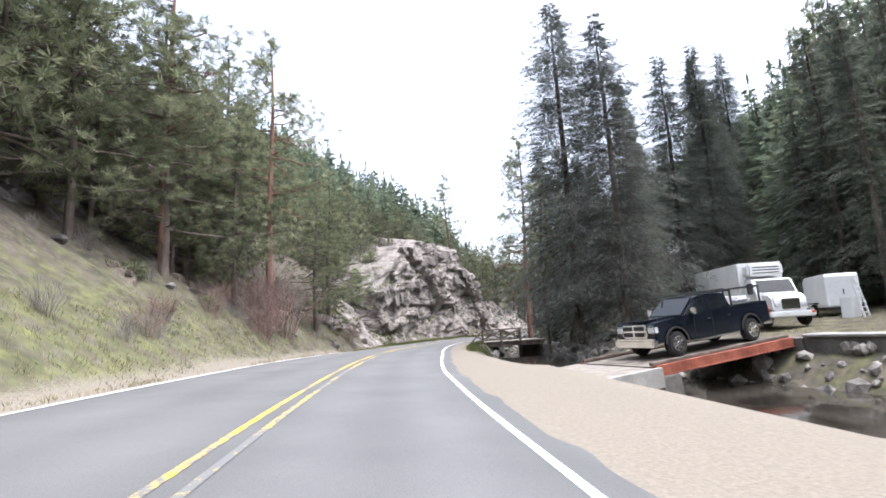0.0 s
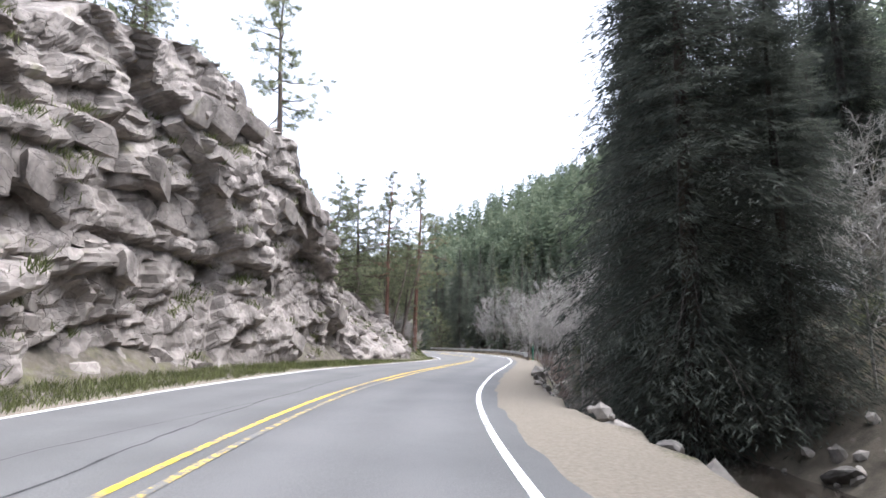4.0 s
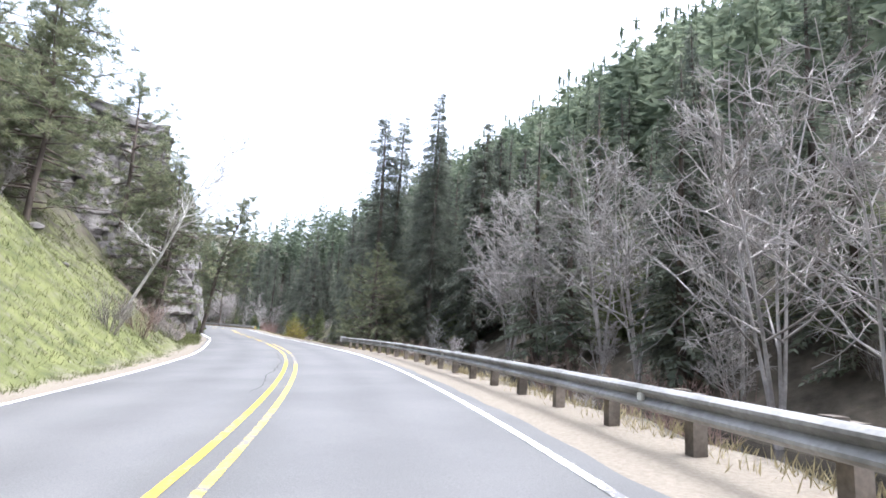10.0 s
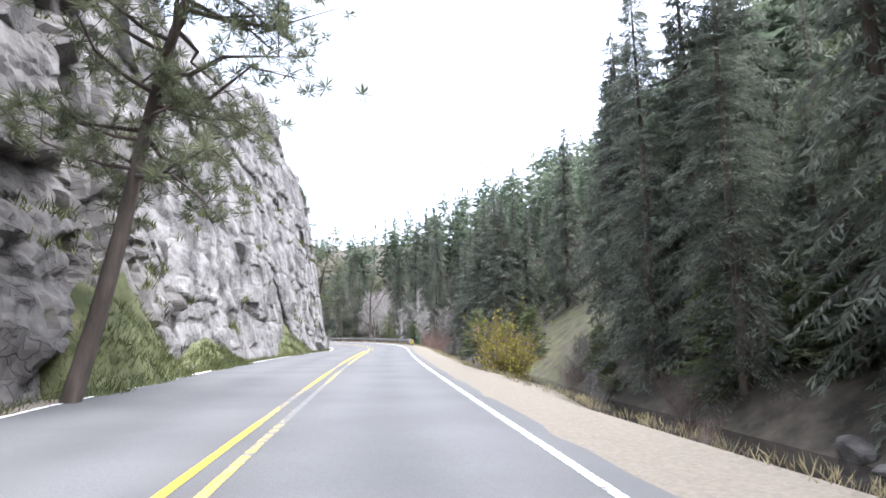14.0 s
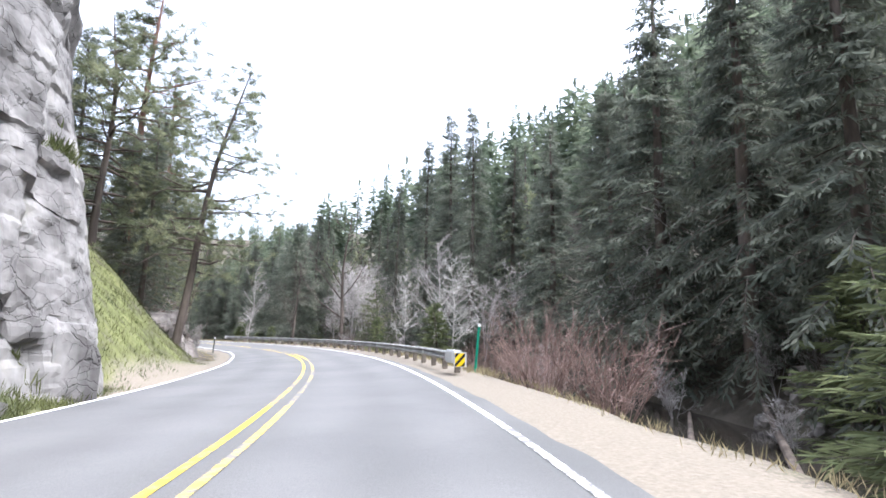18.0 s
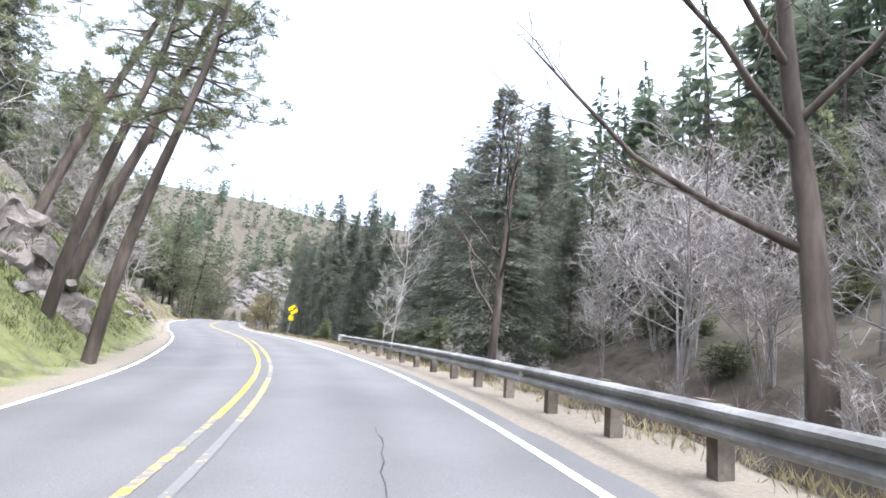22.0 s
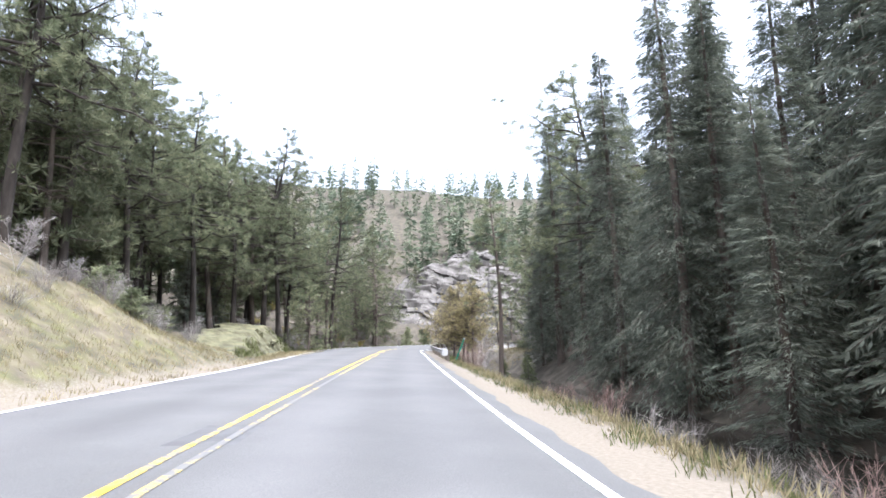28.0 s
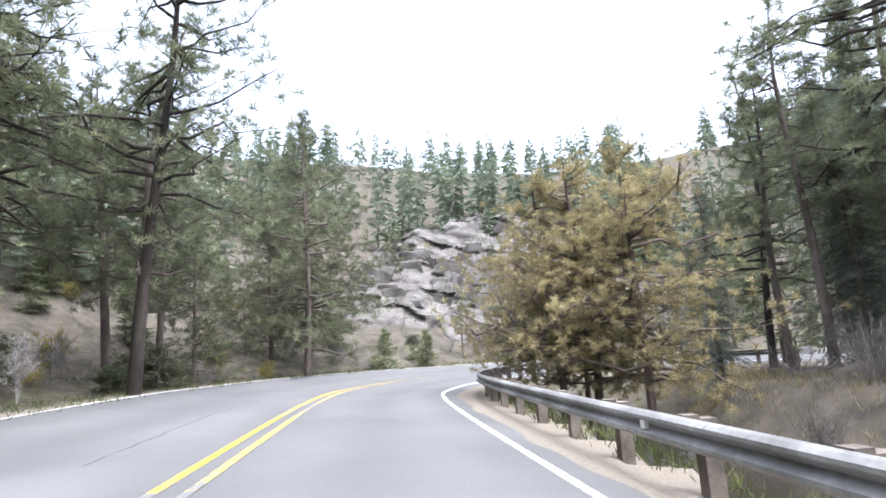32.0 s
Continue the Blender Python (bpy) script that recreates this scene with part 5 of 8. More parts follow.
# landmark trees, by their place along the road
for key, s, d, size in (
        # first bend
        ("bl1", 39.9, 13.6, 1.0), ("bl2", 36.1, 16.2, 0.92), ("sp4", 32, 31.0, 1.0), ("sp2", 42, 18.5, 0.9), ("sp1", 44, 15.0, 0.6), ("sp3", 47.5, 13.6, 0.75),
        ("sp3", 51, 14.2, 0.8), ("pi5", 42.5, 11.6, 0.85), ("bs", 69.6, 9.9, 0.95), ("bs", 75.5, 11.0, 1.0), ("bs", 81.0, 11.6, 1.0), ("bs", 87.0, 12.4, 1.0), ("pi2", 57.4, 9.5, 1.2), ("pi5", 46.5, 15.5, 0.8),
        ("pi1", 4, -17, 1.05), ("pi2", 8, -21, 1.0), ("pi1", 15, -16.5, 1.0), ("pi3", 19, -17, 0.95), ("pi1", 26, -14.0, 1.0), ("pi2", 31, -12.0, 0.9), ("pi3", 34.5, -13.5, 1.0),
        ("pi1", 36, -13.5, 1.0), ("pi3", 40, -14.0, 1.0), ("pi1", 45, -14.5, 1.0), ("pi3", 48, -16.0, 0.95), ("pi1", 51, -19.0, 0.9), ("wi", 34.6, -7.4, 1.15), ("wi", 36.4, -8.4, 1.4), ("wi", 38.2, -7.5, 1.35), ("wi", 39.8, -8.6, 1.3), ("wi", 37.4, -9.6, 1.4), ("wg", 10, -9.5, 0.8), ("wg", 17, -8.5, 0.7),
        ("ba5", 58, 15.5, 1.0), ("ju", 58, -14, 0.9), ("pi3", 63, -17.5, 0.8), ("pi3", 68, -20, 0.85), ("pi1", 73, -22, 0.7), ("pi1", 60, -20, 0.8),
        # past the outcrop
        ("pi2", 105, -8.8, 0.75), ("pi1", 103, -11.5, 0.85), ("pi5", 110, -7.6, 0.72), ("pi1", 100, -13, 0.8), ("pi3", 113, -9.5, 0.75), ("pi3", 118, -11, 0.8), ("ju", 115, -7.6, 1.0), ("pi2", 113, -6.9, 0.9), ("pi1", 121, -8.5, 0.8),
        ("wg", 100, -8.0, 0.9), ("wg", 117, -8, 0.9), ("pi3", 124, -12, 0.8), ("pi1", 128, -10.5, 0.8), ("pi3", 133, -12.5, 0.8), ("wg", 152, -7, 1.0), ("pi3", 135, -11, 0.75), ("pi3", 139, -12, 0.7), ("pi3", 143.5, -11.4, 0.8), ("pi1", 148, -13, 0.8), ("wg", 137, -10, 0.9), ("wg", 141, -9.6, 0.9), ("wg", 145, -9.4, 0.8),
        ("pi3", 158, -12.5, 0.8), ("pi1", 161, -14, 0.8),
        ("pi3", 170, -7.4, 0.9), ("pi1", 172.5, -7.8, 0.8), ("pi3", 176, -8.4, 0.8), ("pi3", 173, -11, 1.0), ("pi1", 166, -15, 0.9), ("pi3", 161, -14, 0.8), ("wg", 160, -6.6, 0.8), ("wg", 164, -6.4, 0.8), ("wg", 168, -6.2, 0.7), ("wi", 156, -6.6, 0.7),
        # cliff
        ("yb", 201, 6.6, 1.3), ("yb", 203.5, 7.2, 1.0), ("sp2", 186, 14.2, 1.0), ("wg", 181, 8.0, 0.7), ("fy", 222, 13.5, 1.0), ("fy", 228, 14.5, 0.8),
        # bends with pines
        ("sp3", 255.5, -12, 1.0), ("pi2", 264, -10.6, 1.0), ("pi1", 266, -9.4, 0.95), ("pi2", 274.5, -9.2, 0.95), ("pi1", 279, -10, 0.9), ("pi3", 268, -12, 1.0),
        ("ba5", 255.7, 8.6, 0.85), ("ba5", 258.3, 6.3, 0.72), ("fy", 255.7, 7.5, 0.85), ("fy", 266.6, 6.9, 0.7), ("ba3", 263, 10.0, 0.8), ("ba5", 302.2, 6.8, 0.72), ("wi", 240, 6.8, 1.0), ("wi", 237, 7.2, 0.9), ("wi", 243, 7.4, 0.9),
        ("pi3", 267.8, 7.2, 0.5), ("fy", 310, 9.5, 1.0), ("wg", 306, 7.6, 0.8),
        # last straight and hairpin
        ("pn", 356, -21, 1.0), ("sp4", 389.0, 15.2, 1.0), ("pi5", 388, 9.6, 1.0), ("ba4", 381.4, 7.4, 0.55), ("wg", 381, 7.5, 0.8)):
    plant(key, s, d, size)
for s, d, size, key in ((256.0, -6.6, 0.95, "pi7"), (290.6, -4.9, 0.95, "pi4"), (297, -7.6, 1.15, "pi6"), (293.6, -7.0, 1.0, "pi4"), (304, -11.0, 1.0, "pi6"), (156.0, -7.6, 0.75, "la"), (107, -7.6, 0.8, "pi4"), (104.5, -8.2, 0.7, "pi4")):
    plant(key, s, d, size, turn=heading(s) + rng.uniform(-12, 12))
for s, d, size, key in ((175.5, 10.8, 1.35, "sp1"), (179, 12.2, 1.3, "sp2"), (183.5, 11.6, 1.25, "sp1"), (172, 13.5, 1.1, "sp2"), (167, 15.5, 1.1, "sp1"), (174, 14.0, 1.3, "sp2"),
                        (254.0, -10.4, 1.0, "pi3"), (258.2, -8.8, 1.15, "sp3"), (261.5, -10.5, 1.1, "sp3"), (267, -9.5, 1.0, "pi3"), (280, -8.2, 0.9, "pi1"), (284, -9.2, 0.8, "pi3"),
                        (279.4, 8.4, 1.2, "dc"), (291, 7.9, 0.72, "dc"), (304.6, 8.0, 1.0, "ba1"), (52.5, 12.6, 1.05, "ba1"), (63, 18.5, 1.2, "ba5"),
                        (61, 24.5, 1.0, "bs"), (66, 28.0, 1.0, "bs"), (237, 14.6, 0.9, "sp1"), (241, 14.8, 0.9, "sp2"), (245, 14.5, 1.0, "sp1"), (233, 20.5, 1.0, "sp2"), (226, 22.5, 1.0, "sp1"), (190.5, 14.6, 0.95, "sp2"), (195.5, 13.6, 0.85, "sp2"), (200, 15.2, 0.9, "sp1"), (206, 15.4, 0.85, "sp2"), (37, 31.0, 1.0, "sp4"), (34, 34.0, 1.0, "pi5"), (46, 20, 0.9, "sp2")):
    plant(key, s, d, size)
for s, d, size in ((219, 9.4, 1.0), (221.5, 10.2, 1.3), (224, 9.4, 1.1), (227, 10.0, 1.0), (214, 9.2, 0.8), (181, 8.6, 0.9), (184.5, 8.4, 1.0), (176, 8.2, 0.8), (102, 9.5, 0.9), (350, 7.6, 0.8), (361, 7.9, 0.9)):
    plant("bp", s, d, size)
plant("q1", 0, 0, 0.98, xy=(-5.7, 55.3))
plant("q2", 0, 0, 1.02, xy=(-8.6, 41.5))
plant("q1", 0, 0, 0.8, xy=(-6.2, 48.6))
plant("q1", 0, 0, 1.0, xy=(-10.6, 39.0))
plant("q1", 0, 0, 1.05, xy=(-12.6, 32.0))
plant("pi5", 0, 0, 1.25, xy=(10.9, 86.4), z=8.4)      # on top of the outcrop
plant("ju", 0, 0, 0.9, xy=spot(77, -11.0), z=13.4)
for x, y, key, size, turn in ((43.2, 90.2, "la", 1.1, 140), (51.6, 110.2, "la", 1.0, 150), (53.3, 106.5, "la", 0.95, 130), (61.6, 165.3, "sp4", 1.28, 0), (58.6, 157.0, "q3", 0.8, 40), (60.5, 160.5, "q3", 0.85, 100), (63.0, 154.0, "ba5", 0.6, 0), (68.7, 165.4, "n2", 1.0, 10), (65.9, 187.6, "n2", 0.95, 50), (40.65, 315.2, "br", 0.95, 20), (45, 306.5, "br", 1.0, 70), (48.0, 299.5, "br", 1.05, 130), (34.5, 322.5, "br", 0.72, 200), (38.5, 310.5, "br", 0.62, 250), (50, 293, "br", 1.2, 10), (52.5, 303, "br", 1.15, 90), (19.2, 345.4, "sp4", 1.2, 30), (65, 266, "n2", 1.15, 0), (66.5, 261.5, "n2", 1.2, 60), (67.5, 257, "n2", 1.15, 120), (62.5, 271.5, "n2", 1.0, 200), (0.4, 372.3, "n1", 0.95, 0), (3.6, 369.0, "n1", 0.9, 40), (9.8, 352.0, "n2", 0.9, 70), (13.0, 346.5, "n2", 0.95, 140)):
    plant(key, 0, 0, size, xy=(x, y), turn=turn)
kept = rng.bit_generator.state
for x, y, z, key, size in ((-1.6, 69.0, 9.3, "ju", 1.3), (-3.0, 72.8, 11.6, "q3", 0.62), (-6.2, 69.5, 9.6, "q3", 0.75), (0.2, 74.6, 12.6, "q3", 0.55), (-8.0, 66.6, 8.2, "q1", 0.7), (3.0, 79.4, 14.0, "q3", 0.5), (-1.6, 76.6, 12.8, "q1", 0.6), (5.4, 84.6, 14.2, "q3", 0.45), (2.0, 82.5, 13.2, "q1", 0.55), (-4.6, 75.0, 11.8, "q1", 0.75), (-8.6, 73.0, 11.0, "q1", 0.8), (4.2, 78.0, 13.6, "ju", 0.9), (1.4, 75.4, 12.8, "wg", 0.9), (-2.2, 70.6, 10.8, "wg", 0.9), (-5.0, 67.4, 8.6, "wg", 0.9), (-3.4, 66.2, 7.6, "ju", 0.9),
                           (-3.6, 65.0, 5.4, "ju", 0.6), (-0.2, 70.0, 6.5, "wg", 0.8), (-5.6, 64.6, 5.6, "ju", 0.7), (41.6, 168.2, 11.6, "q3", 0.5), (40.6, 165.9, 9.0, "ju", 1.0), (43.4, 183.5, 13.2, "q3", 0.45)):
    plant(key, 0, 0, size, xy=(x, y), z=z)
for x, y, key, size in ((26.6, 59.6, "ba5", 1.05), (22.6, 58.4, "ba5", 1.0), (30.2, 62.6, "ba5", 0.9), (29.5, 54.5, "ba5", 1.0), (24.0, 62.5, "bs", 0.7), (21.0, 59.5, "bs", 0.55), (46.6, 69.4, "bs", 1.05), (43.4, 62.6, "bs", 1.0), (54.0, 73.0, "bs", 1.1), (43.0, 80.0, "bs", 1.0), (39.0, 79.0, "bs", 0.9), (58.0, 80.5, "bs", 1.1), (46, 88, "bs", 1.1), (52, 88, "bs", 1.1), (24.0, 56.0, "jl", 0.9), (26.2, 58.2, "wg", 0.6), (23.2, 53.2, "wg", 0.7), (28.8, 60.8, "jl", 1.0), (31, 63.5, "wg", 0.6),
                        (25.4, 55.0, "jl", 0.8), (22.4, 55.8, "bp", 0.7), (30.4, 60.0, "jl", 0.9), (27.0, 53.0, "fy", 0.7), (65.2, 215.3, "bp", 1.7), (66.0, 213.2, "bp", 1.5), (66.6, 217.6, "bp", 1.4), (64.6, 212.2, "bp", 1.2), (65.4, 218.6, "fy", 1.25), (68, 215, "bp", 1.2)):
    plant(key, -5, 0, size, xy=(x, y))
for x, y, key, size in ((-5.5, 386, "pi5", 0.8), (-2.5, 390, "sp4", 0.8), (-1, 384.5, "pi3", 0.8), (-8, 396, "sp3", 0.7), (-4, 397, "lt3", 0.8), (0.5, 394, "sp2", 0.7), (3.5, 389, "sp4", 0.95), (5, 397, "lt1", 0.8), (6, 383, "sp3", 0.9), (8, 391, "sp2", 0.8),
                        (-6, 424, "pi3", 0.8), (-2, 421, "lt3", 0.8), (2, 420, "lt1", 0.8), (6, 419, "lt3", 0.9), (9, 424, "lt1", 0.9), (0, 429, "lt3", 0.8), (5, 428, "lt1", 0.8), (10, 433, "lt3", 0.9), (-10, 428, "lt3", 0.7), (-4, 434, "lt1", 0.7), (13, 421, "lt1", 0.9),
                        (-4.2, 381.2, "wg", 0.9), (-5.8, 383.4, "bp", 0.9), (-2.6, 386.4, "wg", 0.9), (0.5, 388, "wg", 1.0), (3, 385.6, "ba4", 0.6), (-22, 405.2, "pn", 0.42), (-17.5, 406.8, "pn", 0.5), (-14, 408.4, "pn", 0.4), (-25.5, 404.0, "pi5", 0.4), (-38.5, 401.6, "pi3", 0.6)):
    plant(key, 0, 0, size, xy=(x, y))
for _ in range(110):                        # undergrowth on the outer side of the last bend
    x, y = rng.uniform(-47, -24), rng.uniform(366, 410)
    if land(np.array([[x, y]]))[2][0] < -7.6:
        key = ("fy", "wg", "ju", "wg", "jl", "ba4", "yb", "wg")[rng.integers(8)]
        plant(key, 0, 0, rng.uniform(0.5, 1.0) * (0.6 if key == "yb" else 1), xy=(x, y))
row(324, 354, 2.4, 14, 25, ["n1", "br", "n1"], (0.6, 0.85))
rng.bit_generator.state = kept
plant("pi8", 190.6, -4.6, 0.92, turn=heading(189) + 15)
for x, y, key, size in ((-12.9, 380.2, "pb", 0.98), (-11.8, 380.4, "pb", 1.05), (-10.2, 379.6, "pb", 1.05), (-12.6, 383.4, "pb", 0.9), (-26.4, 366.4, "pn", 1.3), (-27.6, 365.4, "pn", 1.4), (-30.0, 366.5, "pi7", 1.35), (-31.0, 362.0, "pi1", 1.3), (-25.4, 359.6, "pn", 1.15), (-22.0, 352.6, "pn", 1.2), (-19.4, 345.5, "pn", 1.2), (-28.0, 386.9, "q1", 0.92), (-2.6, 381.6, "pn", 1.05), (-0.4, 378.0, "n2", 0.95), (-1.0, 388.9, "n2", 0.95), (-5.4, 391.3, "pn", 0.95), (1.6, 381.0, "n2", 1.1), (2.6, 385.6, "pn", 1.2), (4.6, 379.0, "n2", 1.0), (-3.4, 384.6, "n1", 0.7),
                        (-27.4, 376.2, "pn", 1.2), (-28.9, 377.2, "pi7", 1.12), (-30.0, 371.4, "pn", 1.1), (-32.0, 374.0, "pi7", 1.1), (-34, 369, "pn", 1.1), (-33, 379, "pi7", 1.0), (-31.6, 382.5, "pi3", 0.7), (-31.5, 391.5, "pi3", 1.5), (-36, 384, "pi1", 1.0), (-35, 392, "pi3", 1.0),
                        (-22, 366, "pi3", 0.6), (-4.4, 385, "pi5", 0.95), (-1.5, 384, "pi5", 1.05), (-7.4, 392.6, "sp4", 0.6), (3, 384, "pi5", 0.9), (8, 380, "pi5", 0.9), (-6.5, 377.5, "wg", 0.7), (-5.0, 374.5, "wg", 0.8), (-3.0, 377, "ju", 1.0), (-4.6, 380, "wg", 0.9), (-1.5, 374, "ba4", 0.6), (-8.6, 378.4, "bp", 0.9), (-2, 379, "ba4", 0.6), (0.5, 376.5, "pi3", 0.5), (1, 390, "sp3", 0.7), (6, 388, "pi1", 0.75), (-13, 408, "pi5", 0.5), (-9, 411, "pi3", 0.55), (-5, 412, "pi1", 0.6), (-42, 400, "pi1", 0.75), (-39, 397, "pi1", 0.8)):
    plant(key, 0, 0, size, xy=(x, y))

# creek side, near rows
row(86, 100, 3.8, 3.6, 6.5, ["sp1", "sp2", "sp3", "sp2"], (0.75, 1.05), True)
row(76, 100, 3.0, 9.5, 18, ["lt1", "lt2"], (0.9, 1.2), True)
row(84, 100, 2.6, 17, 30, ["lt1", "lt2"], (0.9, 1.15), True)
row(98, 165, 2.4, 1.8, 5.6, ["ba2", "ba4", "ba1", "ba2", "ba2", "ba2"], (0.95, 1.25), True)
row(100, 165, 1.5, 5, 13, ["jl", "wg", "fy", "wg"], (0.7, 1.2), True)
row(98, 165, 3.0, -3.6, -1.6, ["wg", "ba4", "wi", "wg"], (0.5, 0.9), True)
row(100, 172, 2.6, 6.0, 11, ["lt1", "lt2", "sp3", "lt2", "lt1"], (0.6, 0.95), True)
row(100, 172, 2.6, 11, 26, ["lt1", "lt2", "lt2"], (0.7, 1.05), True)
row(166, 240, 3.2, 3.6, 7.5, ["sp1", "sp2", "sp3", "sp3", "sp1"], (0.65, 1.0), True, skip=((212, 236),))
row(166, 240, 2.6, -2.8, 3.6, ["wg", "wi", "ba4", "wg"], (0.35, 0.65), True, skip=((208, 230),))
row(76, 100, 3.0, 2.6, 5.0, ["wg", "jl", "wi"], (0.4, 0.7), True)
row(170, 345, 3.0, 8, 15, ["lt1", "lt2", "lt1", "lt3"], (0.65, 1.0), True, skip=((212, 234),))
row(170, 340, 2.8, 14, 28, ["lt1", "lt2", "lt2", "lt3"], (0.7, 1.0), True, skip=((216, 229),))
row(238, 262, 3.2, -4.2, -1.5, ["wi", "wg", "wi"], (0.5, 0.9), True)
row(240, 300, 3.2, 3.4, 7.5, ["sp1", "sp3", "sp2", "sp3", "br"], (0.7, 1.0), True, skip=((274, 300),))
row(273, 298, 2.0, 1.5, 8.5, ["ba2", "ba3", "ba2", "ba1", "ba2"], (0.75, 1.05), True)
row(262, 304, 2.8, -3.8, -1.0, ["wg", "wi", "ba4"], (0.5, 0.9), True)
row(240, 304, 2.6, 0.5, 4.5, ["ba4", "wg", "ba2", "ba4"], (0.5, 0.9), True)
row(300, 346, 3.2, 0.2, 6.5, ["br", "sp3", "sp1", "br", "sp3"], (0.5, 0.8), True)
row(346, 396, 4.0, 3.2, 7.5, ["sp3", "pi5", "sp3", "sp1"], (0.7, 0.95), True)
row(346, 398, 5.0, 8.0, 22, ["lt1", "pn", "pi7", "sp4"], (0.75, 1.05), True)
row(318, 378, 2.4, -4.4, -1.0, ["wg", "wi", "bp", "wg"], (0.3, 0.55), True)
row(380, 402, 2.0, -1.4, 1.0, ["wg", "jl", "wg", "fy"], (0.35, 0.7), True)
row(76, 345, 2.2, 4.5, 13, ["jl", "fy", "wg", "jl"], (0.6, 1.1), True, skip=((104, 108), (213, 229)))
row(170, 345, 2.6, 5, 12, ["fy", "ju", "lt1"], (0.5, 0.8), True, skip=((212, 236),))
row(98, 118, 2.4, 2.6, 8.5, ["ba2", "ba4", "ba5"], (0.7, 1.0), True)
row(118, 165, 3.0, 2.6, 8.5, ["ba2", "sp3", "ba4", "ba2", "lt2"], (0.6, 0.95), True)
row(120, 160, 9.0, 4.0, 8.0, ["sp1", "br", "sp4"], (0.6, 0.85), True)
# yard edge beyond the creek
row(-30, 84, 2.2, 36, 56, ["lt1", "lt2", "sp2", "pi2"], (1.0, 1.4))
row(0, 62, 7.0, 29, 37, ["sp2", "pi5", "ba5", "sp1"], (0.8, 1.1), skip=((10, 34),))
row(12, 50, 3.2, 33, 41, ["sp2", "lt1", "sp1"], (1.0, 1.25))
row(336, 376, 2.6, 11.5, 20, ["sp3", "sp1", "sp3", "sp2"], (0.7, 1.0))
row(-20, 12, 4.0, 28, 40, ["sp2", "sp1", "lt1"], (1.0, 1.3))
# left slopes
row(10, 46, 3.2, -19, -14, ["pi1", "pi3", "pi1"], (0.95, 1.3))
row(20, 54, 1.1, -14, -7.4, ["wg", "wg", "wi", "wg", "jl", "wg"], (0.35, 0.8))
row(-10, 50, 2.6, -30, -14, ["pi1", "pi3", "lt3", "lt1"], (0.9, 1.2))
row(107, 132, 0.7, -11, -6.6, ["wg", "ba4", "wg", "ba4"], (0.7, 1.15))
row(166, 240, 1.2, 2.6, 6.5, ["jl", "wg", "fy", "bp"], (0.6, 1.1), True, skip=((212, 231),))
row(116, 150, 7.0, 1.0, 4.0, ["ba1", "ba3"], (0.8, 1.0), True)
row(-10, 50, 2.6, -46, -28, ["lt3", "lt1"], (0.9, 1.1))
row(48, 100, 3.0, -40, -22, ["lt3", "pi3", "lt3", "lt1"], (0.7, 1.0))
row(100, 134, 3.0, -32, -13, ["lt3", "pi3", "lt1", "pi3"], (0.6, 0.95))
row(134, 162, 3.0, -34, -19, ["lt3", "pi3", "pn", "pi3"], (0.6, 0.95))
row(132, 160, 1.6, -20, -11.5, ["wg", "wg", "ba4", "ju"], (0.5, 0.9))
row(244, 282, 3.0, -30, -12, ["lt3", "lt1", "lt3", "sp3"], (0.8, 1.1))
row(283, 332, 1.7, -15, -8, ["wg", "ba4", "ba2", "wg", "wg"], (0.5, 0.85))
row(260, 284, 1.8, -10, -6.2, ["wg", "ba4", "wg", "wi"], (0.6, 1.0))
row(283, 312, 4.4, -30, -18, ["pi1", "sp3", "pi3"], (0.7, 0.95))
row(324, 350, 1.9, -22, -11, ["pi1", "pi3", "sp1", "lt3"], (0.7, 1.1))
row(306, 346, 2.2, -34, -18, ["pi1", "lt3", "lt1", "lt3"], (0.9, 1.2))
row(350, 388, 2.6, -20, -13.5, ["pn", "pi3", "pi7", "pn"], (0.9, 1.25), bare=((352, 374),))
row(345, 400, 2.2, -26, -15, ["pn", "pi7", "lt3", "pi1"], (1.0, 1.3), bare=((353, 371),))
row(394, 412, 3.0, -20, -14.5, ["pn", "pi7", "pn", "sp3"], (0.8, 1.1))
row(425, 452, 4.0, -13, -8.5, ["pi3", "ju", "wg", "fy"], (0.4, 0.7))
row(390, 415, 1.3, -24, -12.5, ["wg", "ba4", "wg", "bp"], (0.5, 0.9))
row(390, 416, 1.1, -26, -13, ["fy", "ju", "wg", "wg", "ba4"], (0.5, 0.9))
row(385, 416, 1.8, -34, -19, ["pn", "pi1", "lt3"], (0.9, 1.2))
row(424, 452, 4.0, -30, -15, ["pi3", "lt3"], (0.5, 0.8))
row(354, 388, 3.8, 12, 16, ["n3", "n1", "sp4", "n3"], (0.75, 1.0))
row(340, 378, 1.2, 6.8, 10.5, ["wg", "wi", "bp", "wg", "bp"], (0.35, 0.6))
row(352, 392, 3.4, 14, 24, ["n1", "n3", "pn", "n2"], (0.85, 1.1))
row(345, 386, 0.9, -16, -9.5, ["wg", "ba4", "wg", "bp", "ju"], (0.5, 0.85))
row(345, 405, 2.6, -42, -21, ["lt3", "lt3", "lt1"], (0.9, 1.2))
row(340, 378, 3.4, -11.5, -9, ["wg", "ba4", "wg", "ju"], (0.4, 0.8))
row(160, 240, 6.0, -24, -16, ["pi3", "pi1"], (0.5, 0.8))
row(300, 322, 2.0, 10, 20, ["br", "sp3", "fy", "sp1"], (0.6, 0.9))
row(298, 322, 1.6, 7.5, 18, ["fy", "jl", "ju", "wg"], (0.6, 1.0))


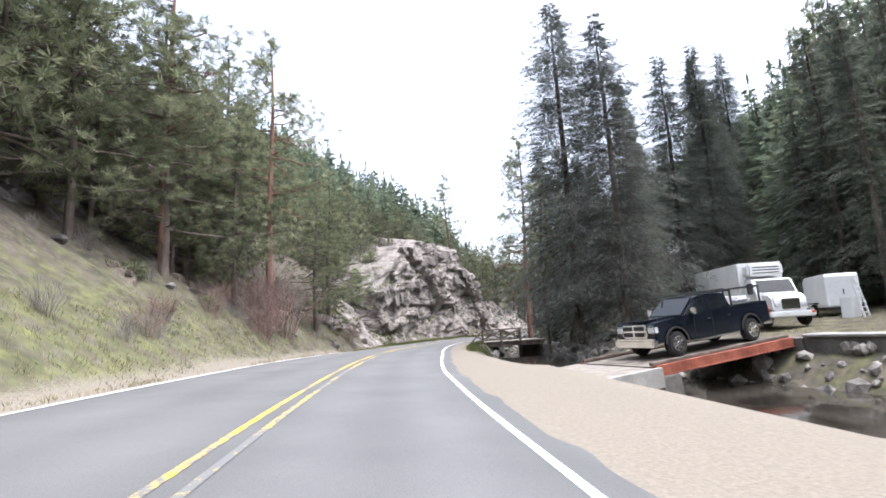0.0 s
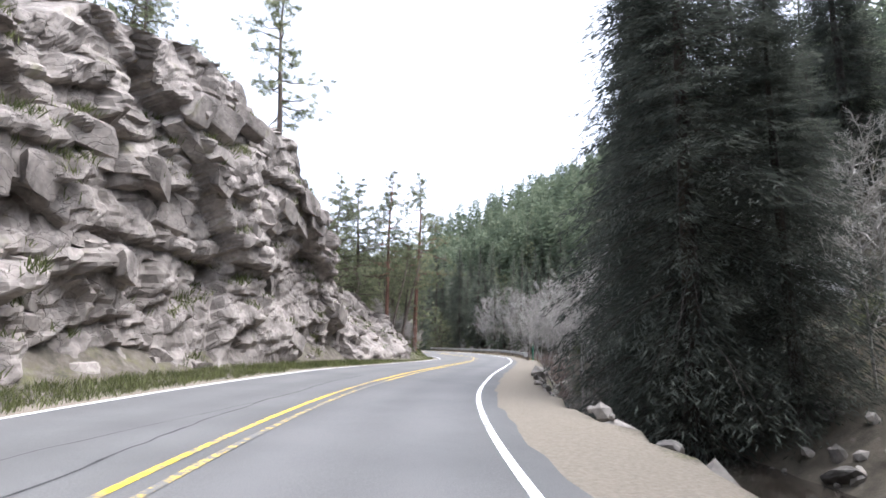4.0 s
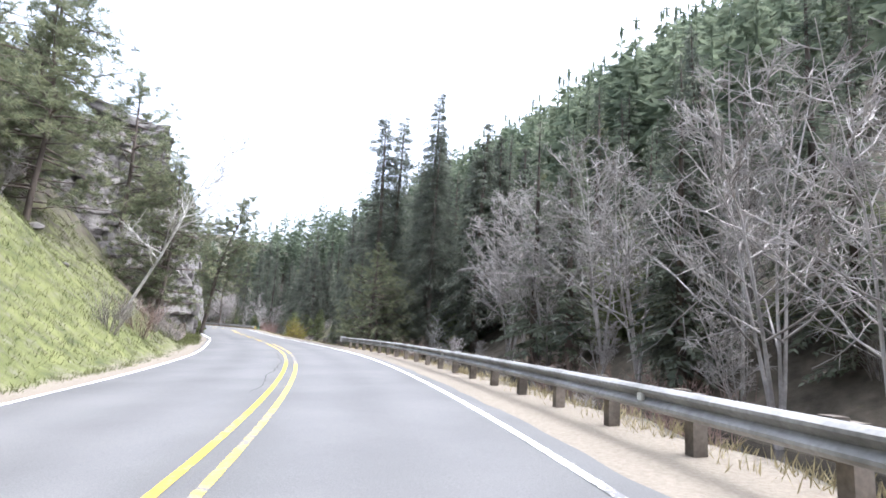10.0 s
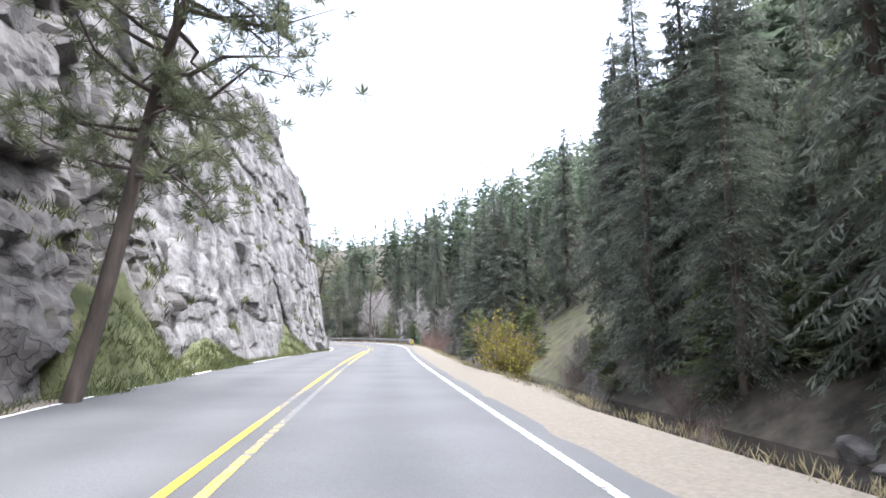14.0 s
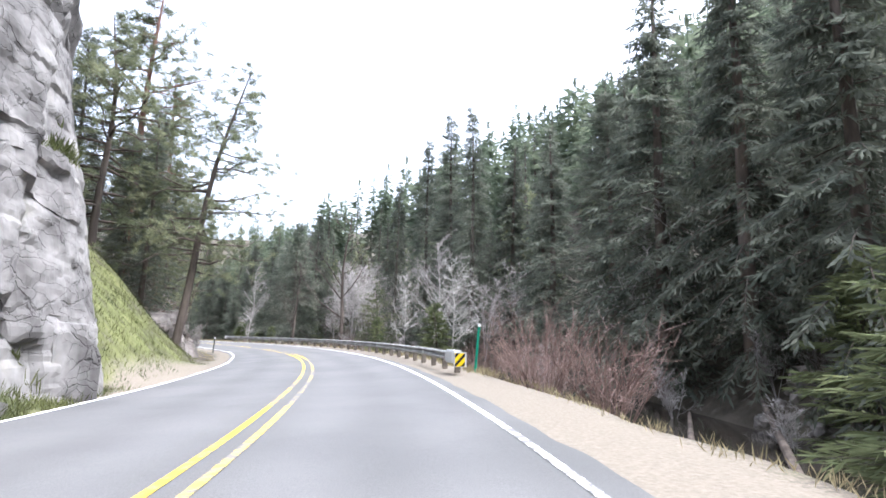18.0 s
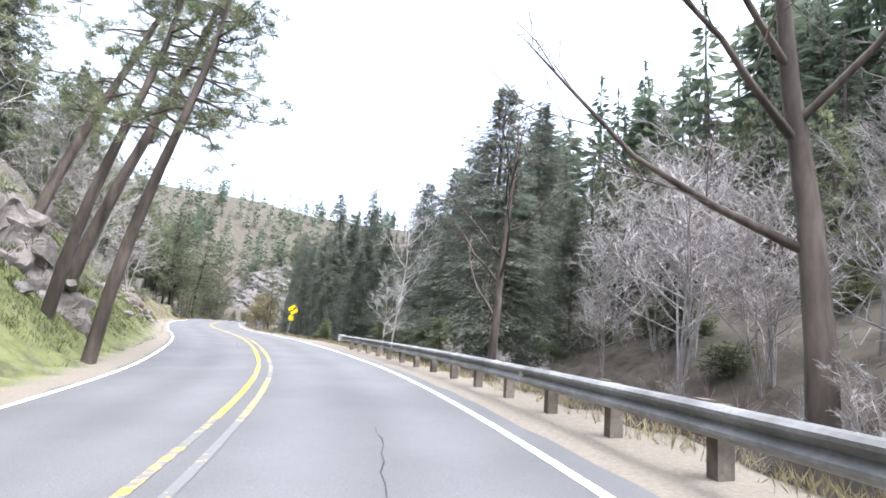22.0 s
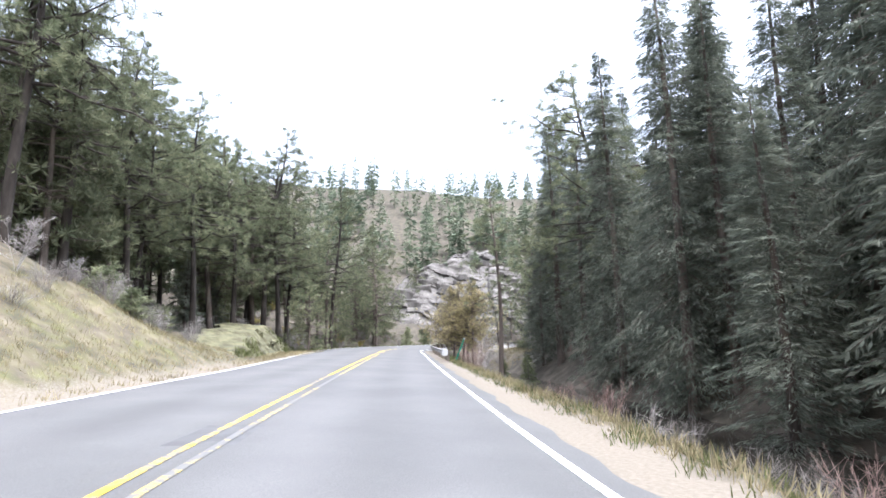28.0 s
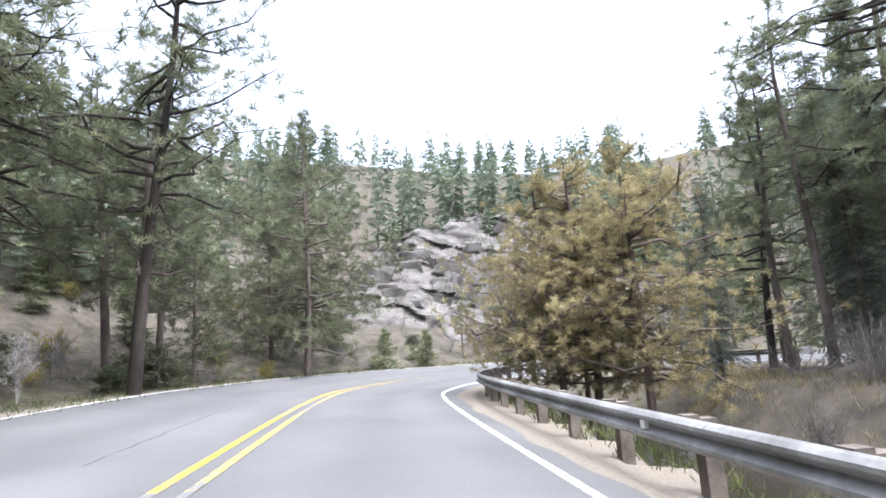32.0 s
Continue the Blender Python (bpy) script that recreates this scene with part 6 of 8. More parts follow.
# far woods: simple trees in one object
def far_template(seed, h, spread, n, round_top):
    r = np.random.default_rng(seed)
    t = r.uniform(0.08, 1.0, n) ** 0.9
    a = r.uniform(0, 6.28, n)
    R = spread * ((1 - t) ** 0.8 if not round_top else np.sqrt(np.maximum(0.02, 1 - (2 * t - 0.95) ** 2)) * 0.8)
    out = np.c_[np.cos(a), np.sin(a), np.zeros(n)]
    base = out * (R * 0.15)[:, None] + np.c_[np.zeros(n), np.zeros(n), t * h]
    way = unit(out + np.c_[np.zeros(n), np.zeros(n), r.uniform(-0.6, 0.25, n)])
    v, f = blades(base, way, R * r.uniform(0.75, 1.15, n) + 0.25, 0.26 * R + 0.2, r, np.tile([0, 0, 1.0], (n, 1)) + 0.6 * r.normal(size=(n, 3)))
    tv, tf = tubes([[(0, 0, -0.4, 0.012 * h + 0.03), (0, 0, h * 0.97, 0.03)]], 4)
    tip = blades(np.array([[0, 0, h * 0.9]] * 3), unit(np.array([[0.05, 0, 1.0], [0, 0.05, 1], [-0.05, 0, 1]])), h * 0.11, 0.3, r)
    return joined((v, f), (tv, tf), tip)


def far_woods(name, s0, s1, d0, d1, count, label, seed, tall, clear=None):
    r = np.random.default_rng(seed)
    temps = [far_template(seed + k, 1.0 * h, w, 96, rt) for k, (h, w, rt) in enumerate(((12, 2.4, False), (14, 2.6, False), (10, 2.5, False), (11, 2.4, True), (13, 2.2, True)))]
    s = r.uniform(s0, s1, count)
    d = np.sign(d1) * (abs(d0) + (abs(d1) - abs(d0)) * r.uniform(0, 1, count) ** 1.25)
    xy = spot(s, d)
    z, s2, d2 = land(xy)
    ok = np.sign(d2) == np.sign(d1)
    ok &= np.abs(d2) > abs(d0) * 0.9
    if clear:
        ok &= ~clear(xy)
    pieces = []
    for i in np.nonzero(ok)[0]:
        v, f = temps[r.integers(len(temps))]
        k, a = r.uniform(*tall), r.uniform(0, 6.28)
        c_, s_ = math.cos(a) * k, math.sin(a) * k
        pieces.append((np.c_[v[:, 0] * c_ - v[:, 1] * s_ + xy[i, 0], v[:, 0] * s_ + v[:, 1] * c_ + xy[i, 1], v[:, 2] * k + z[i]], f))
    tagged(put(name, mesh_of(name, *joined(*pieces)), M_fir_far), label, "forest", kind="stuff")


def on_rock(xy):
    return (xy[:, 0] > -50) & (xy[:, 0] < 8) & (xy[:, 1] > 398) & (xy[:, 1] < 436 + 0.4 * xy[:, 0]) & (rng.uniform(0, 1, len(xy)) < 0.96)


far_woods("far_forest", -20, 345, 34, 170, 2400, "dense dark conifer forest on the far canyon side", 41, (1.1, 1.55))
far_woods("far_forest", 340, 400, 30, 80, 140, "conifer wood beside the road bend", 42, (0.7, 1.1))
far_woods("far_forest", -40, 400, -30, -140, 2500, "open pine forest on the canyon slope", 43, (0.8, 1.25))
far_woods("far_forest", 385, 460, -26, -130, 800, "scattered pines on the rocky hill", 44, (0.7, 1.15), on_rock)

# ---- guardrails ----
def w_profile():
    """The cross-section of a W-shaped steel beam, across and up."""
    pts = [(0.0, 0.155), (0.035, 0.14), (0.08, 0.105), (0.08, 0.07), (0.03, 0.03), (0.0, 0.0), (0.03, -0.03), (0.08, -0.07), (0.08, -0.105), (0.035, -0.14), (0.0, -0.155)]
    return np.array(pts)


def beam_mesh(name, s, d, z, thick=0.012):
    prof = w_profile()
    ring = np.vstack([prof, (prof - [thick, 0])[::-1]])
    n, k = len(s), len(ring)
    V = []
    for i in range(n):
        off = d - ring[:, 0]                      # the waves bulge towards the road
        p = spot(np.full(k, s[i]), off)
        V.append(np.c_[p, z + tilt(s[i], d) + ring[:, 1]])
    V = np.vstack(V)
    i = np.arange(n - 1)[:, None] * k + np.arange(k)[None]
    j = np.arange(n - 1)[:, None] * k + (np.arange(k)[None] + 1) % k
    f = np.stack([i, j, j + k, i + k], -1).reshape(-1, 4)
    ends = [list(range(k)), list(range((n - 1) * k, n * k))[::-1]]
    me = mesh_of(name, V, f.tolist() + ends)
    return me


def guardrail(s0, s1, d, cap, tail, label):
    p = spot(s0, d)
    root = tagged(new("guardrail"), label, "guardrail", "guardrails along the road")
    step = 3.81
    n = int((s1 - s0) / step)
    for i in range(n):
        a = s0 + i * step
        put("beam", beam_mesh("beam", np.linspace(a, a + step + 0.06, 6), d + (0.006 if i % 2 else 0.0), 0.53), M_steel, root)
    post = mesh_of("post", *box_arrays((-0.09, -0.08, -0.9), (0.09, 0.08, 0.66)))
    block = mesh_of("spacer_block", *box_arrays((-0.075, -0.075, 0.36), (0.075, 0.075, 0.70)))
    bolt = mesh_of("bolt", *box_arrays((-0.02, -0.03, 0.50), (0.02, 0.03, 0.56)))
    s = s0 + 0.5
    while s < s0 + n * step:
        q = spot(s, d + 0.26)
        b = spot(s, d + 0.09)
        h = Euler((0, 0, radians(heading(s))))
        zt = float(tilt(s, d))
        put("post", post, M_post, root, m=Matrix.LocRotScale((q[0], q[1], zt), h, None))
        put("spacer_block", block, M_post, root, m=Matrix.LocRotScale((b[0], b[1], zt), h, None))
        s += 1.905
    for kind, se in (("start", s0), ("end", s0 + n * step)):
        if kind == "start" and cap:
            bm = bmesh.new()
            box(bm, (-0.20, -0.60, 0.32), (0.16, 0.60, 0.74), 0.05)
            q = spot(se, d + 0.02)
            part("end_cap", bm, M_steel_end, root, "pale grey buffer end cap", pose(q[0], q[1], float(tilt(se, d)), 0, 0, heading(se)))
        elif kind == "end" and tail:
            bm = bmesh.new()
            box(bm, (-0.04, -0.1, 0.36), (0.10, 0.42, 0.71), 0.02)
            box(bm, (-0.10, 0.40, 0.34), (0.34, 0.46, 0.73), 0.015)
            q = spot(se, d + 0.02)
            part("end_wing", bm, M_steel_end, root, "flared steel end wing", pose(q[0], q[1], float(tilt(se, d)), 0, 0, heading(se) + 8))
    # reflectors in the valley of the beam
    bm0 = mesh_of("reflector", *box_arrays((-0.025, -0.05, -0.045), (0.025, 0.05, 0.045)))
    for s in np.arange(s0 + 5, s0 + n * step, 11.4):
        q = spot(s, d - 0.05)
        put("reflector", bm0, M_reflector, root, m=pose(q[0], q[1], 0.535 + float(tilt(s, d)), 0, 0, heading(s)))
    return root


def box_arrays(lo, hi):
    x0, y0, z0 = lo
    x1, y1, z1 = hi
    v = np.array([(x, y, z) for x in (x0, x1) for y in (y0, y1) for z in (z0, z1)])
    f = np.array([(0, 1, 3, 2), (4, 6, 7, 5), (0, 4, 5, 1), (2, 3, 7, 6), (0, 2, 6, 4), (1, 5, 7, 3)])
    return v, f


M_reflector = mat("reflector", (0.5, 0.5, 0.45), (0.7, 0.7, 0.65), 4, 0.3, 0, 10, 0.05)
M_green = mat("green plastic", (0.01, 0.20, 0.12), (0.02, 0.28, 0.17), 2, 0.5, 0, 10, 0.08)
M_white = mat("white paint coat", (0.62, 0.63, 0.63), (0.76, 0.76, 0.75), 0.7, 0.45, 0, 6, 0.06)
M_yellow = mat("yellow sign sheet", (0.80, 0.56, 0.0), (0.86, 0.62, 0.01), 1, 0.45, 0, 8, 0.03)
M_black = mat("black sign ink", (0.012, 0.012, 0.012), (0.02, 0.02, 0.02), 1, 0.5, 0, 8, 0.05)
guardrail(106.6, 168.2, 5.0, True, True, "weathered galvanised steel guardrail on timber posts along the gravel shoulder")
guardrail(242.6, 304.5, 4.75, True, True, "galvanised steel guardrail around the bend above the creek")
guardrail(382.0, 447.0, 5.0, True, True, "galvanised steel guardrail around the tight bend")


def delineator(s, d, lean, h=1.25, coat=None):
    p = spot(s, d)
    root = thing("delineator_post", pose(p[0], p[1], height(s, d), lean * 0.3, lean, heading(s)), "green plastic marker post with white reflective top", "marker post", "green marker posts")
    bm = bmesh.new()
    rod(bm, (0, 0, -0.2), (0, 0, h), 0.048, 0.045, 10)
    part("post", bm, coat or M_green, root)
    bm = bmesh.new()
    rod(bm, (0, 0, h), (0, 0, h + 0.10), 0.050, 0.046, 10)
    part("reflective_band", bm, M_white, root)


delineator(107.3, 5.75, 0, 1.5)
delineator(243.3, 5.7, 4, 1.55)
delineator(382.6, 5.75, 22, 1.5)
delineator(275.4, -4.35, 3, 1.2, mat("dark post", (0.03, 0.035, 0.03), (0.06, 0.065, 0.055), 2, 0.8, 0, 10, 0.1))


# ---- signs ----
def text_mesh(name, body, size, m, material, parent):
    cu = bpy.data.curves.new(name, "FONT")
    cu.body, cu.size, cu.extrude = body, size, 0.002
    cu.align_x, cu.align_y = "CENTER", "CENTER"
    tmp = bpy.data.objects.new(name, cu)
    me = bpy.data.meshes.new_from_object(tmp)
    bpy.data.objects.remove(tmp)
    me.materials.clear()
    return put(name, me, material, parent, m=m)


def plate(w, h, t, r=0.04):
    bm = boxed((-w / 2, -t, -h / 2), (w / 2, 0, h / 2))
    es = [e for e in bm.edges if abs(e.verts[0].co.y - e.verts[1].co.y) > t * 0.5]
    bmesh.ops.bevel(bm, geom=es, offset=r, segments=4, affect="EDGES")
    return bm


def outline(w, h, band, y):
    """A flat frame, for a sign's border."""
    o = [(-w / 2, -h / 2), (w / 2, -h / 2), (w / 2, h / 2), (-w / 2, h / 2)]
    i = [(x * (1 - 2 * band / w), z * (1 - 2 * band / h)) for x, z in o]
    v = [(x, y, z) for x, z in o + i]
    return mesh_of("border", v, [(k, (k + 1) % 4, 4 + (k + 1) % 4, 4 + k) for k in range(4)])


def warning_sign(s, d):
    p = spot(s, d)
    root = thing("curve_warning_sign", pose(p[0], p[1], height(s, d), 0, 7.5, heading(s) - 4), "yellow diamond reverse-turn sign over a 15 plate on steel post", "road sign")
    bm = bmesh.new()
    box(bm, (-0.035, -0.02, -0.3), (0.035, 0.02, 2.9), 0.006)
    part("post", bm, M_steel, root)
    turn = pose(0, -0.03, 2.46, 0, 45, 0)
    dia = part("diamond_panel", plate(0.73, 0.73, 0.006, 0.05), M_yellow, root, m=turn)
    put("border", outline(0.69, 0.69, 0.014, -0.009), M_black, dia)
    # winding arrow: up, right, up again
    line = [Vector(q) for q in ((-0.20, -0.24), (-0.17, -0.03), (0.01, -0.08), (0.05, 0.10), (0.09, 0.14))]
    side = []
    for k, q in enumerate(line):
        a = (line[min(k + 1, 4)] - line[max(k - 1, 0)]).normalized()
        side.append(Vector((-a.y, a.x)) * 0.05)
    v = [(q.x + w.x, -0.010, q.y + w.y) for q, w in zip(line, side)] + [(q.x - w.x, -0.010, q.y - w.y) for q, w in zip(line, side)]
    f = [(k, k + 1, k + 6, k + 5) for k in range(4)]
    v += [(-0.06, -0.010, 0.17), (0.21, -0.010, 0.05), (0.22, -0.010, 0.30)]
    f.append((10, 11, 12))
    put("arrow", mesh_of("arrow", v, f), M_black, dia, m=pose(0, 0, 0, 0, -45, 0))
    low = part("speed_plate", plate(0.46, 0.46, 0.006, 0.03), M_yellow, root, m=pose(0, -0.03, 1.68))
    put("border", outline(0.43, 0.43, 0.012, -0.009), M_black, low)
    text_mesh("number", "15", 0.33, pose(0, -0.012, 0.05, 90), M_black, low)
    text_mesh("letters", "M P H", 0.10, pose(0, -0.012, -0.13, 90), M_black, low)


warning_sign(323.2, 4.92)


def hazard_marker(s, d):
    p = spot(s, d)
    root = thing("hazard_marker", pose(p[0], p[1], float(tilt(s, d)), 0, 0, heading(s)) @ Matrix.Diagonal((0.82, 1, 0.9, 1)), "yellow and black striped hazard panel on the guardrail end", "road sign")
    part("backing_panel", boxed((-0.23, -0.02, 0.24), (0.27, 0.02, 0.76), 0.01), M_steel_end, root)
    part("yellow_panel", boxed((-0.20, -0.028, 0.27), (0.20, -0.018, 0.73)), M_yellow, root)
    for k in (-0.30, 0.02, 0.34):
        # keep the slant where the stripe meets the panel's edge
        q = []
        for x0, z0, z1 in ((-0.2, k + 0.20, k + 0.34), (0.2, k + 0.60, k + 0.74)):
            q.append((x0, z0, z1))
        xs = np.linspace(-0.2, 0.2, 9)
        lo = np.clip(np.interp(xs, [-0.2, 0.2], [q[0][1], q[1][1]]), 0.27, 0.73)
        hi = np.clip(np.interp(xs, [-0.2, 0.2], [q[0][2], q[1][2]]), 0.27, 0.73)
        v = [(x, -0.032, z) for x, z in zip(xs, lo)] + [(x, -0.032, z) for x, z in zip(xs, hi)]
        put("stripe", mesh_of("stripe", v, [(i, i + 1, i + 10, i + 9) for i in range(8) if hi[i] - lo[i] + hi[i + 1] - lo[i + 1] > 0.01]), M_black, root)


hazard_marker(241.95, 4.8)


# ---- boulders, stones, logs ----
def boulder_mesh(seed, flat=0.7, sub=3):
    r = np.random.default_rng(seed)
    bm = bmesh.new()
    bmesh.ops.create_icosphere(bm, subdivisions=sub, radius=1)
    cuts = unit(r.normal(size=(9, 3)))
    far = r.uniform(0.55, 0.9, 9)
    for v in bm.verts:
        p = np.array(v.co)
        for c, f in zip(cuts, far):
            k = p @ c
            if k > f:
                p = p - c * (k - f)
        p *= 1 + 0.035 * np.sin(p @ cuts[0] * 9 + seed) + 0.02 * np.sin(p @ cuts[1] * 19 + 2 * seed) * np.sin(p @ cuts[2] * 23) + 0.012 * np.sin(p @ cuts[3] * 41)
        v.co = p * (1, 0.8, flat)
    me = bpy.data.meshes.new("boulder")
    bm.to_mesh(me)
    bm.free()
    me.polygons.foreach_set("use_smooth", np.zeros(len(me.polygons), bool))
    return me


M_creek_stone = mat("wet creek stone", (0.06, 0.053, 0.047), (0.17, 0.155, 0.14), 1.6, 0.6, 0.03, 8.0, 0.3, 0.35)
BOULDERS = [boulder_mesh(60 + k, 0.5 + 0.1 * (k % 4)) for k in range(8)]
for me in BOULDERS:
    me.materials.append(M_creek_stone)


def boulder(s, d, size, z=None, label="rough grey boulder beside the creek", tip=25, xy=None):
    p = spot(s, d) if xy is None else np.array(xy)
    zz = float(land(p[None])[0][0]) if z is None else z
    ob = new("boulder", BOULDERS[rng.integers(8)])
    ob.matrix_basis = Matrix.LocRotScale((p[0], p[1], zz + 0.1 * size), Euler((radians(rng.uniform(-tip, tip)), radians(rng.uniform(-tip, tip)), rng.uniform(0, 6.28))), Vector((1, 1, 1)) * size)
    return tagged(ob, label, "boulder", "boulders")


for s0, s1, n, lo, hi in ((12, 62, 20, 0.15, 0.42), (62, 112, 24, 0.2, 0.55), (112, 170, 18, 0.25, 0.7), (205, 240, 9, 0.2, 0.5), (170, 205, 10, 0.3, 0.7), (300, 345, 10, 0.3, 0.8)):
    for _ in range(n):
        s = rng.uniform(s0, s1)
        c = float(np.interp(s, CREEK_K, CREEK_D))
        boulder(s, c + rng.choice([-1, 1]) * rng.uniform(1.4, 2.8), rng.uniform(lo, hi))
boulder(181.5, 9.0, 1.5, label="pointed grey rock slab beside the creek", tip=60)
boulder(314.8, 7.7, 0.6, label="large lichen-grey boulder among the firs")
for _ in range(70):
    s = rng.uniform(306, 337)
    b = boulder(s, -rng.uniform(5.9, 14), rng.uniform(0.12, 0.55) ** 1.2, label="grey-tan stone on the steep grassy bank")
    b.material_slots[0].link = "OBJECT"
    b.material_slots[0].material = M_rock
boulder(200, -5.4, 0.35, label="fallen grey stone at the cliff foot")
for _ in range(46):
    s = rng.choice([rng.uniform(0, 50), rng.uniform(118, 160), rng.uniform(305, 335), rng.uniform(282, 305)])
    boulder(s, -rng.uniform(6.5, 15), rng.uniform(0.15, 0.5), label="stone lying on the grassy bank")


def bank_stones(spans, count, seed):
    """Cobbles and rubble along the creek's edges, joined."""
    r = np.random.default_rng(seed)
    bm = bmesh.new()
    bmesh.ops.create_icosphere(bm, subdivisions=1, radius=1)
    v0 = np.array([v.co[:] for v in bm.verts])
    f0 = np.array([[v.index for v in f.verts] for f in bm.faces])
    bm.free()
    vs, fs = [], []
    for k in range(count):
        a, b = spans[r.integers(len(spans))]
        s = r.uniform(a, b)
        d = float(np.interp(s, CREEK_K, CREEK_D)) + (r.uniform(1.5, 4.6) if r.uniform() < 0.7 else -r.uniform(1.6, 2.8))
        p = spot(s, d)
        z = float(land(p[None])[0][0])
        size = r.uniform(0.07, 0.30) * (1 if r.uniform() < 0.85 else 1.7)
        q, _ = np.linalg.qr(r.normal(size=(3, 3)))
        vs.append((v0 * (1 + r.uniform(-0.22, 0.22, v0.shape)) * r.uniform(0.6, 1.2, 3) * size) @ q + [p[0], p[1], z + size * 0.2])
        fs.append(f0 + k * len(v0))
    tagged(put("bank_stones", mesh_of("bank_stones", np.vstack(vs), np.vstack(fs)), M_creek_rubble), "loose grey cobbles and rubble along the creek", "stones", kind="stuff")


M_creek_rubble = mat("creek rubble", (0.10, 0.09, 0.08), (0.28, 0.255, 0.23), 1.6, 0.8, 0.03, 8.0, 0.3, 0.4, per="island")
bank_stones(((2, 62), (2, 62), (60, 112), (226, 240)), 1700, 66)


def log(s, d, s2, d2, r, z1=0.0, z2=0.0):
    a, b = spot(s, d), spot(s2, d2)
    za, zb = height(s, d) + z1, height(s2, d2) + z2
    bm = bmesh.new()
    rod(bm, (0, 0, 0), (b[0] - a[0], b[1] - a[1], zb - za), r, r * 0.55, 9)
    me = bpy.data.meshes.new("fallen_log")
    bm.to_mesh(me)
    bm.free()
    tagged(put("fallen_log", me, M_bark, m=pose(a[0], a[1], za)), "weathered fallen log leaning over the creek bank", "log", "fallen logs")


log(98, 9.0, 103, 17, 0.13, 0.1, 0.8)
log(217, 8.5, 226, 15.5, 0.22, 0.1, 0.2)
log(219, 12.0, 224, 8.6, 0.14, 0.1, 0.1)
log(234, 9.5, 240, 14, 0.12, 0.1, 0.5)
log(236, 8.6, 242, 13, 0.10, 0.2, 0.4)
for a, b, r in (((63.6, 212.2, -0.9), (69.0, 214.2, 2.3), 0.2), ((67.2, 215.8, -0.7), (70.6, 213.0, 1.5), 0.13), ((68.2, 216.6, -0.6), (73.6, 219.5, 3.6), 0.12)):
    bm = bmesh.new()
    rod(bm, (0, 0, 0), tuple(np.subtract(b, a)), r, r * 0.6, 10)
    for k in range(7):                       # broken boughs and roots
        f = 0.04 + 0.13 * k
        o = np.subtract(b, a) * f
        q = np.array((0.5 * math.sin(k * 2.3 + r * 9), 0.5 * math.cos(k * 1.7), 0.35 + 0.3 * math.sin(k * 3.1)))
        rod(bm, tuple(o), tuple(o + q), r * 0.28, r * 0.08, 6)
    me = bpy.data.meshes.new("fallen_log")
    bm.to_mesh(me)
    bm.free()
    tagged(put("fallen_log", me, M_bark_dark, m=pose(*a)), "fallen pine log with broken boughs on the mossy bank", "log", "fallen logs")
log(184, 7.8, 180.5, 10.4, 0.09, 0.1, 1.0)
log(321, 10.5, 327, 13, 0.11, 0.1, 1.2)


# ---- grass ----
def grass_patch(name, s0, s1, d0, d1, count, h, material, label, seed, ground=None):
    r = np.random.default_rng(seed)
    tuft = int(count * 2.2) // 7
    s, d = r.uniform(s0, s1, tuft), r.uniform(min(d0, d1), max(d0, d1), tuft)
    s, d = np.repeat(s, 7) + r.normal(0, 0.09, tuft * 7), np.repeat(d, 7) + r.normal(0, 0.09, tuft * 7)
    xy = spot(s, d)
    z = land(xy)[0] if ground is None else ground(s, d)
    way = r.normal(size=(len(s), 3)) * [0.45, 0.45, 0.1] + [0, 0, 1]
    v, f = blades(np.c_[xy, z - 0.04], unit(way), 0.75 * h * r.uniform(0.4, 1.3, len(s)), 0.012 + 0.014 * h, r)
    tagged(put(name, mesh_of(name, v, f), material), label, "grass", kind="stuff")


grass_patch("verge_grass", 2, 58, -9.5, -5.4, 6500, 0.28, M_straw, "dry straw-coloured grass on the roadside bank", 71)
grass_patch("verge_grass", 2, 60, -10, -5.6, 4500, 0.26, M_grass, "fresh green grass tufts on the bank", 72)
grass_patch("verge_grass", 58, 95, -8.0, -4.9, 7500, 0.42, M_grass, "thick green grass under the rock outcrop", 73)
grass_patch("verge_grass", 96, 128, -11, -5.0, 11000, 0.32, M_grass, "bright green grass on the bank", 74)
grass_patch("verge_grass", 128, 165, -13, -5.2, 12000, 0.28, M_grass, "yellow-green grass along the bank", 75)
grass_patch("verge_grass", 165, 242, -6.0, -4.7, 6500, 0.34, M_grass, "green grass at the cliff foot", 76)
grass_patch("verge_grass", 240, 262, -13, -5.2, 8500, 0.28, M_grass, "bright green grass slope", 77)
grass_patch("verge_grass", 262, 284, -9, -5.0, 4000, 0.24, M_straw, "dry grass under the pines", 78)
grass_patch("verge_grass", 289, 308, -14, -5.2, 13000, 0.28, M_grass, "bright green grass slope above the road", 79)
grass_patch("verge_grass", 306, 336, -13, -5.2, 11000, 0.28, M_grass, "green grass on the steep bank", 80)
grass_patch("verge_grass", 335, 400, -11.5, -5.2, 13000, 0.34, M_straw, "pale dry grass slope", 81)
grass_patch("verge_grass", 33, 46.5, 5.6, 7.8, 3600, 0.42, M_grass, "long green grass between shoulder and creek", 82)
grass_patch("verge_grass", 168, 240, 5.6, 7.0, 4500, 0.26, M_straw, "dry grass along the gravel shoulder", 83)
grass_patch("verge_grass", 304, 382, 5.5, 7.4, 9500, 0.36, M_straw, "dry grass on the shoulder edge", 84)
grass_patch("verge_grass", 316, 384, 5.3, 6.8, 3500, 0.3, M_grass, "green grass along the shoulder edge", 85)
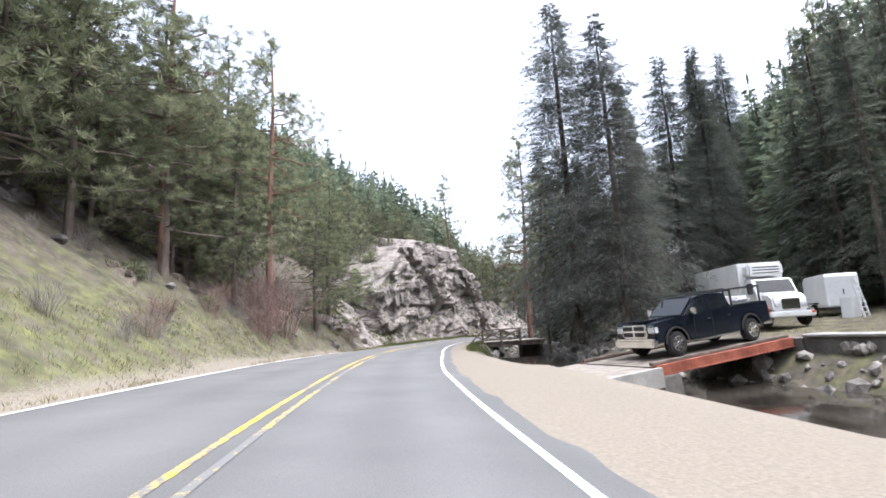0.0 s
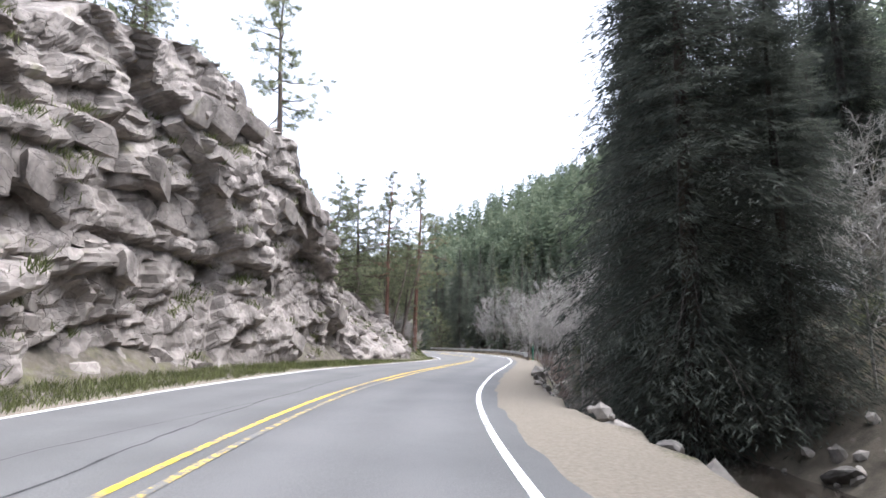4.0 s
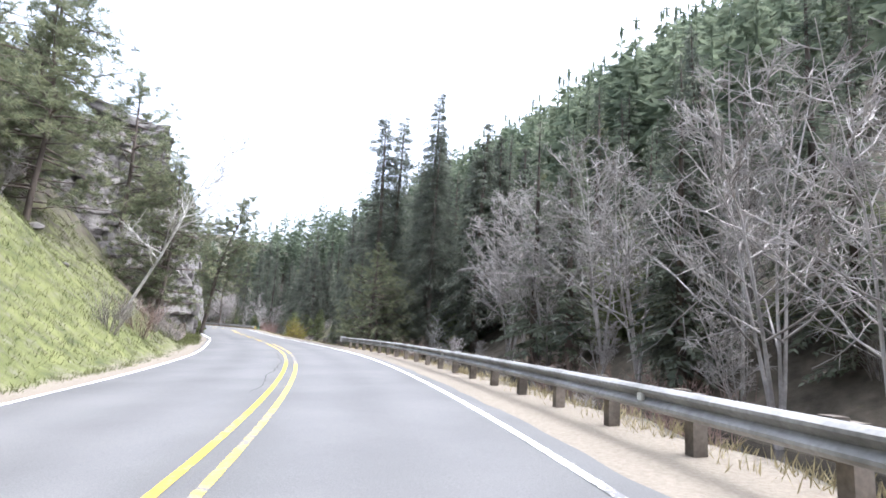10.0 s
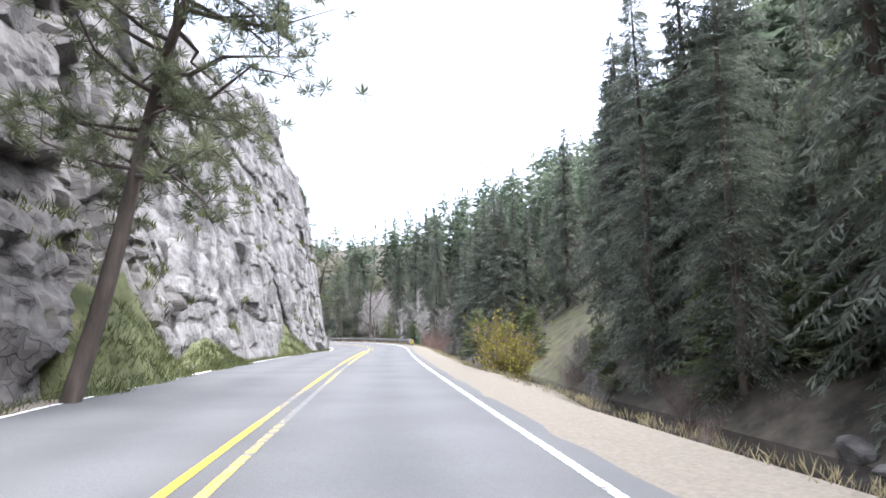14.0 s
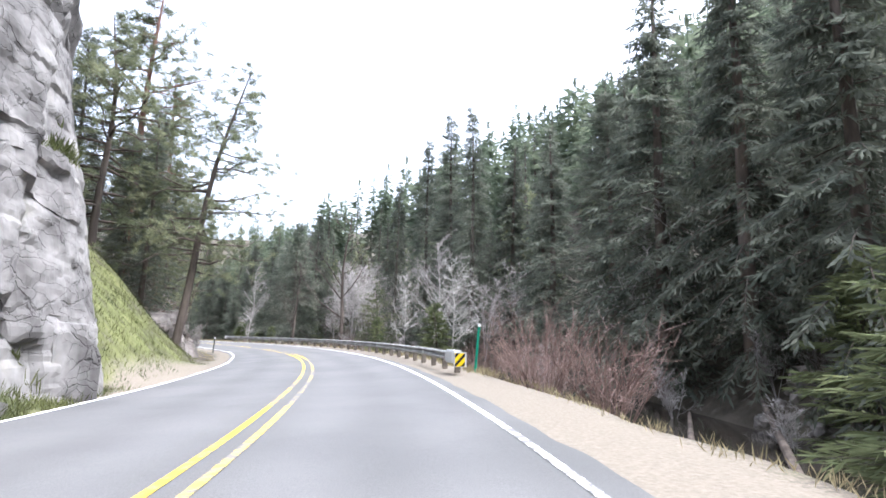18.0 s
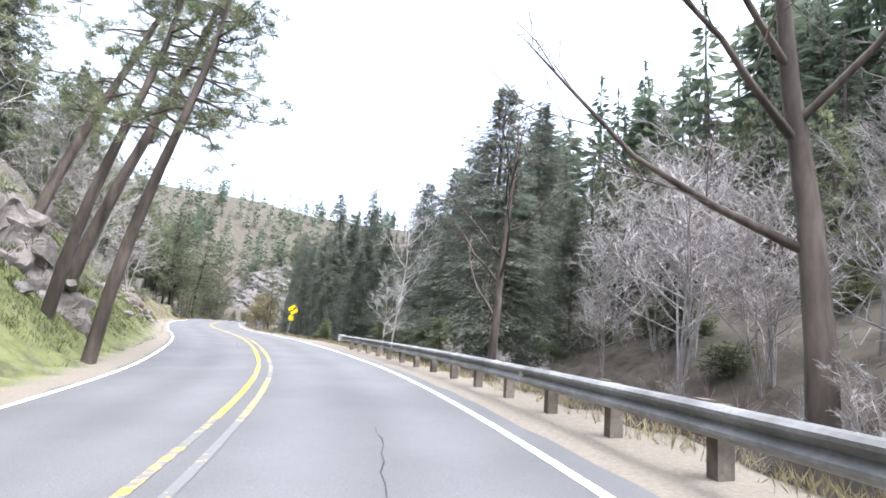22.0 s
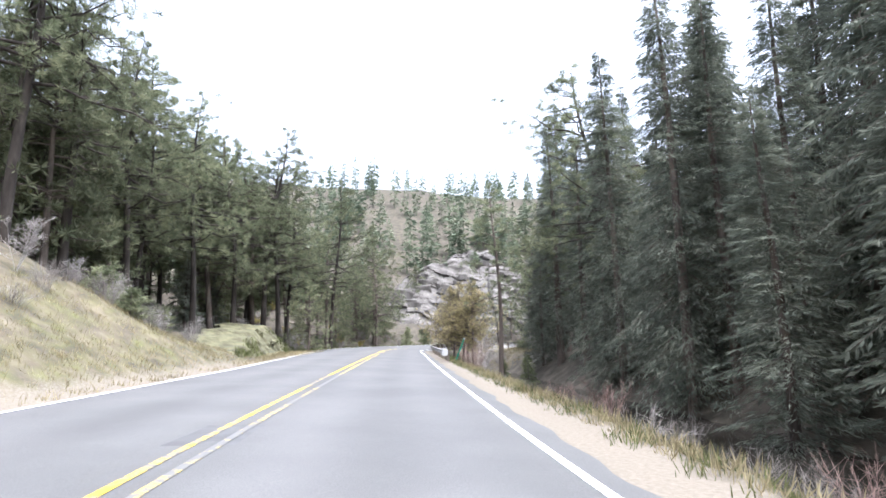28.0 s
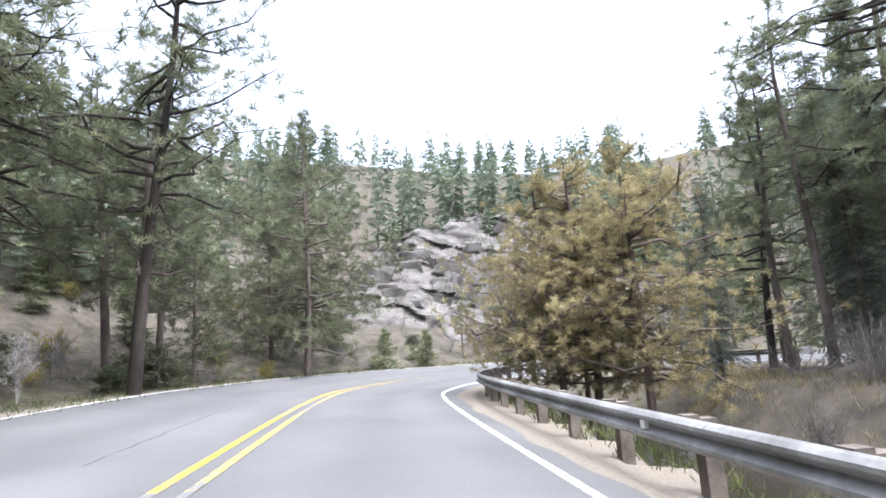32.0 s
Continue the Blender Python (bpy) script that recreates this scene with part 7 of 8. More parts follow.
grass_patch("verge_grass", 108, 168, 5.3, 6.6, 3500, 0.3, M_straw, "dry grass under the guardrail", 86)
grass_patch("verge_grass", 241, 304, 5.3, 6.6, 3500, 0.3, M_straw, "dry grass under the guardrail", 87)
grass_patch("verge_grass", 382, 420, 5.3, 7.4, 3500, 0.32, M_grass, "green grass under the guardrail", 88)
grass_patch("verge_grass", 396, 440, 6.5, 15, 9000, 0.4, M_straw, "dry grass inside the tight bend", 92)
grass_patch("verge_grass", 400, 440, -16, -6, 6500, 0.35, M_grass, "green grass and weeds outside the bend", 89)
grass_patch("verge_grass", 58, 92, 14, 24, 4500, 0.22, M_straw, "dry grass on the yard slope", 91)
grass_patch("verge_grass", 20, 62, 15, 34, 7000, 0.22, M_straw, "dry lawn beyond the creek", 90)

# ---- road wear ----
M_crack = mat("crack filler", (0.03, 0.03, 0.03), (0.055, 0.055, 0.055), 3, 0.9, 0, 20, 0.2)
M_patch = mat("darker asphalt patch", (0.085, 0.085, 0.086), (0.115, 0.115, 0.116), 1.5, 0.85, 0.003, 90, 0.15)
ROADWAY = bpy.data.objects["road"]


def crack(s0, s1, d0, d1, w, seed):
    r = np.random.default_rng(seed)
    n = max(6, int(abs(s1 - s0) / 0.35))
    s = np.linspace(s0, s1, n)
    d = np.linspace(d0, d1, n) + np.cumsum(r.normal(0, 0.05, n)) * 0.6
    wd = w * r.uniform(0.4, 1.2, n)
    a, b = spot(s, d - wd / 2), spot(s, d + wd / 2)
    z = tilt(s, d) - 0.004 * np.abs(d) + 0.004
    i = np.arange(n - 1)
    put("crack", mesh_of("crack", np.vstack([np.c_[a, z], np.c_[b, z]]), np.stack([i, i + n, i + n + 1, i + 1], 1)), M_crack, ROADWAY)


for k, (s0, s1, d0, d1, w) in enumerate(((56, 74, -0.9, -1.4, 0.05), (58, 66, -2.1, -1.2, 0.03), (113, 121, -1.6, -1.5, 0.03), (122, 122.8, -2.6, -1.2, 0.06), (140, 158, -0.6, -0.5, 0.03),
                                         (172, 180, 0.6, 0.9, 0.03), (205, 222, -1.9, -2.2, 0.03), (218, 219, 0.6, 2.6, 0.03), (256, 258, -2.8, -0.9, 0.04), (300, 308, -0.8, -0.6, 0.02), (360, 361, -2.9, -0.6, 0.04), (400, 410, -1.6, -1.9, 0.03), (85, 86, -3.0, 2.8, 0.02), (268, 280, 1.6, 1.9, 0.02))):
    crack(s0, s1, d0, d1, w, 200 + k)
for s0, s1, d0, d1 in ((176.0, 178.5, -1.4, -0.5), (175.0, 176.2, -2.6, -1.9), (216.5, 217.4, 0.9, 2.4), (121.5, 122.3, -2.5, -1.3), (355, 356.5, -0.5, 0.3)):
    me = ribbon("patch", s0, s1, d0, d1, 0.0, 0.4, 0.08)
    put("patch", me, M_patch, ROADWAY, "darker tar patch")

# ---- driveway bridge over the creek ----
def driveway_bridge():
    o = (7.6, 48.2)
    zb = height(50.0, 5.3)
    root = thing("driveway_bridge", pose(o[0], o[1], zb, 0, 0, 10), "low timber driveway bridge with cross-braced rails over the creek", "bridge")
    L, half = 6.4, 2.4
    # x runs away from the road, y along it
    for k in range(22):
        x = 0.1 + k * (L - 0.2) / 22
        part("deck_plank", boxed((x, -half, -0.06), (x + 0.225, half, 0.015), 0.008), M_post, root)
    part("gravel_topping", boxed((0.0, -half + 0.25, -0.10), (L + 0.2, half - 0.25, 0.022), 0.01), M_gravel, root)
    for y in (-half + 0.2, 0, half - 0.2):
        part("girder", boxed((0, y - 0.12, -0.42), (L, y + 0.12, -0.062), 0.01), M_timber, root)
    for x in (0.2, L - 0.55):
        part("abutment", boxed((x, -half - 0.3, -2.2), (x + 0.5, half + 0.3, -0.425), 0.03), M_shade_concrete, root, "stained concrete abutment")
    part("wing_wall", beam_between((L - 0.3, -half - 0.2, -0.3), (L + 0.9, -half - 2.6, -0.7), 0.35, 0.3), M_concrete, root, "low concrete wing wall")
    part("wing_wall", boxed((L - 0.4, -half - 1.2, -2.0), (L - 0.1, -half - 0.3, -0.45), 0.02), M_shade_concrete, root, "low concrete wing wall")
    for y, xs, slant in ((-half, (0.28, 2.0, 3.8), True), (half, (2.5, 4.1, 5.8), False)):
        rail = new("railing")
        rail.parent = root
        mt = M_timber if slant else M_post
        for x in xs:
            part("rail_post", boxed((x - 0.075, y - 0.075, -0.3), (x + 0.075, y + 0.075, 1.08), 0.012), mt, rail)
        part("top_rail", beam_between((xs[0] - (0.0 if slant else 0.2), y, 1.02), (xs[-1] + 0.25, y, 1.06), 0.14, 0.09), mt, rail)
        part("bottom_rail", beam_between((xs[0] - (0.6 if slant else 0.15), y, 0.16), (xs[-1] + 0.2, y, 0.18), 0.12, 0.10), mt, rail)
        if slant:
            part("slanted_rail", beam_between((xs[0] - 1.15, y, 0.0), (xs[0] + 0.02, y, 1.02), 0.12, 0.10), mt, rail)
            part("brace", beam_between((xs[0] - 0.45, y + 0.03, 0.5), (xs[0], y + 0.03, 0.24), 0.08, 0.10), mt, rail)
        for a, b in zip(xs, xs[1:]):
            part("brace", beam_between((a, y + 0.02, 0.24), (b, y + 0.02, 0.97), 0.07, 0.10), mt, rail)
            part("brace", beam_between((a, y - 0.05, 0.97), (b, y - 0.05, 0.24), 0.06, 0.10), mt, rail)
    sign = part("address_plaque", boxed((2.35, half - 0.12, 0.93), (2.62, half - 0.09, 1.05), 0.006), M_rust, root, "small red plaque with pale bars")
    for k in range(4):
        part("plaque_bar", boxed((2.39 + k * 0.055, half - 0.128, 0.965), (2.42 + k * 0.055, half - 0.122, 1.02)), M_white, sign)


M_rust = mat("red-brown painted steel", (0.16, 0.045, 0.03), (0.30, 0.10, 0.06), 1.2, 0.7, 0.004, 12, 0.25)
M_gravel = mat("driveway gravel", (0.165, 0.145, 0.122), (0.235, 0.208, 0.178), 2.5, 0.95, 0.02, 25, 0.2)
driveway_bridge()


# ---- vehicle bridge with the pickup on it ----
M_car_black = mat("blue-black car paint", (0.006, 0.008, 0.012), (0.011, 0.014, 0.021), 1, 0.12, 0, 6, 0.05)
M_chrome = mat("chrome", (0.62, 0.62, 0.62), (0.72, 0.72, 0.72), 2, 0.15, 0, 6, 0.05, metal=1.0)
M_rubber = mat("tyre rubber", (0.015, 0.015, 0.015), (0.03, 0.03, 0.03), 3, 0.85, 0.003, 30, 0.15)
M_glass_dark = mat("tinted glass", (0.008, 0.01, 0.012), (0.014, 0.016, 0.018), 1, 0.04, 0, 4, 0.02)
M_lamp_glass = mat("headlight lens", (0.45, 0.46, 0.47), (0.6, 0.6, 0.6), 2, 0.1, 0, 8, 0.1)
M_plastic = mat("dark plastic", (0.02, 0.02, 0.02), (0.04, 0.04, 0.04), 2, 0.7, 0, 12, 0.1)
M_orange = mat("orange lamp", (0.5, 0.09, 0.01), (0.6, 0.12, 0.02), 2, 0.3, 0, 8, 0.05)
M_van = mat("white vehicle paint", (0.66, 0.66, 0.65), (0.78, 0.78, 0.77), 0.6, 0.35, 0, 5, 0.05)
M_wallboard = mat("brown cabin boards", (0.10, 0.07, 0.05), (0.18, 0.13, 0.10), 0.8, 0.9, 0.01, 6, 0.2, stretch=(1, 1, 6))


def extrude_profile(pts, y0, y1, bevel=0.0):
    """A solid from an outline in x and z, between y0 and y1."""
    bm = bmesh.new()
    vs = [bm.verts.new((x, y0, z)) for x, z in pts]
    f = bm.faces.new(vs)
    r = bmesh.ops.extrude_face_region(bm, geom=[f])
    bmesh.ops.translate(bm, vec=(0, y1 - y0, 0), verts=[v for v in r["geom"] if isinstance(v, bmesh.types.BMVert)])
    bmesh.ops.recalc_face_normals(bm, faces=bm.faces)
    if bevel:
        bmesh.ops.bevel(bm, geom=list(bm.edges), offset=bevel, segments=2, affect="EDGES", clamp_overlap=True)
    return bm


def arch_ring(r0, r1, y0, y1, n=18, sweep=math.pi):
    """A flat band round a wheel, from one side to the other over the top."""
    bm = bmesh.new()
    a = [sweep * k / n for k in range(n + (0 if sweep > 6 else 1))]
    q = [[bm.verts.new((r * math.cos(t), y, r * math.sin(t))) for r, y in ((r0, y0), (r1, y0), (r1, y1), (r0, y1))] for t in a]
    for k in range(n):
        u, v = q[k], q[(k + 1) % len(q)]
        for j in range(4):
            bm.faces.new((u[j], u[(j + 1) % 4], v[(j + 1) % 4], v[j]))
    bmesh.ops.recalc_face_normals(bm, faces=bm.faces)
    return bm


def wheel(parent, x, y, r, w, rim_mat):
    side = 1 if y > 0 else -1
    bm = bmesh.new()
    rod(bm, (0, -w / 2, 0), (0, w / 2, 0), r, r, 28)
    es = [e for e in bm.edges if len(e.link_faces) == 2 and abs(e.calc_face_angle(0)) > 1.0]
    bmesh.ops.bevel(bm, geom=es, offset=0.05, segments=3, affect="EDGES")
    wh = new("wheel")
    wh.parent = parent
    wh.matrix_basis = pose(x, y, r)
    part("tyre", bm, M_rubber, wh)
    bm = bmesh.new()
    rod(bm, (0, side * (w / 2 - 0.02), 0), (0, side * (w / 2 + 0.012), 0), r * 0.62, r * 0.58, 24)
    part("rim", bm, M_plastic, wh)
    part("rim_lip", arch_ring(r * 0.55, r * 0.64, side * (w / 2 - 0.01), side * (w / 2 + 0.022), 28, 2 * math.pi), rim_mat, wh)
    bm = bmesh.new()
    for k in range(8):
        a = k * 2 * math.pi / 8 + 0.3
        box(bm, (0.05, side * (w / 2 + 0.012) - 0.012, -0.033), (r * 0.58, side * (w / 2 + 0.012) + 0.016, 0.033), 0.01, Matrix.Rotation(-a, 4, "Y"))
    rod(bm, (0, side * (w / 2), 0), (0, side * (w / 2 + 0.04), 0), 0.10, 0.08, 14)
    part("spokes", bm, rim_mat, wh, "polished alloy spokes")


def pickup(m):
    root = thing("pickup_truck", m, "dark blue-black crew-cab pickup truck with chrome grille and ladder rack", "pickup truck")
    W = 0.97
    lower = [(2.93, 0.55), (2.98, 1.14), (2.90, 1.25), (2.55, 1.31), (1.35, 1.37), (1.30, 1.38), (-0.95, 1.40), (-2.95, 1.44), (-2.98, 0.70), (-2.46, 0.58), (-2.36, 0.86), (-2.14, 1.03), (-1.85, 1.09), (-1.56, 1.03), (-1.34, 0.86), (-1.24, 0.48), (1.38, 0.48), (1.49, 0.86), (1.71, 1.03), (2.0, 1.09), (2.29, 1.03), (2.51, 0.86), (2.6, 0.55)]
    part("body", extrude_profile(lower, -W, W, 0.03), M_car_black, root)
    cab = [(1.46, 1.34), (0.66, 1.94), (0.32, 2.02), (-0.72, 2.01), (-1.00, 1.93), (-1.12, 1.36)]
    bm = extrude_profile(cab, -0.86, 0.86, 0.04)
    for v in bm.verts:
        v.co.y *= 1 - 0.17 * max(0, (v.co.z - 1.34) / 0.67)
    part("cab", bm, M_car_black, root)

    def window(pts, y):
        sgn = 1 if y > 0 else -1
        bm = bmesh.new()
        vs = [bm.verts.new((x, sgn * (0.868 * (1 - 0.17 * max(0, (z - 1.34) / 0.67)) + 0.012), z)) for x, z in pts]
        f = bm.faces.new(vs)
        r = bmesh.ops.extrude_face_region(bm, geom=[f])
        bmesh.ops.translate(bm, vec=(0, -sgn * 0.02, 0), verts=[v for v in r["geom"] if isinstance(v, bmesh.types.BMVert)])
        part("side_window", bm, M_glass_dark, root)
    for y in (-1, 1):
        window([(1.22, 1.40), (0.62, 1.85), (0.32, 1.92), (0.17, 1.92), (0.17, 1.40)], y)
        window([(0.09, 1.40), (0.09, 1.92), (-0.66, 1.92), (-0.86, 1.84), (-0.94, 1.42)], y)
        part("mirror", boxed((1.02, y * 1.06 - 0.12, 1.36), (1.14, y * 1.06 + 0.12, 1.62), 0.03), M_chrome, root)
        for x in (0.24, -0.82):
            part("door_handle", boxed((x, y * 0.985 - 0.015, 1.12), (x + 0.18, y * 0.985 + 0.015, 1.16), 0.008), M_chrome, root, "chrome door handle")
        part("step_bar", boxed((-1.1, y * 0.99 - 0.06, 0.40), (1.3, y * 0.99 + 0.06, 0.47), 0.02), M_chrome, root, "chrome side step")
        part("headlight", boxed((2.78, y * 0.79 - 0.15, 0.90), (3.0, y * 0.79 + 0.185, 1.18), 0.04), M_lamp_glass, root)
        part("tail_light", boxed((-3.0, y * 0.90 - 0.06, 0.85), (-2.93, y * 0.90 + 0.06, 1.25), 0.01), M_orange, root)
        for x in (2.0, -1.85):
            wheel(root, x, y * 0.85, 0.44, 0.29, M_chrome)
            part("wheel_arch", arch_ring(0.50, 0.565, y * 0.965, y * 1.0), M_plastic, root, m=pose(x, 0, 0.50))
    for x0, x1 in ((1.06, 1.05), (0.13, 0.12)):      # door gaps
        for y in (-1, 1):
            part("door_gap", boxed((x1, y * 0.972 - 0.004, 0.56), (x0 + 0.006, y * 0.972 + 0.004, 1.36)), M_plastic, root)
    part("hood_bulge", boxed((1.5, -0.42, 1.33), (2.86, 0.42, 1.385), 0.05, Matrix.Rotation(radians(1.6), 4, "Y") @ Matrix.Translation((0, 0, 0.05))), M_car_black, root)
    # windscreen, on the slope of the cab
    bm = bmesh.new()
    q = [(1.44, -0.76, 1.385), (1.44, 0.76, 1.385), (0.70, 0.68, 1.935), (0.70, -0.68, 1.935)]
    f = bm.faces.new([bm.verts.new(v) for v in q])
    r = bmesh.ops.extrude_face_region(bm, geom=[f])
    bmesh.ops.translate(bm, vec=(0.02, 0, 0.025), verts=[v for v in r["geom"] if isinstance(v, bmesh.types.BMVert)])
    part("windscreen", bm, M_glass_dark, root)
    grille = part("grille", boxed((2.90, -0.62, 0.76), (3.04, 0.62, 1.24), 0.05), M_chrome, root, "bright chrome grille surround")
    for y0, y1, z0, z1 in ((-0.53, -0.05, 0.82, 0.97), (0.05, 0.53, 0.82, 0.97), (-0.53, -0.05, 1.04, 1.18), (0.05, 0.53, 1.04, 1.18)):
        part("grille_opening", boxed((3.03, y0, z0), (3.05, y1, z1)), M_plastic, grille)
    part("front_bumper", boxed((2.86, -1.0, 0.44), (3.16, 1.0, 0.75), 0.08), M_chrome, root, "chrome front bumper")
    part("rear_bumper", boxed((-3.12, -0.95, 0.52), (-2.95, 0.95, 0.72), 0.04), M_chrome, root)
    part("bed_floor", boxed((-2.9, -0.8, 1.444), (-1.1, 0.8, 1.454)), M_plastic, root)
    for x in (-1.2, -2.8):
        for y in (-0.8, 0.8):
            part("rack_upright", boxed((x - 0.03, y - 0.03, 1.3), (x + 0.03, y + 0.03, 2.02), 0.008), M_plastic, root)
        part("rack_bar", boxed((x - 0.03, -0.85, 2.0), (x + 0.03, 0.85, 2.05), 0.008), M_plastic, root)
    for y in (-0.8, 0.8):
        part("rack_rail", boxed((-2.9, y - 0.025, 2.05), (1.0, y + 0.025, 2.10), 0.008), M_plastic, root)
    part("load_box", boxed((-1.9, -0.5, 1.455), (-1.3, 0.3, 1.78), 0.03), M_steel_end, root, "grey toolbox in the bed")
    part("load_bag", boxed((-2.75, -0.5, 1.455), (-2.0, 0.5, 1.72), 0.11), M_white, root, "pale bundle in the bed")


def truck_bridge():
    F, R = Vector((9.6, 18.9)), Vector((14.0, 20.2))
    a = (R - F).normalized()
    ang = math.degrees(math.atan2(a.y, a.x))
    m = pose(F.x, F.y, -0.13, 0, -4.6, ang)          # x away from the road
    root = thing("vehicle_bridge", m, "plank vehicle bridge with red-brown steel side beams over the creek", "bridge")
    for y in (-1.9, 1.9):
        part("side_beam", boxed((-1.7, y - 0.10, -0.26), (5.0, y + 0.10, 0.03), 0.015), M_rust, root, "rust-red steel beam")
        part("beam_flange", boxed((-1.7, y - 0.16, -0.30), (5.0, y + 0.16, -0.262), 0.006), M_rust, root)
        part("curb_timber", boxed((-1.7, y * 0.93 - 0.09, 0.032), (5.0, y * 0.93 + 0.09, 0.13), 0.02), M_timber, root, "weathered brown kerb timber")
    for k in range(22):
        x = -1.7 + k * 0.305
        part("deck_plank", boxed((x, -1.78, -0.08), (x + 0.285, 1.78, 0.0), 0.008), M_post, root)
    for x in (-0.2, 2.2, 4.4):
        part("cross_beam", boxed((x, -1.8, -0.28), (x + 0.2, 1.8, -0.085), 0.01), M_rust, root)
    part("far_abutment", boxed((5.0, -2.3, -2.4), (5.6, 2.3, -0.01), 0.03), M_shade_concrete, root, "stained concrete abutment")
    part("near_abutment", boxed((-1.75, -2.2, -1.4), (-0.9, 2.2, -0.31), 0.03), M_shade_concrete, root, "grey concrete abutment")
    part("approach_slab", boxed((-3.9, -2.1, -0.6), (-1.74, 2.1, -0.03), 0.02), M_gravel, root, "gravelled approach ramp")
    part("edge_kerb", boxed((-3.9, -2.32, -0.6), (-1.74, -2.105, 0.02), 0.02), M_concrete, root, "pale concrete kerb")
    pickup(m @ pose(2.45, 0, 0.005, 0, 0, 180))
    # the wall that holds the yard up beside the bridge
    wall = thing("retaining_wall", m @ pose(5.3, -2.3, 0), "low concrete and stone retaining wall along the creek", "retaining wall")
    part("wall_body", boxed((-0.25, -3.4, -2.4), (0.2, -0.02, 0.02), 0.04), M_shade_concrete, wall)
    part("coping", boxed((-0.32, -3.5, 0.022), (0.3, -0.02, 0.12), 0.03), M_concrete, wall, "pale concrete coping")
    r = np.random.default_rng(5)
    for k in range(64):
        row_, i = divmod(k, 16)
        b = put("stone", BOULDERS[k % 8], None, wall)
        b.matrix_basis = Matrix.LocRotScale((r.uniform(-0.35, 0.1) + 0.12 * row_, -3.7 - i * 0.62 - 0.3 * (row_ % 2) + r.uniform(-0.1, 0.1), -1.75 + 0.52 * row_ + r.uniform(-0.1, 0.1)), Euler(tuple(r.uniform(-0.5, 0.5, 3))), Vector((1, 1, 1)) * r.uniform(0.36, 0.55))
        b.material_slots[0].link = "OBJECT"
        b.material_slots[0].material = M_rock


truck_bridge()


def yard_z(x, y):
    return float(land(np.array([[x, y]]))[0][0])


TRUCK_XY = (20.9, 28.0)


def box_truck():
    x, y = TRUCK_XY
    root = thing("box_truck", pose(x, y, yard_z(x, y) + 0.1, 0, 0, -100), "white conventional-cab box truck with roof cooling unit", "truck")
    part("cargo_box", boxed((-5.2, -1.2, 1.05), (0.7, 1.2, 3.5), 0.03), M_van, root, "white ribbed cargo box")
    for k in range(12):
        part("box_rib", boxed((-5.1 + k * 0.5, -1.215, 1.1), (-5.04 + k * 0.5, -1.195, 3.45)), M_van, root)
    part("chassis_rail", boxed((-5.1, -0.9, 0.75), (0.8, 0.9, 1.048), 0.01), M_plastic, root, "dark chassis under the box")
    part("cooling_unit", boxed((0.72, -0.95, 2.72), (1.35, 0.95, 3.42), 0.12), M_white, root, "white refrigeration unit")
    for z in (2.85, 3.0, 3.15):
        part("vent_slot", boxed((1.345, -0.7, z), (1.358, 0.7, z + 0.06)), M_plastic, root)
    cab = [(0.85, 0.8), (0.85, 2.35), (1.15, 2.55), (1.75, 2.5), (2.15, 1.75), (2.2, 0.8)]
    part("cab", extrude_profile(cab, -1.05, 1.05, 0.05), M_van, root)
    hood = [(2.15, 0.75), (2.15, 1.75), (2.9, 1.64), (3.15, 1.42), (3.2, 0.75)]
    part("hood", extrude_profile(hood, -0.85, 0.85, 0.08), M_van, root)
    bm = bmesh.new()
    f = bm.faces.new([bm.verts.new(v) for v in ((2.16, -0.92, 1.80), (2.16, 0.92, 1.80), (1.80, 0.88, 2.42), (1.80, -0.88, 2.42))])
    r = bmesh.ops.extrude_face_region(bm, geom=[f])
    bmesh.ops.translate(bm, vec=(0.02, 0, 0.012), verts=[v for v in r["geom"] if isinstance(v, bmesh.types.BMVert)])
    part("windscreen", bm, M_glass_dark, root)
    for y in (-1.06, 1.06):
        part("side_window", boxed((1.2, y - 0.012, 1.75), (1.85, y + 0.012, 2.3), 0.01), M_glass_dark, root)
        part("headlight", boxed((3.12, y * 0.6 - 0.15, 0.95), (3.26, y * 0.6 + 0.15, 1.15), 0.03), M_lamp_glass, root)
        for x in (2.55, -3.4):
            wheel(root, x, y * 0.88, 0.48, 0.3, M_van)
        part("mirror", boxed((1.95, y * 1.22 - 0.1, 1.7), (2.05, y * 1.22 + 0.1, 2.2), 0.02), M_plastic, root)
    part("grille", boxed((3.16, -0.45, 0.85), (3.24, 0.45, 1.38), 0.03), M_chrome, root, "chrome slatted grille")
    part("bumper", boxed((3.1, -1.1, 0.45), (3.38, 1.1, 0.75), 0.05), M_white, root)
    part("marker_lamp", boxed((3.3, 0.85, 0.6), (3.4, 1.05, 0.72), 0.02), M_orange, root)


box_truck()


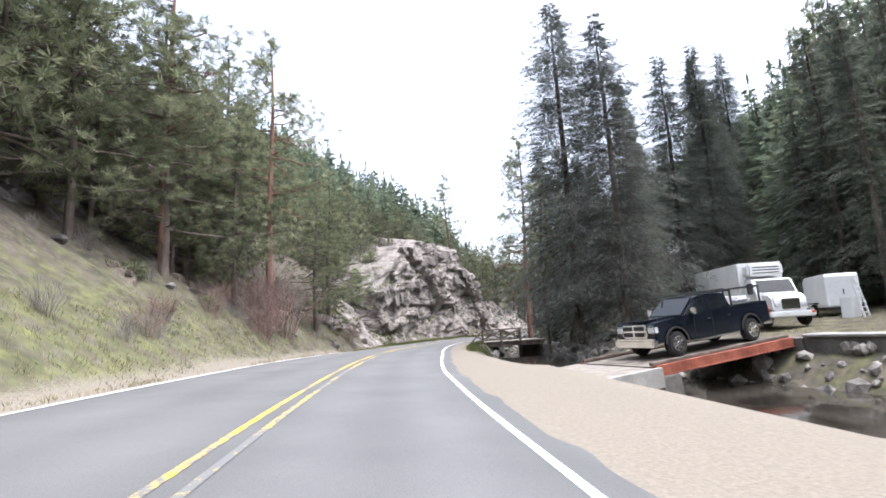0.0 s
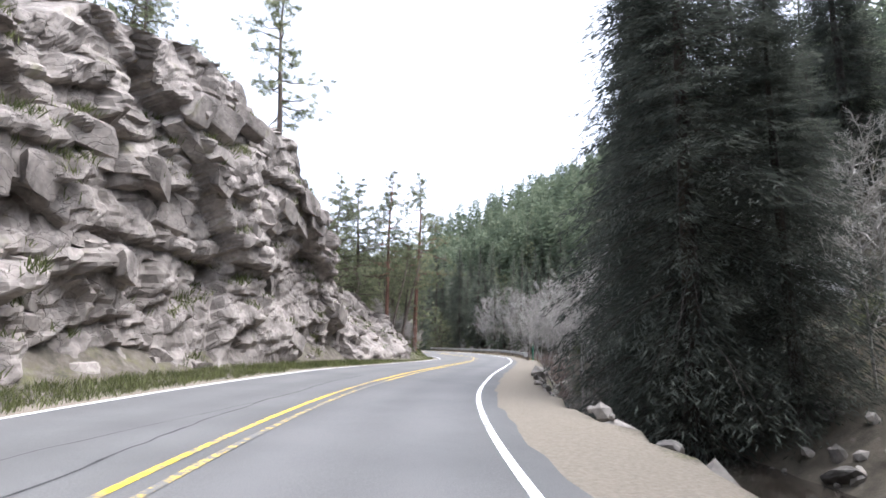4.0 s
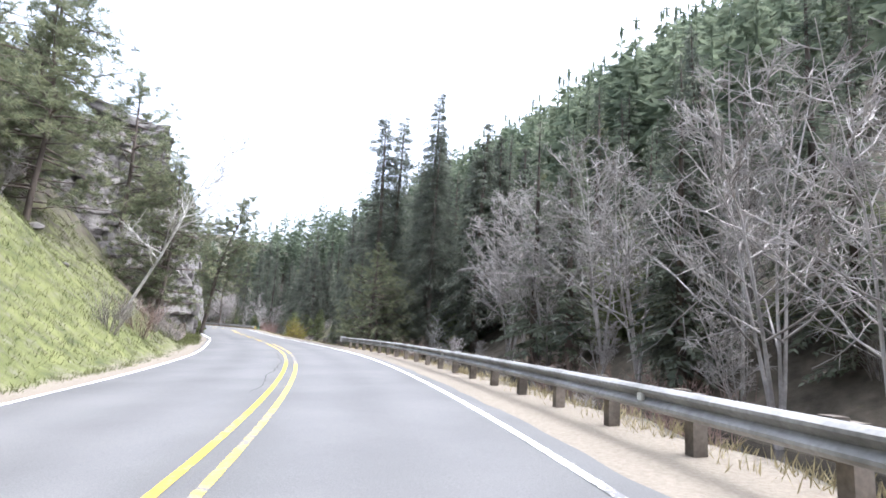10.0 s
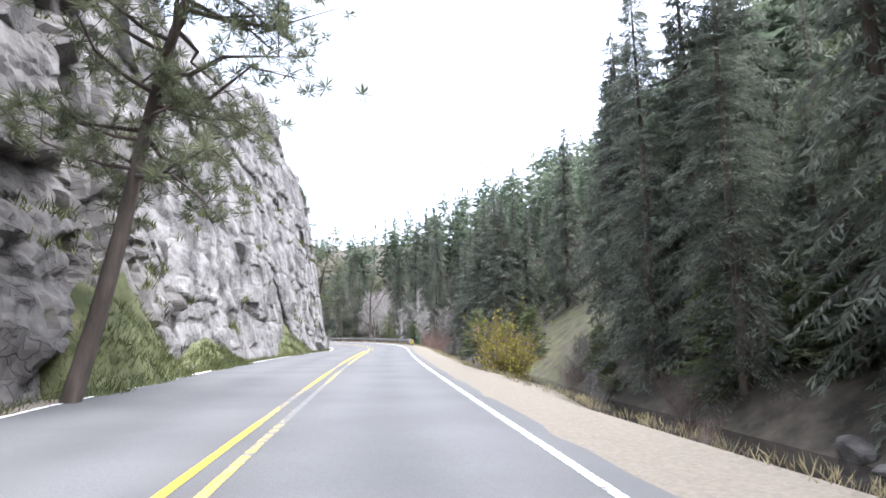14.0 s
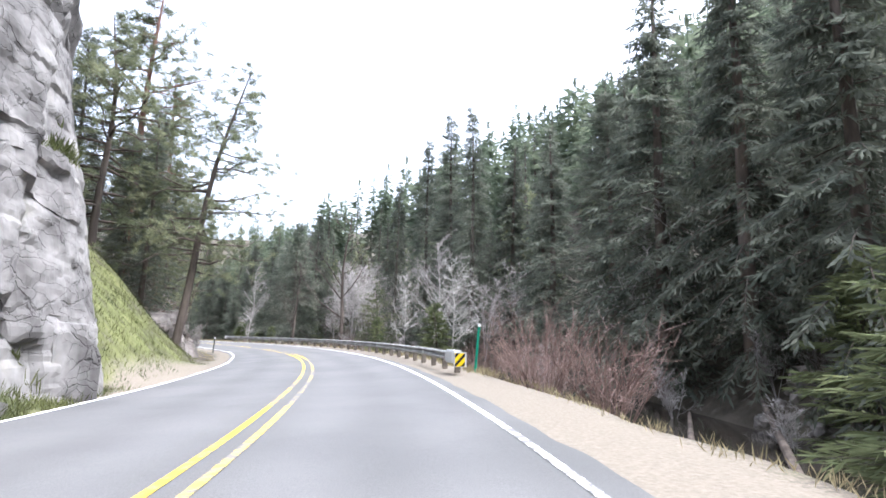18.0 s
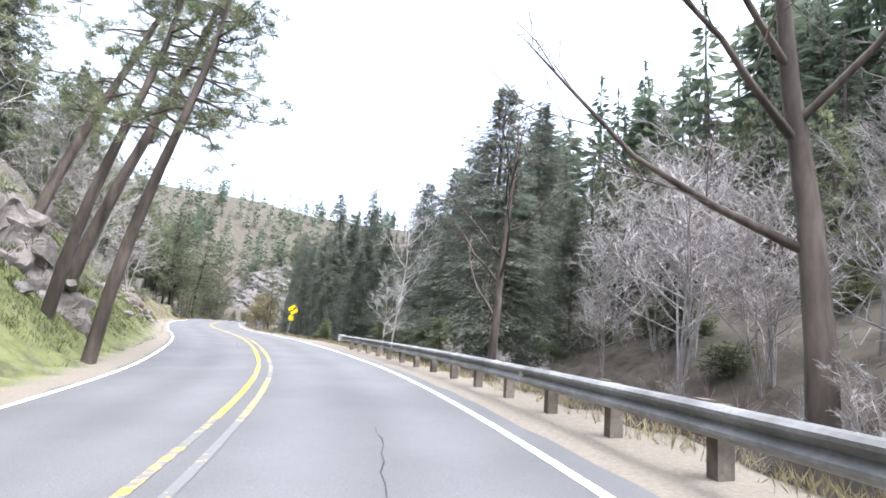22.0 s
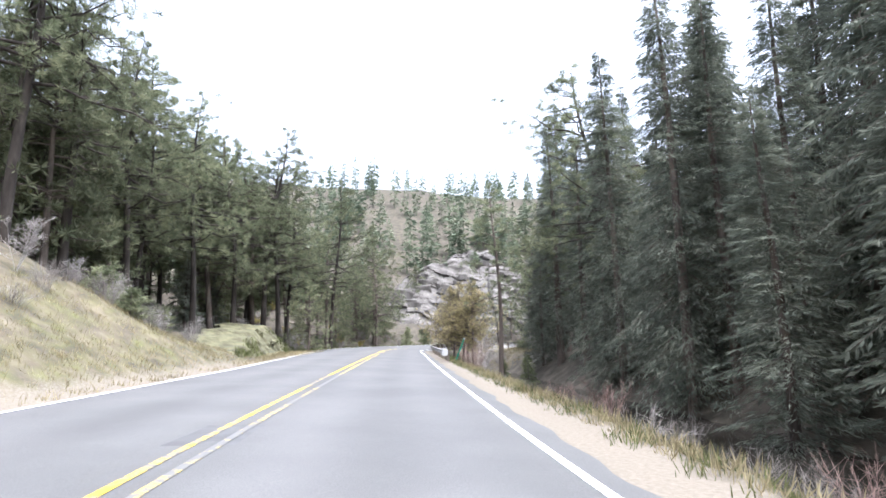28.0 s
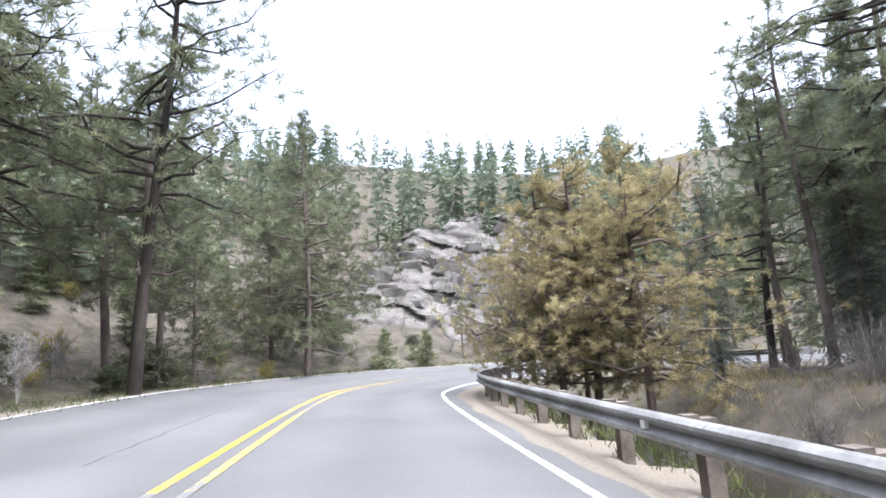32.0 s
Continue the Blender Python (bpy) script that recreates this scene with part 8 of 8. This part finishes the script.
def cargo_trailer():
    x, y = 26.6, 29.2
    root = thing("cargo_trailer", pose(x, y, yard_z(x, y), 0, 0, -112), "white enclosed cargo trailer beside the box truck", "trailer")
    shell = [(-1.7, 0.5), (-1.7, 2.1), (-1.45, 2.38), (1.6, 2.42), (1.7, 2.3), (1.7, 0.5)]
    part("shell", extrude_profile(shell, -0.85, 0.85, 0.05), M_van, root)
    part("rear_door", boxed((1.695, -0.72, 0.6), (1.72, 0.72, 2.2), 0.008), M_white, root, "white rear door")
    part("door_latch", boxed((1.72, -0.03, 1.2), (1.745, 0.03, 1.5), 0.006), M_plastic, root)
    part("bumper_beam", boxed((1.62, -0.85, 0.38), (1.76, 0.85, 0.5), 0.01), M_plastic, root)
    for y in (-0.95, 0.95):
        wheel(root, -0.1, y, 0.36, 0.2, M_van)
        part("fender", boxed((-0.6, y - 0.14, 0.74), (0.4, y + 0.14, 0.80), 0.02), M_plastic, root)
    part("tongue", beam_between((-1.7, 0, 0.5), (-2.8, 0, 0.45), 0.1, 0.1), M_plastic, root)
    part("tongue_leg", beam_between((-2.7, 0, 0.45), (-2.7, 0, 0.0), 0.07, 0.07), M_plastic, root)


cargo_trailer()


def ladder_stand():
    x, y = 25.0, 26.0
    root = thing("white_ladder", pose(x, y, yard_z(x, y), 0, 0, 20), "white ladder standing against a white cabinet", "ladder")
    for sx in (-0.25, 0.25):
        part("stile", beam_between((sx, -0.5, -0.05), (sx, -0.1, 2.1), 0.06, 0.08), M_white, root)
    for k in range(7):
        t = 0.12 + k * 0.13
        part("rung", beam_between((-0.25, -0.5 + 0.4 * t, 2.1 * t), (0.25, -0.5 + 0.4 * t, 2.1 * t), 0.05, 0.05), M_white, root)
    part("cabinet", boxed((-0.35, -0.05, -0.05), (0.45, 0.55, 1.05), 0.03), M_white, root)


ladder_stand()


def propane_tank():
    x, y = 17.6, 32.2
    root = thing("propane_tank", pose(x, y, yard_z(x, y), 0, 0, 15), "grey-white horizontal propane tank on small feet", "tank")
    bm = bmesh.new()
    rod(bm, (-0.98, 0, 0.62), (0.98, 0, 0.62), 0.38, 0.38, 24)
    es = [e for e in bm.edges if len(e.link_faces) == 2 and e.calc_face_angle(0) > 1.0]
    bmesh.ops.bevel(bm, geom=es, offset=0.27, segments=6, affect="EDGES")
    part("vessel", bm, M_steel_end, root)
    part("valve_dome", boxed((-0.12, -0.12, 0.95), (0.12, 0.12, 1.12), 0.04), M_steel_end, root)
    for sx in (-0.55, 0.55):
        part("foot", boxed((sx - 0.06, -0.3, -0.08), (sx + 0.06, 0.3, 0.32), 0.01), M_concrete, root)


propane_tank()


def motorhome():
    x, y = RV_XY
    z = yard_z(x, y)
    root = thing("motorhome", pose(x, y, z, 0, 0, RV_TURN), "white motorhome with dark windows and roof air unit", "motorhome")
    prof = [(-3.1, 0.5), (-3.15, 1.3), (-2.95, 2.65), (2.2, 2.75), (2.9, 2.5), (3.1, 1.5), (3.1, 0.5)]
    part("body", extrude_profile(prof, -1.12, 1.12, 0.08), M_van, root)
    bm = bmesh.new()
    f = bm.faces.new([bm.verts.new(v) for v in ((-3.165, -0.85, 1.42), (-3.165, 0.85, 1.42), (-3.0, 0.85, 2.4), (-3.0, -0.85, 2.4))])
    r = bmesh.ops.extrude_face_region(bm, geom=[f])
    bmesh.ops.translate(bm, vec=(-0.012, 0, 0), verts=[v for v in r["geom"] if isinstance(v, bmesh.types.BMVert)])
    part("rear_window", bm, M_glass_dark, root)
    for y in (-1.13, 1.13):
        for x0, x1 in ((-2.4, -1.7), (-0.6, 0.3), (1.2, 1.9)):
            part("side_window", boxed((x0, y - 0.012, 1.5), (x1, y + 0.012, 2.15), 0.01), M_glass_dark, root)
        part("stripe", boxed((-3.0, y - 0.006, 1.0), (3.0, y + 0.006, 1.12)), M_steel_end, root)
        for x in (-1.7, 2.0):
            wheel(root, x, y * 0.9, 0.38, 0.24, M_van)
    part("roof_air_unit", boxed((-1.6, -0.4, 2.7), (-0.7, 0.4, 3.0), 0.06), M_white, root)
    part("rear_bumper", boxed((-3.3, -1.0, 0.45), (-3.1, 1.0, 0.62), 0.03), M_plastic, root)
    for y in (-0.9, 0.9):
        part("tail_light", boxed((-3.17, y - 0.08, 0.85), (-3.13, y + 0.08, 1.15), 0.01), M_orange, root)


RV_XY, RV_TURN = (37.0, 68.5), 63
motorhome()


def cabin():
    x, y = 49.7, 78.4
    root = thing("cabin", pose(x, y, yard_z(x, y) - 0.9, 0, 0, -18), "brown board cabin with pale roof among the trees", "house")
    part("wall", boxed((-4.5, -3.2, 0), (4.5, 3.2, 3.0), 0.03), M_wallboard, root)
    roof = [(-3.7, 2.95), (0, 5.0), (3.7, 2.95), (3.7, 3.15), (0, 5.22), (-3.7, 3.15)]
    bm = extrude_profile(roof, -5.0, 5.0)
    part("roof", bm, M_steel_end, root, "pale metal roof", Matrix.Rotation(radians(90), 4, "Z"))
    for x0 in (-3.0, 1.2):
        w = part("window", boxed((x0, -3.26, 1.0), (x0 + 1.3, -3.19, 2.2), 0.01), M_white, root)
        part("pane", boxed((x0 + 0.08, -3.275, 1.08), (x0 + 1.22, -3.262, 2.12)), M_glass_dark, w)
    part("door", boxed((-0.8, -3.26, 0.1), (0.2, -3.19, 2.15), 0.01), M_timber, root)


cabin()
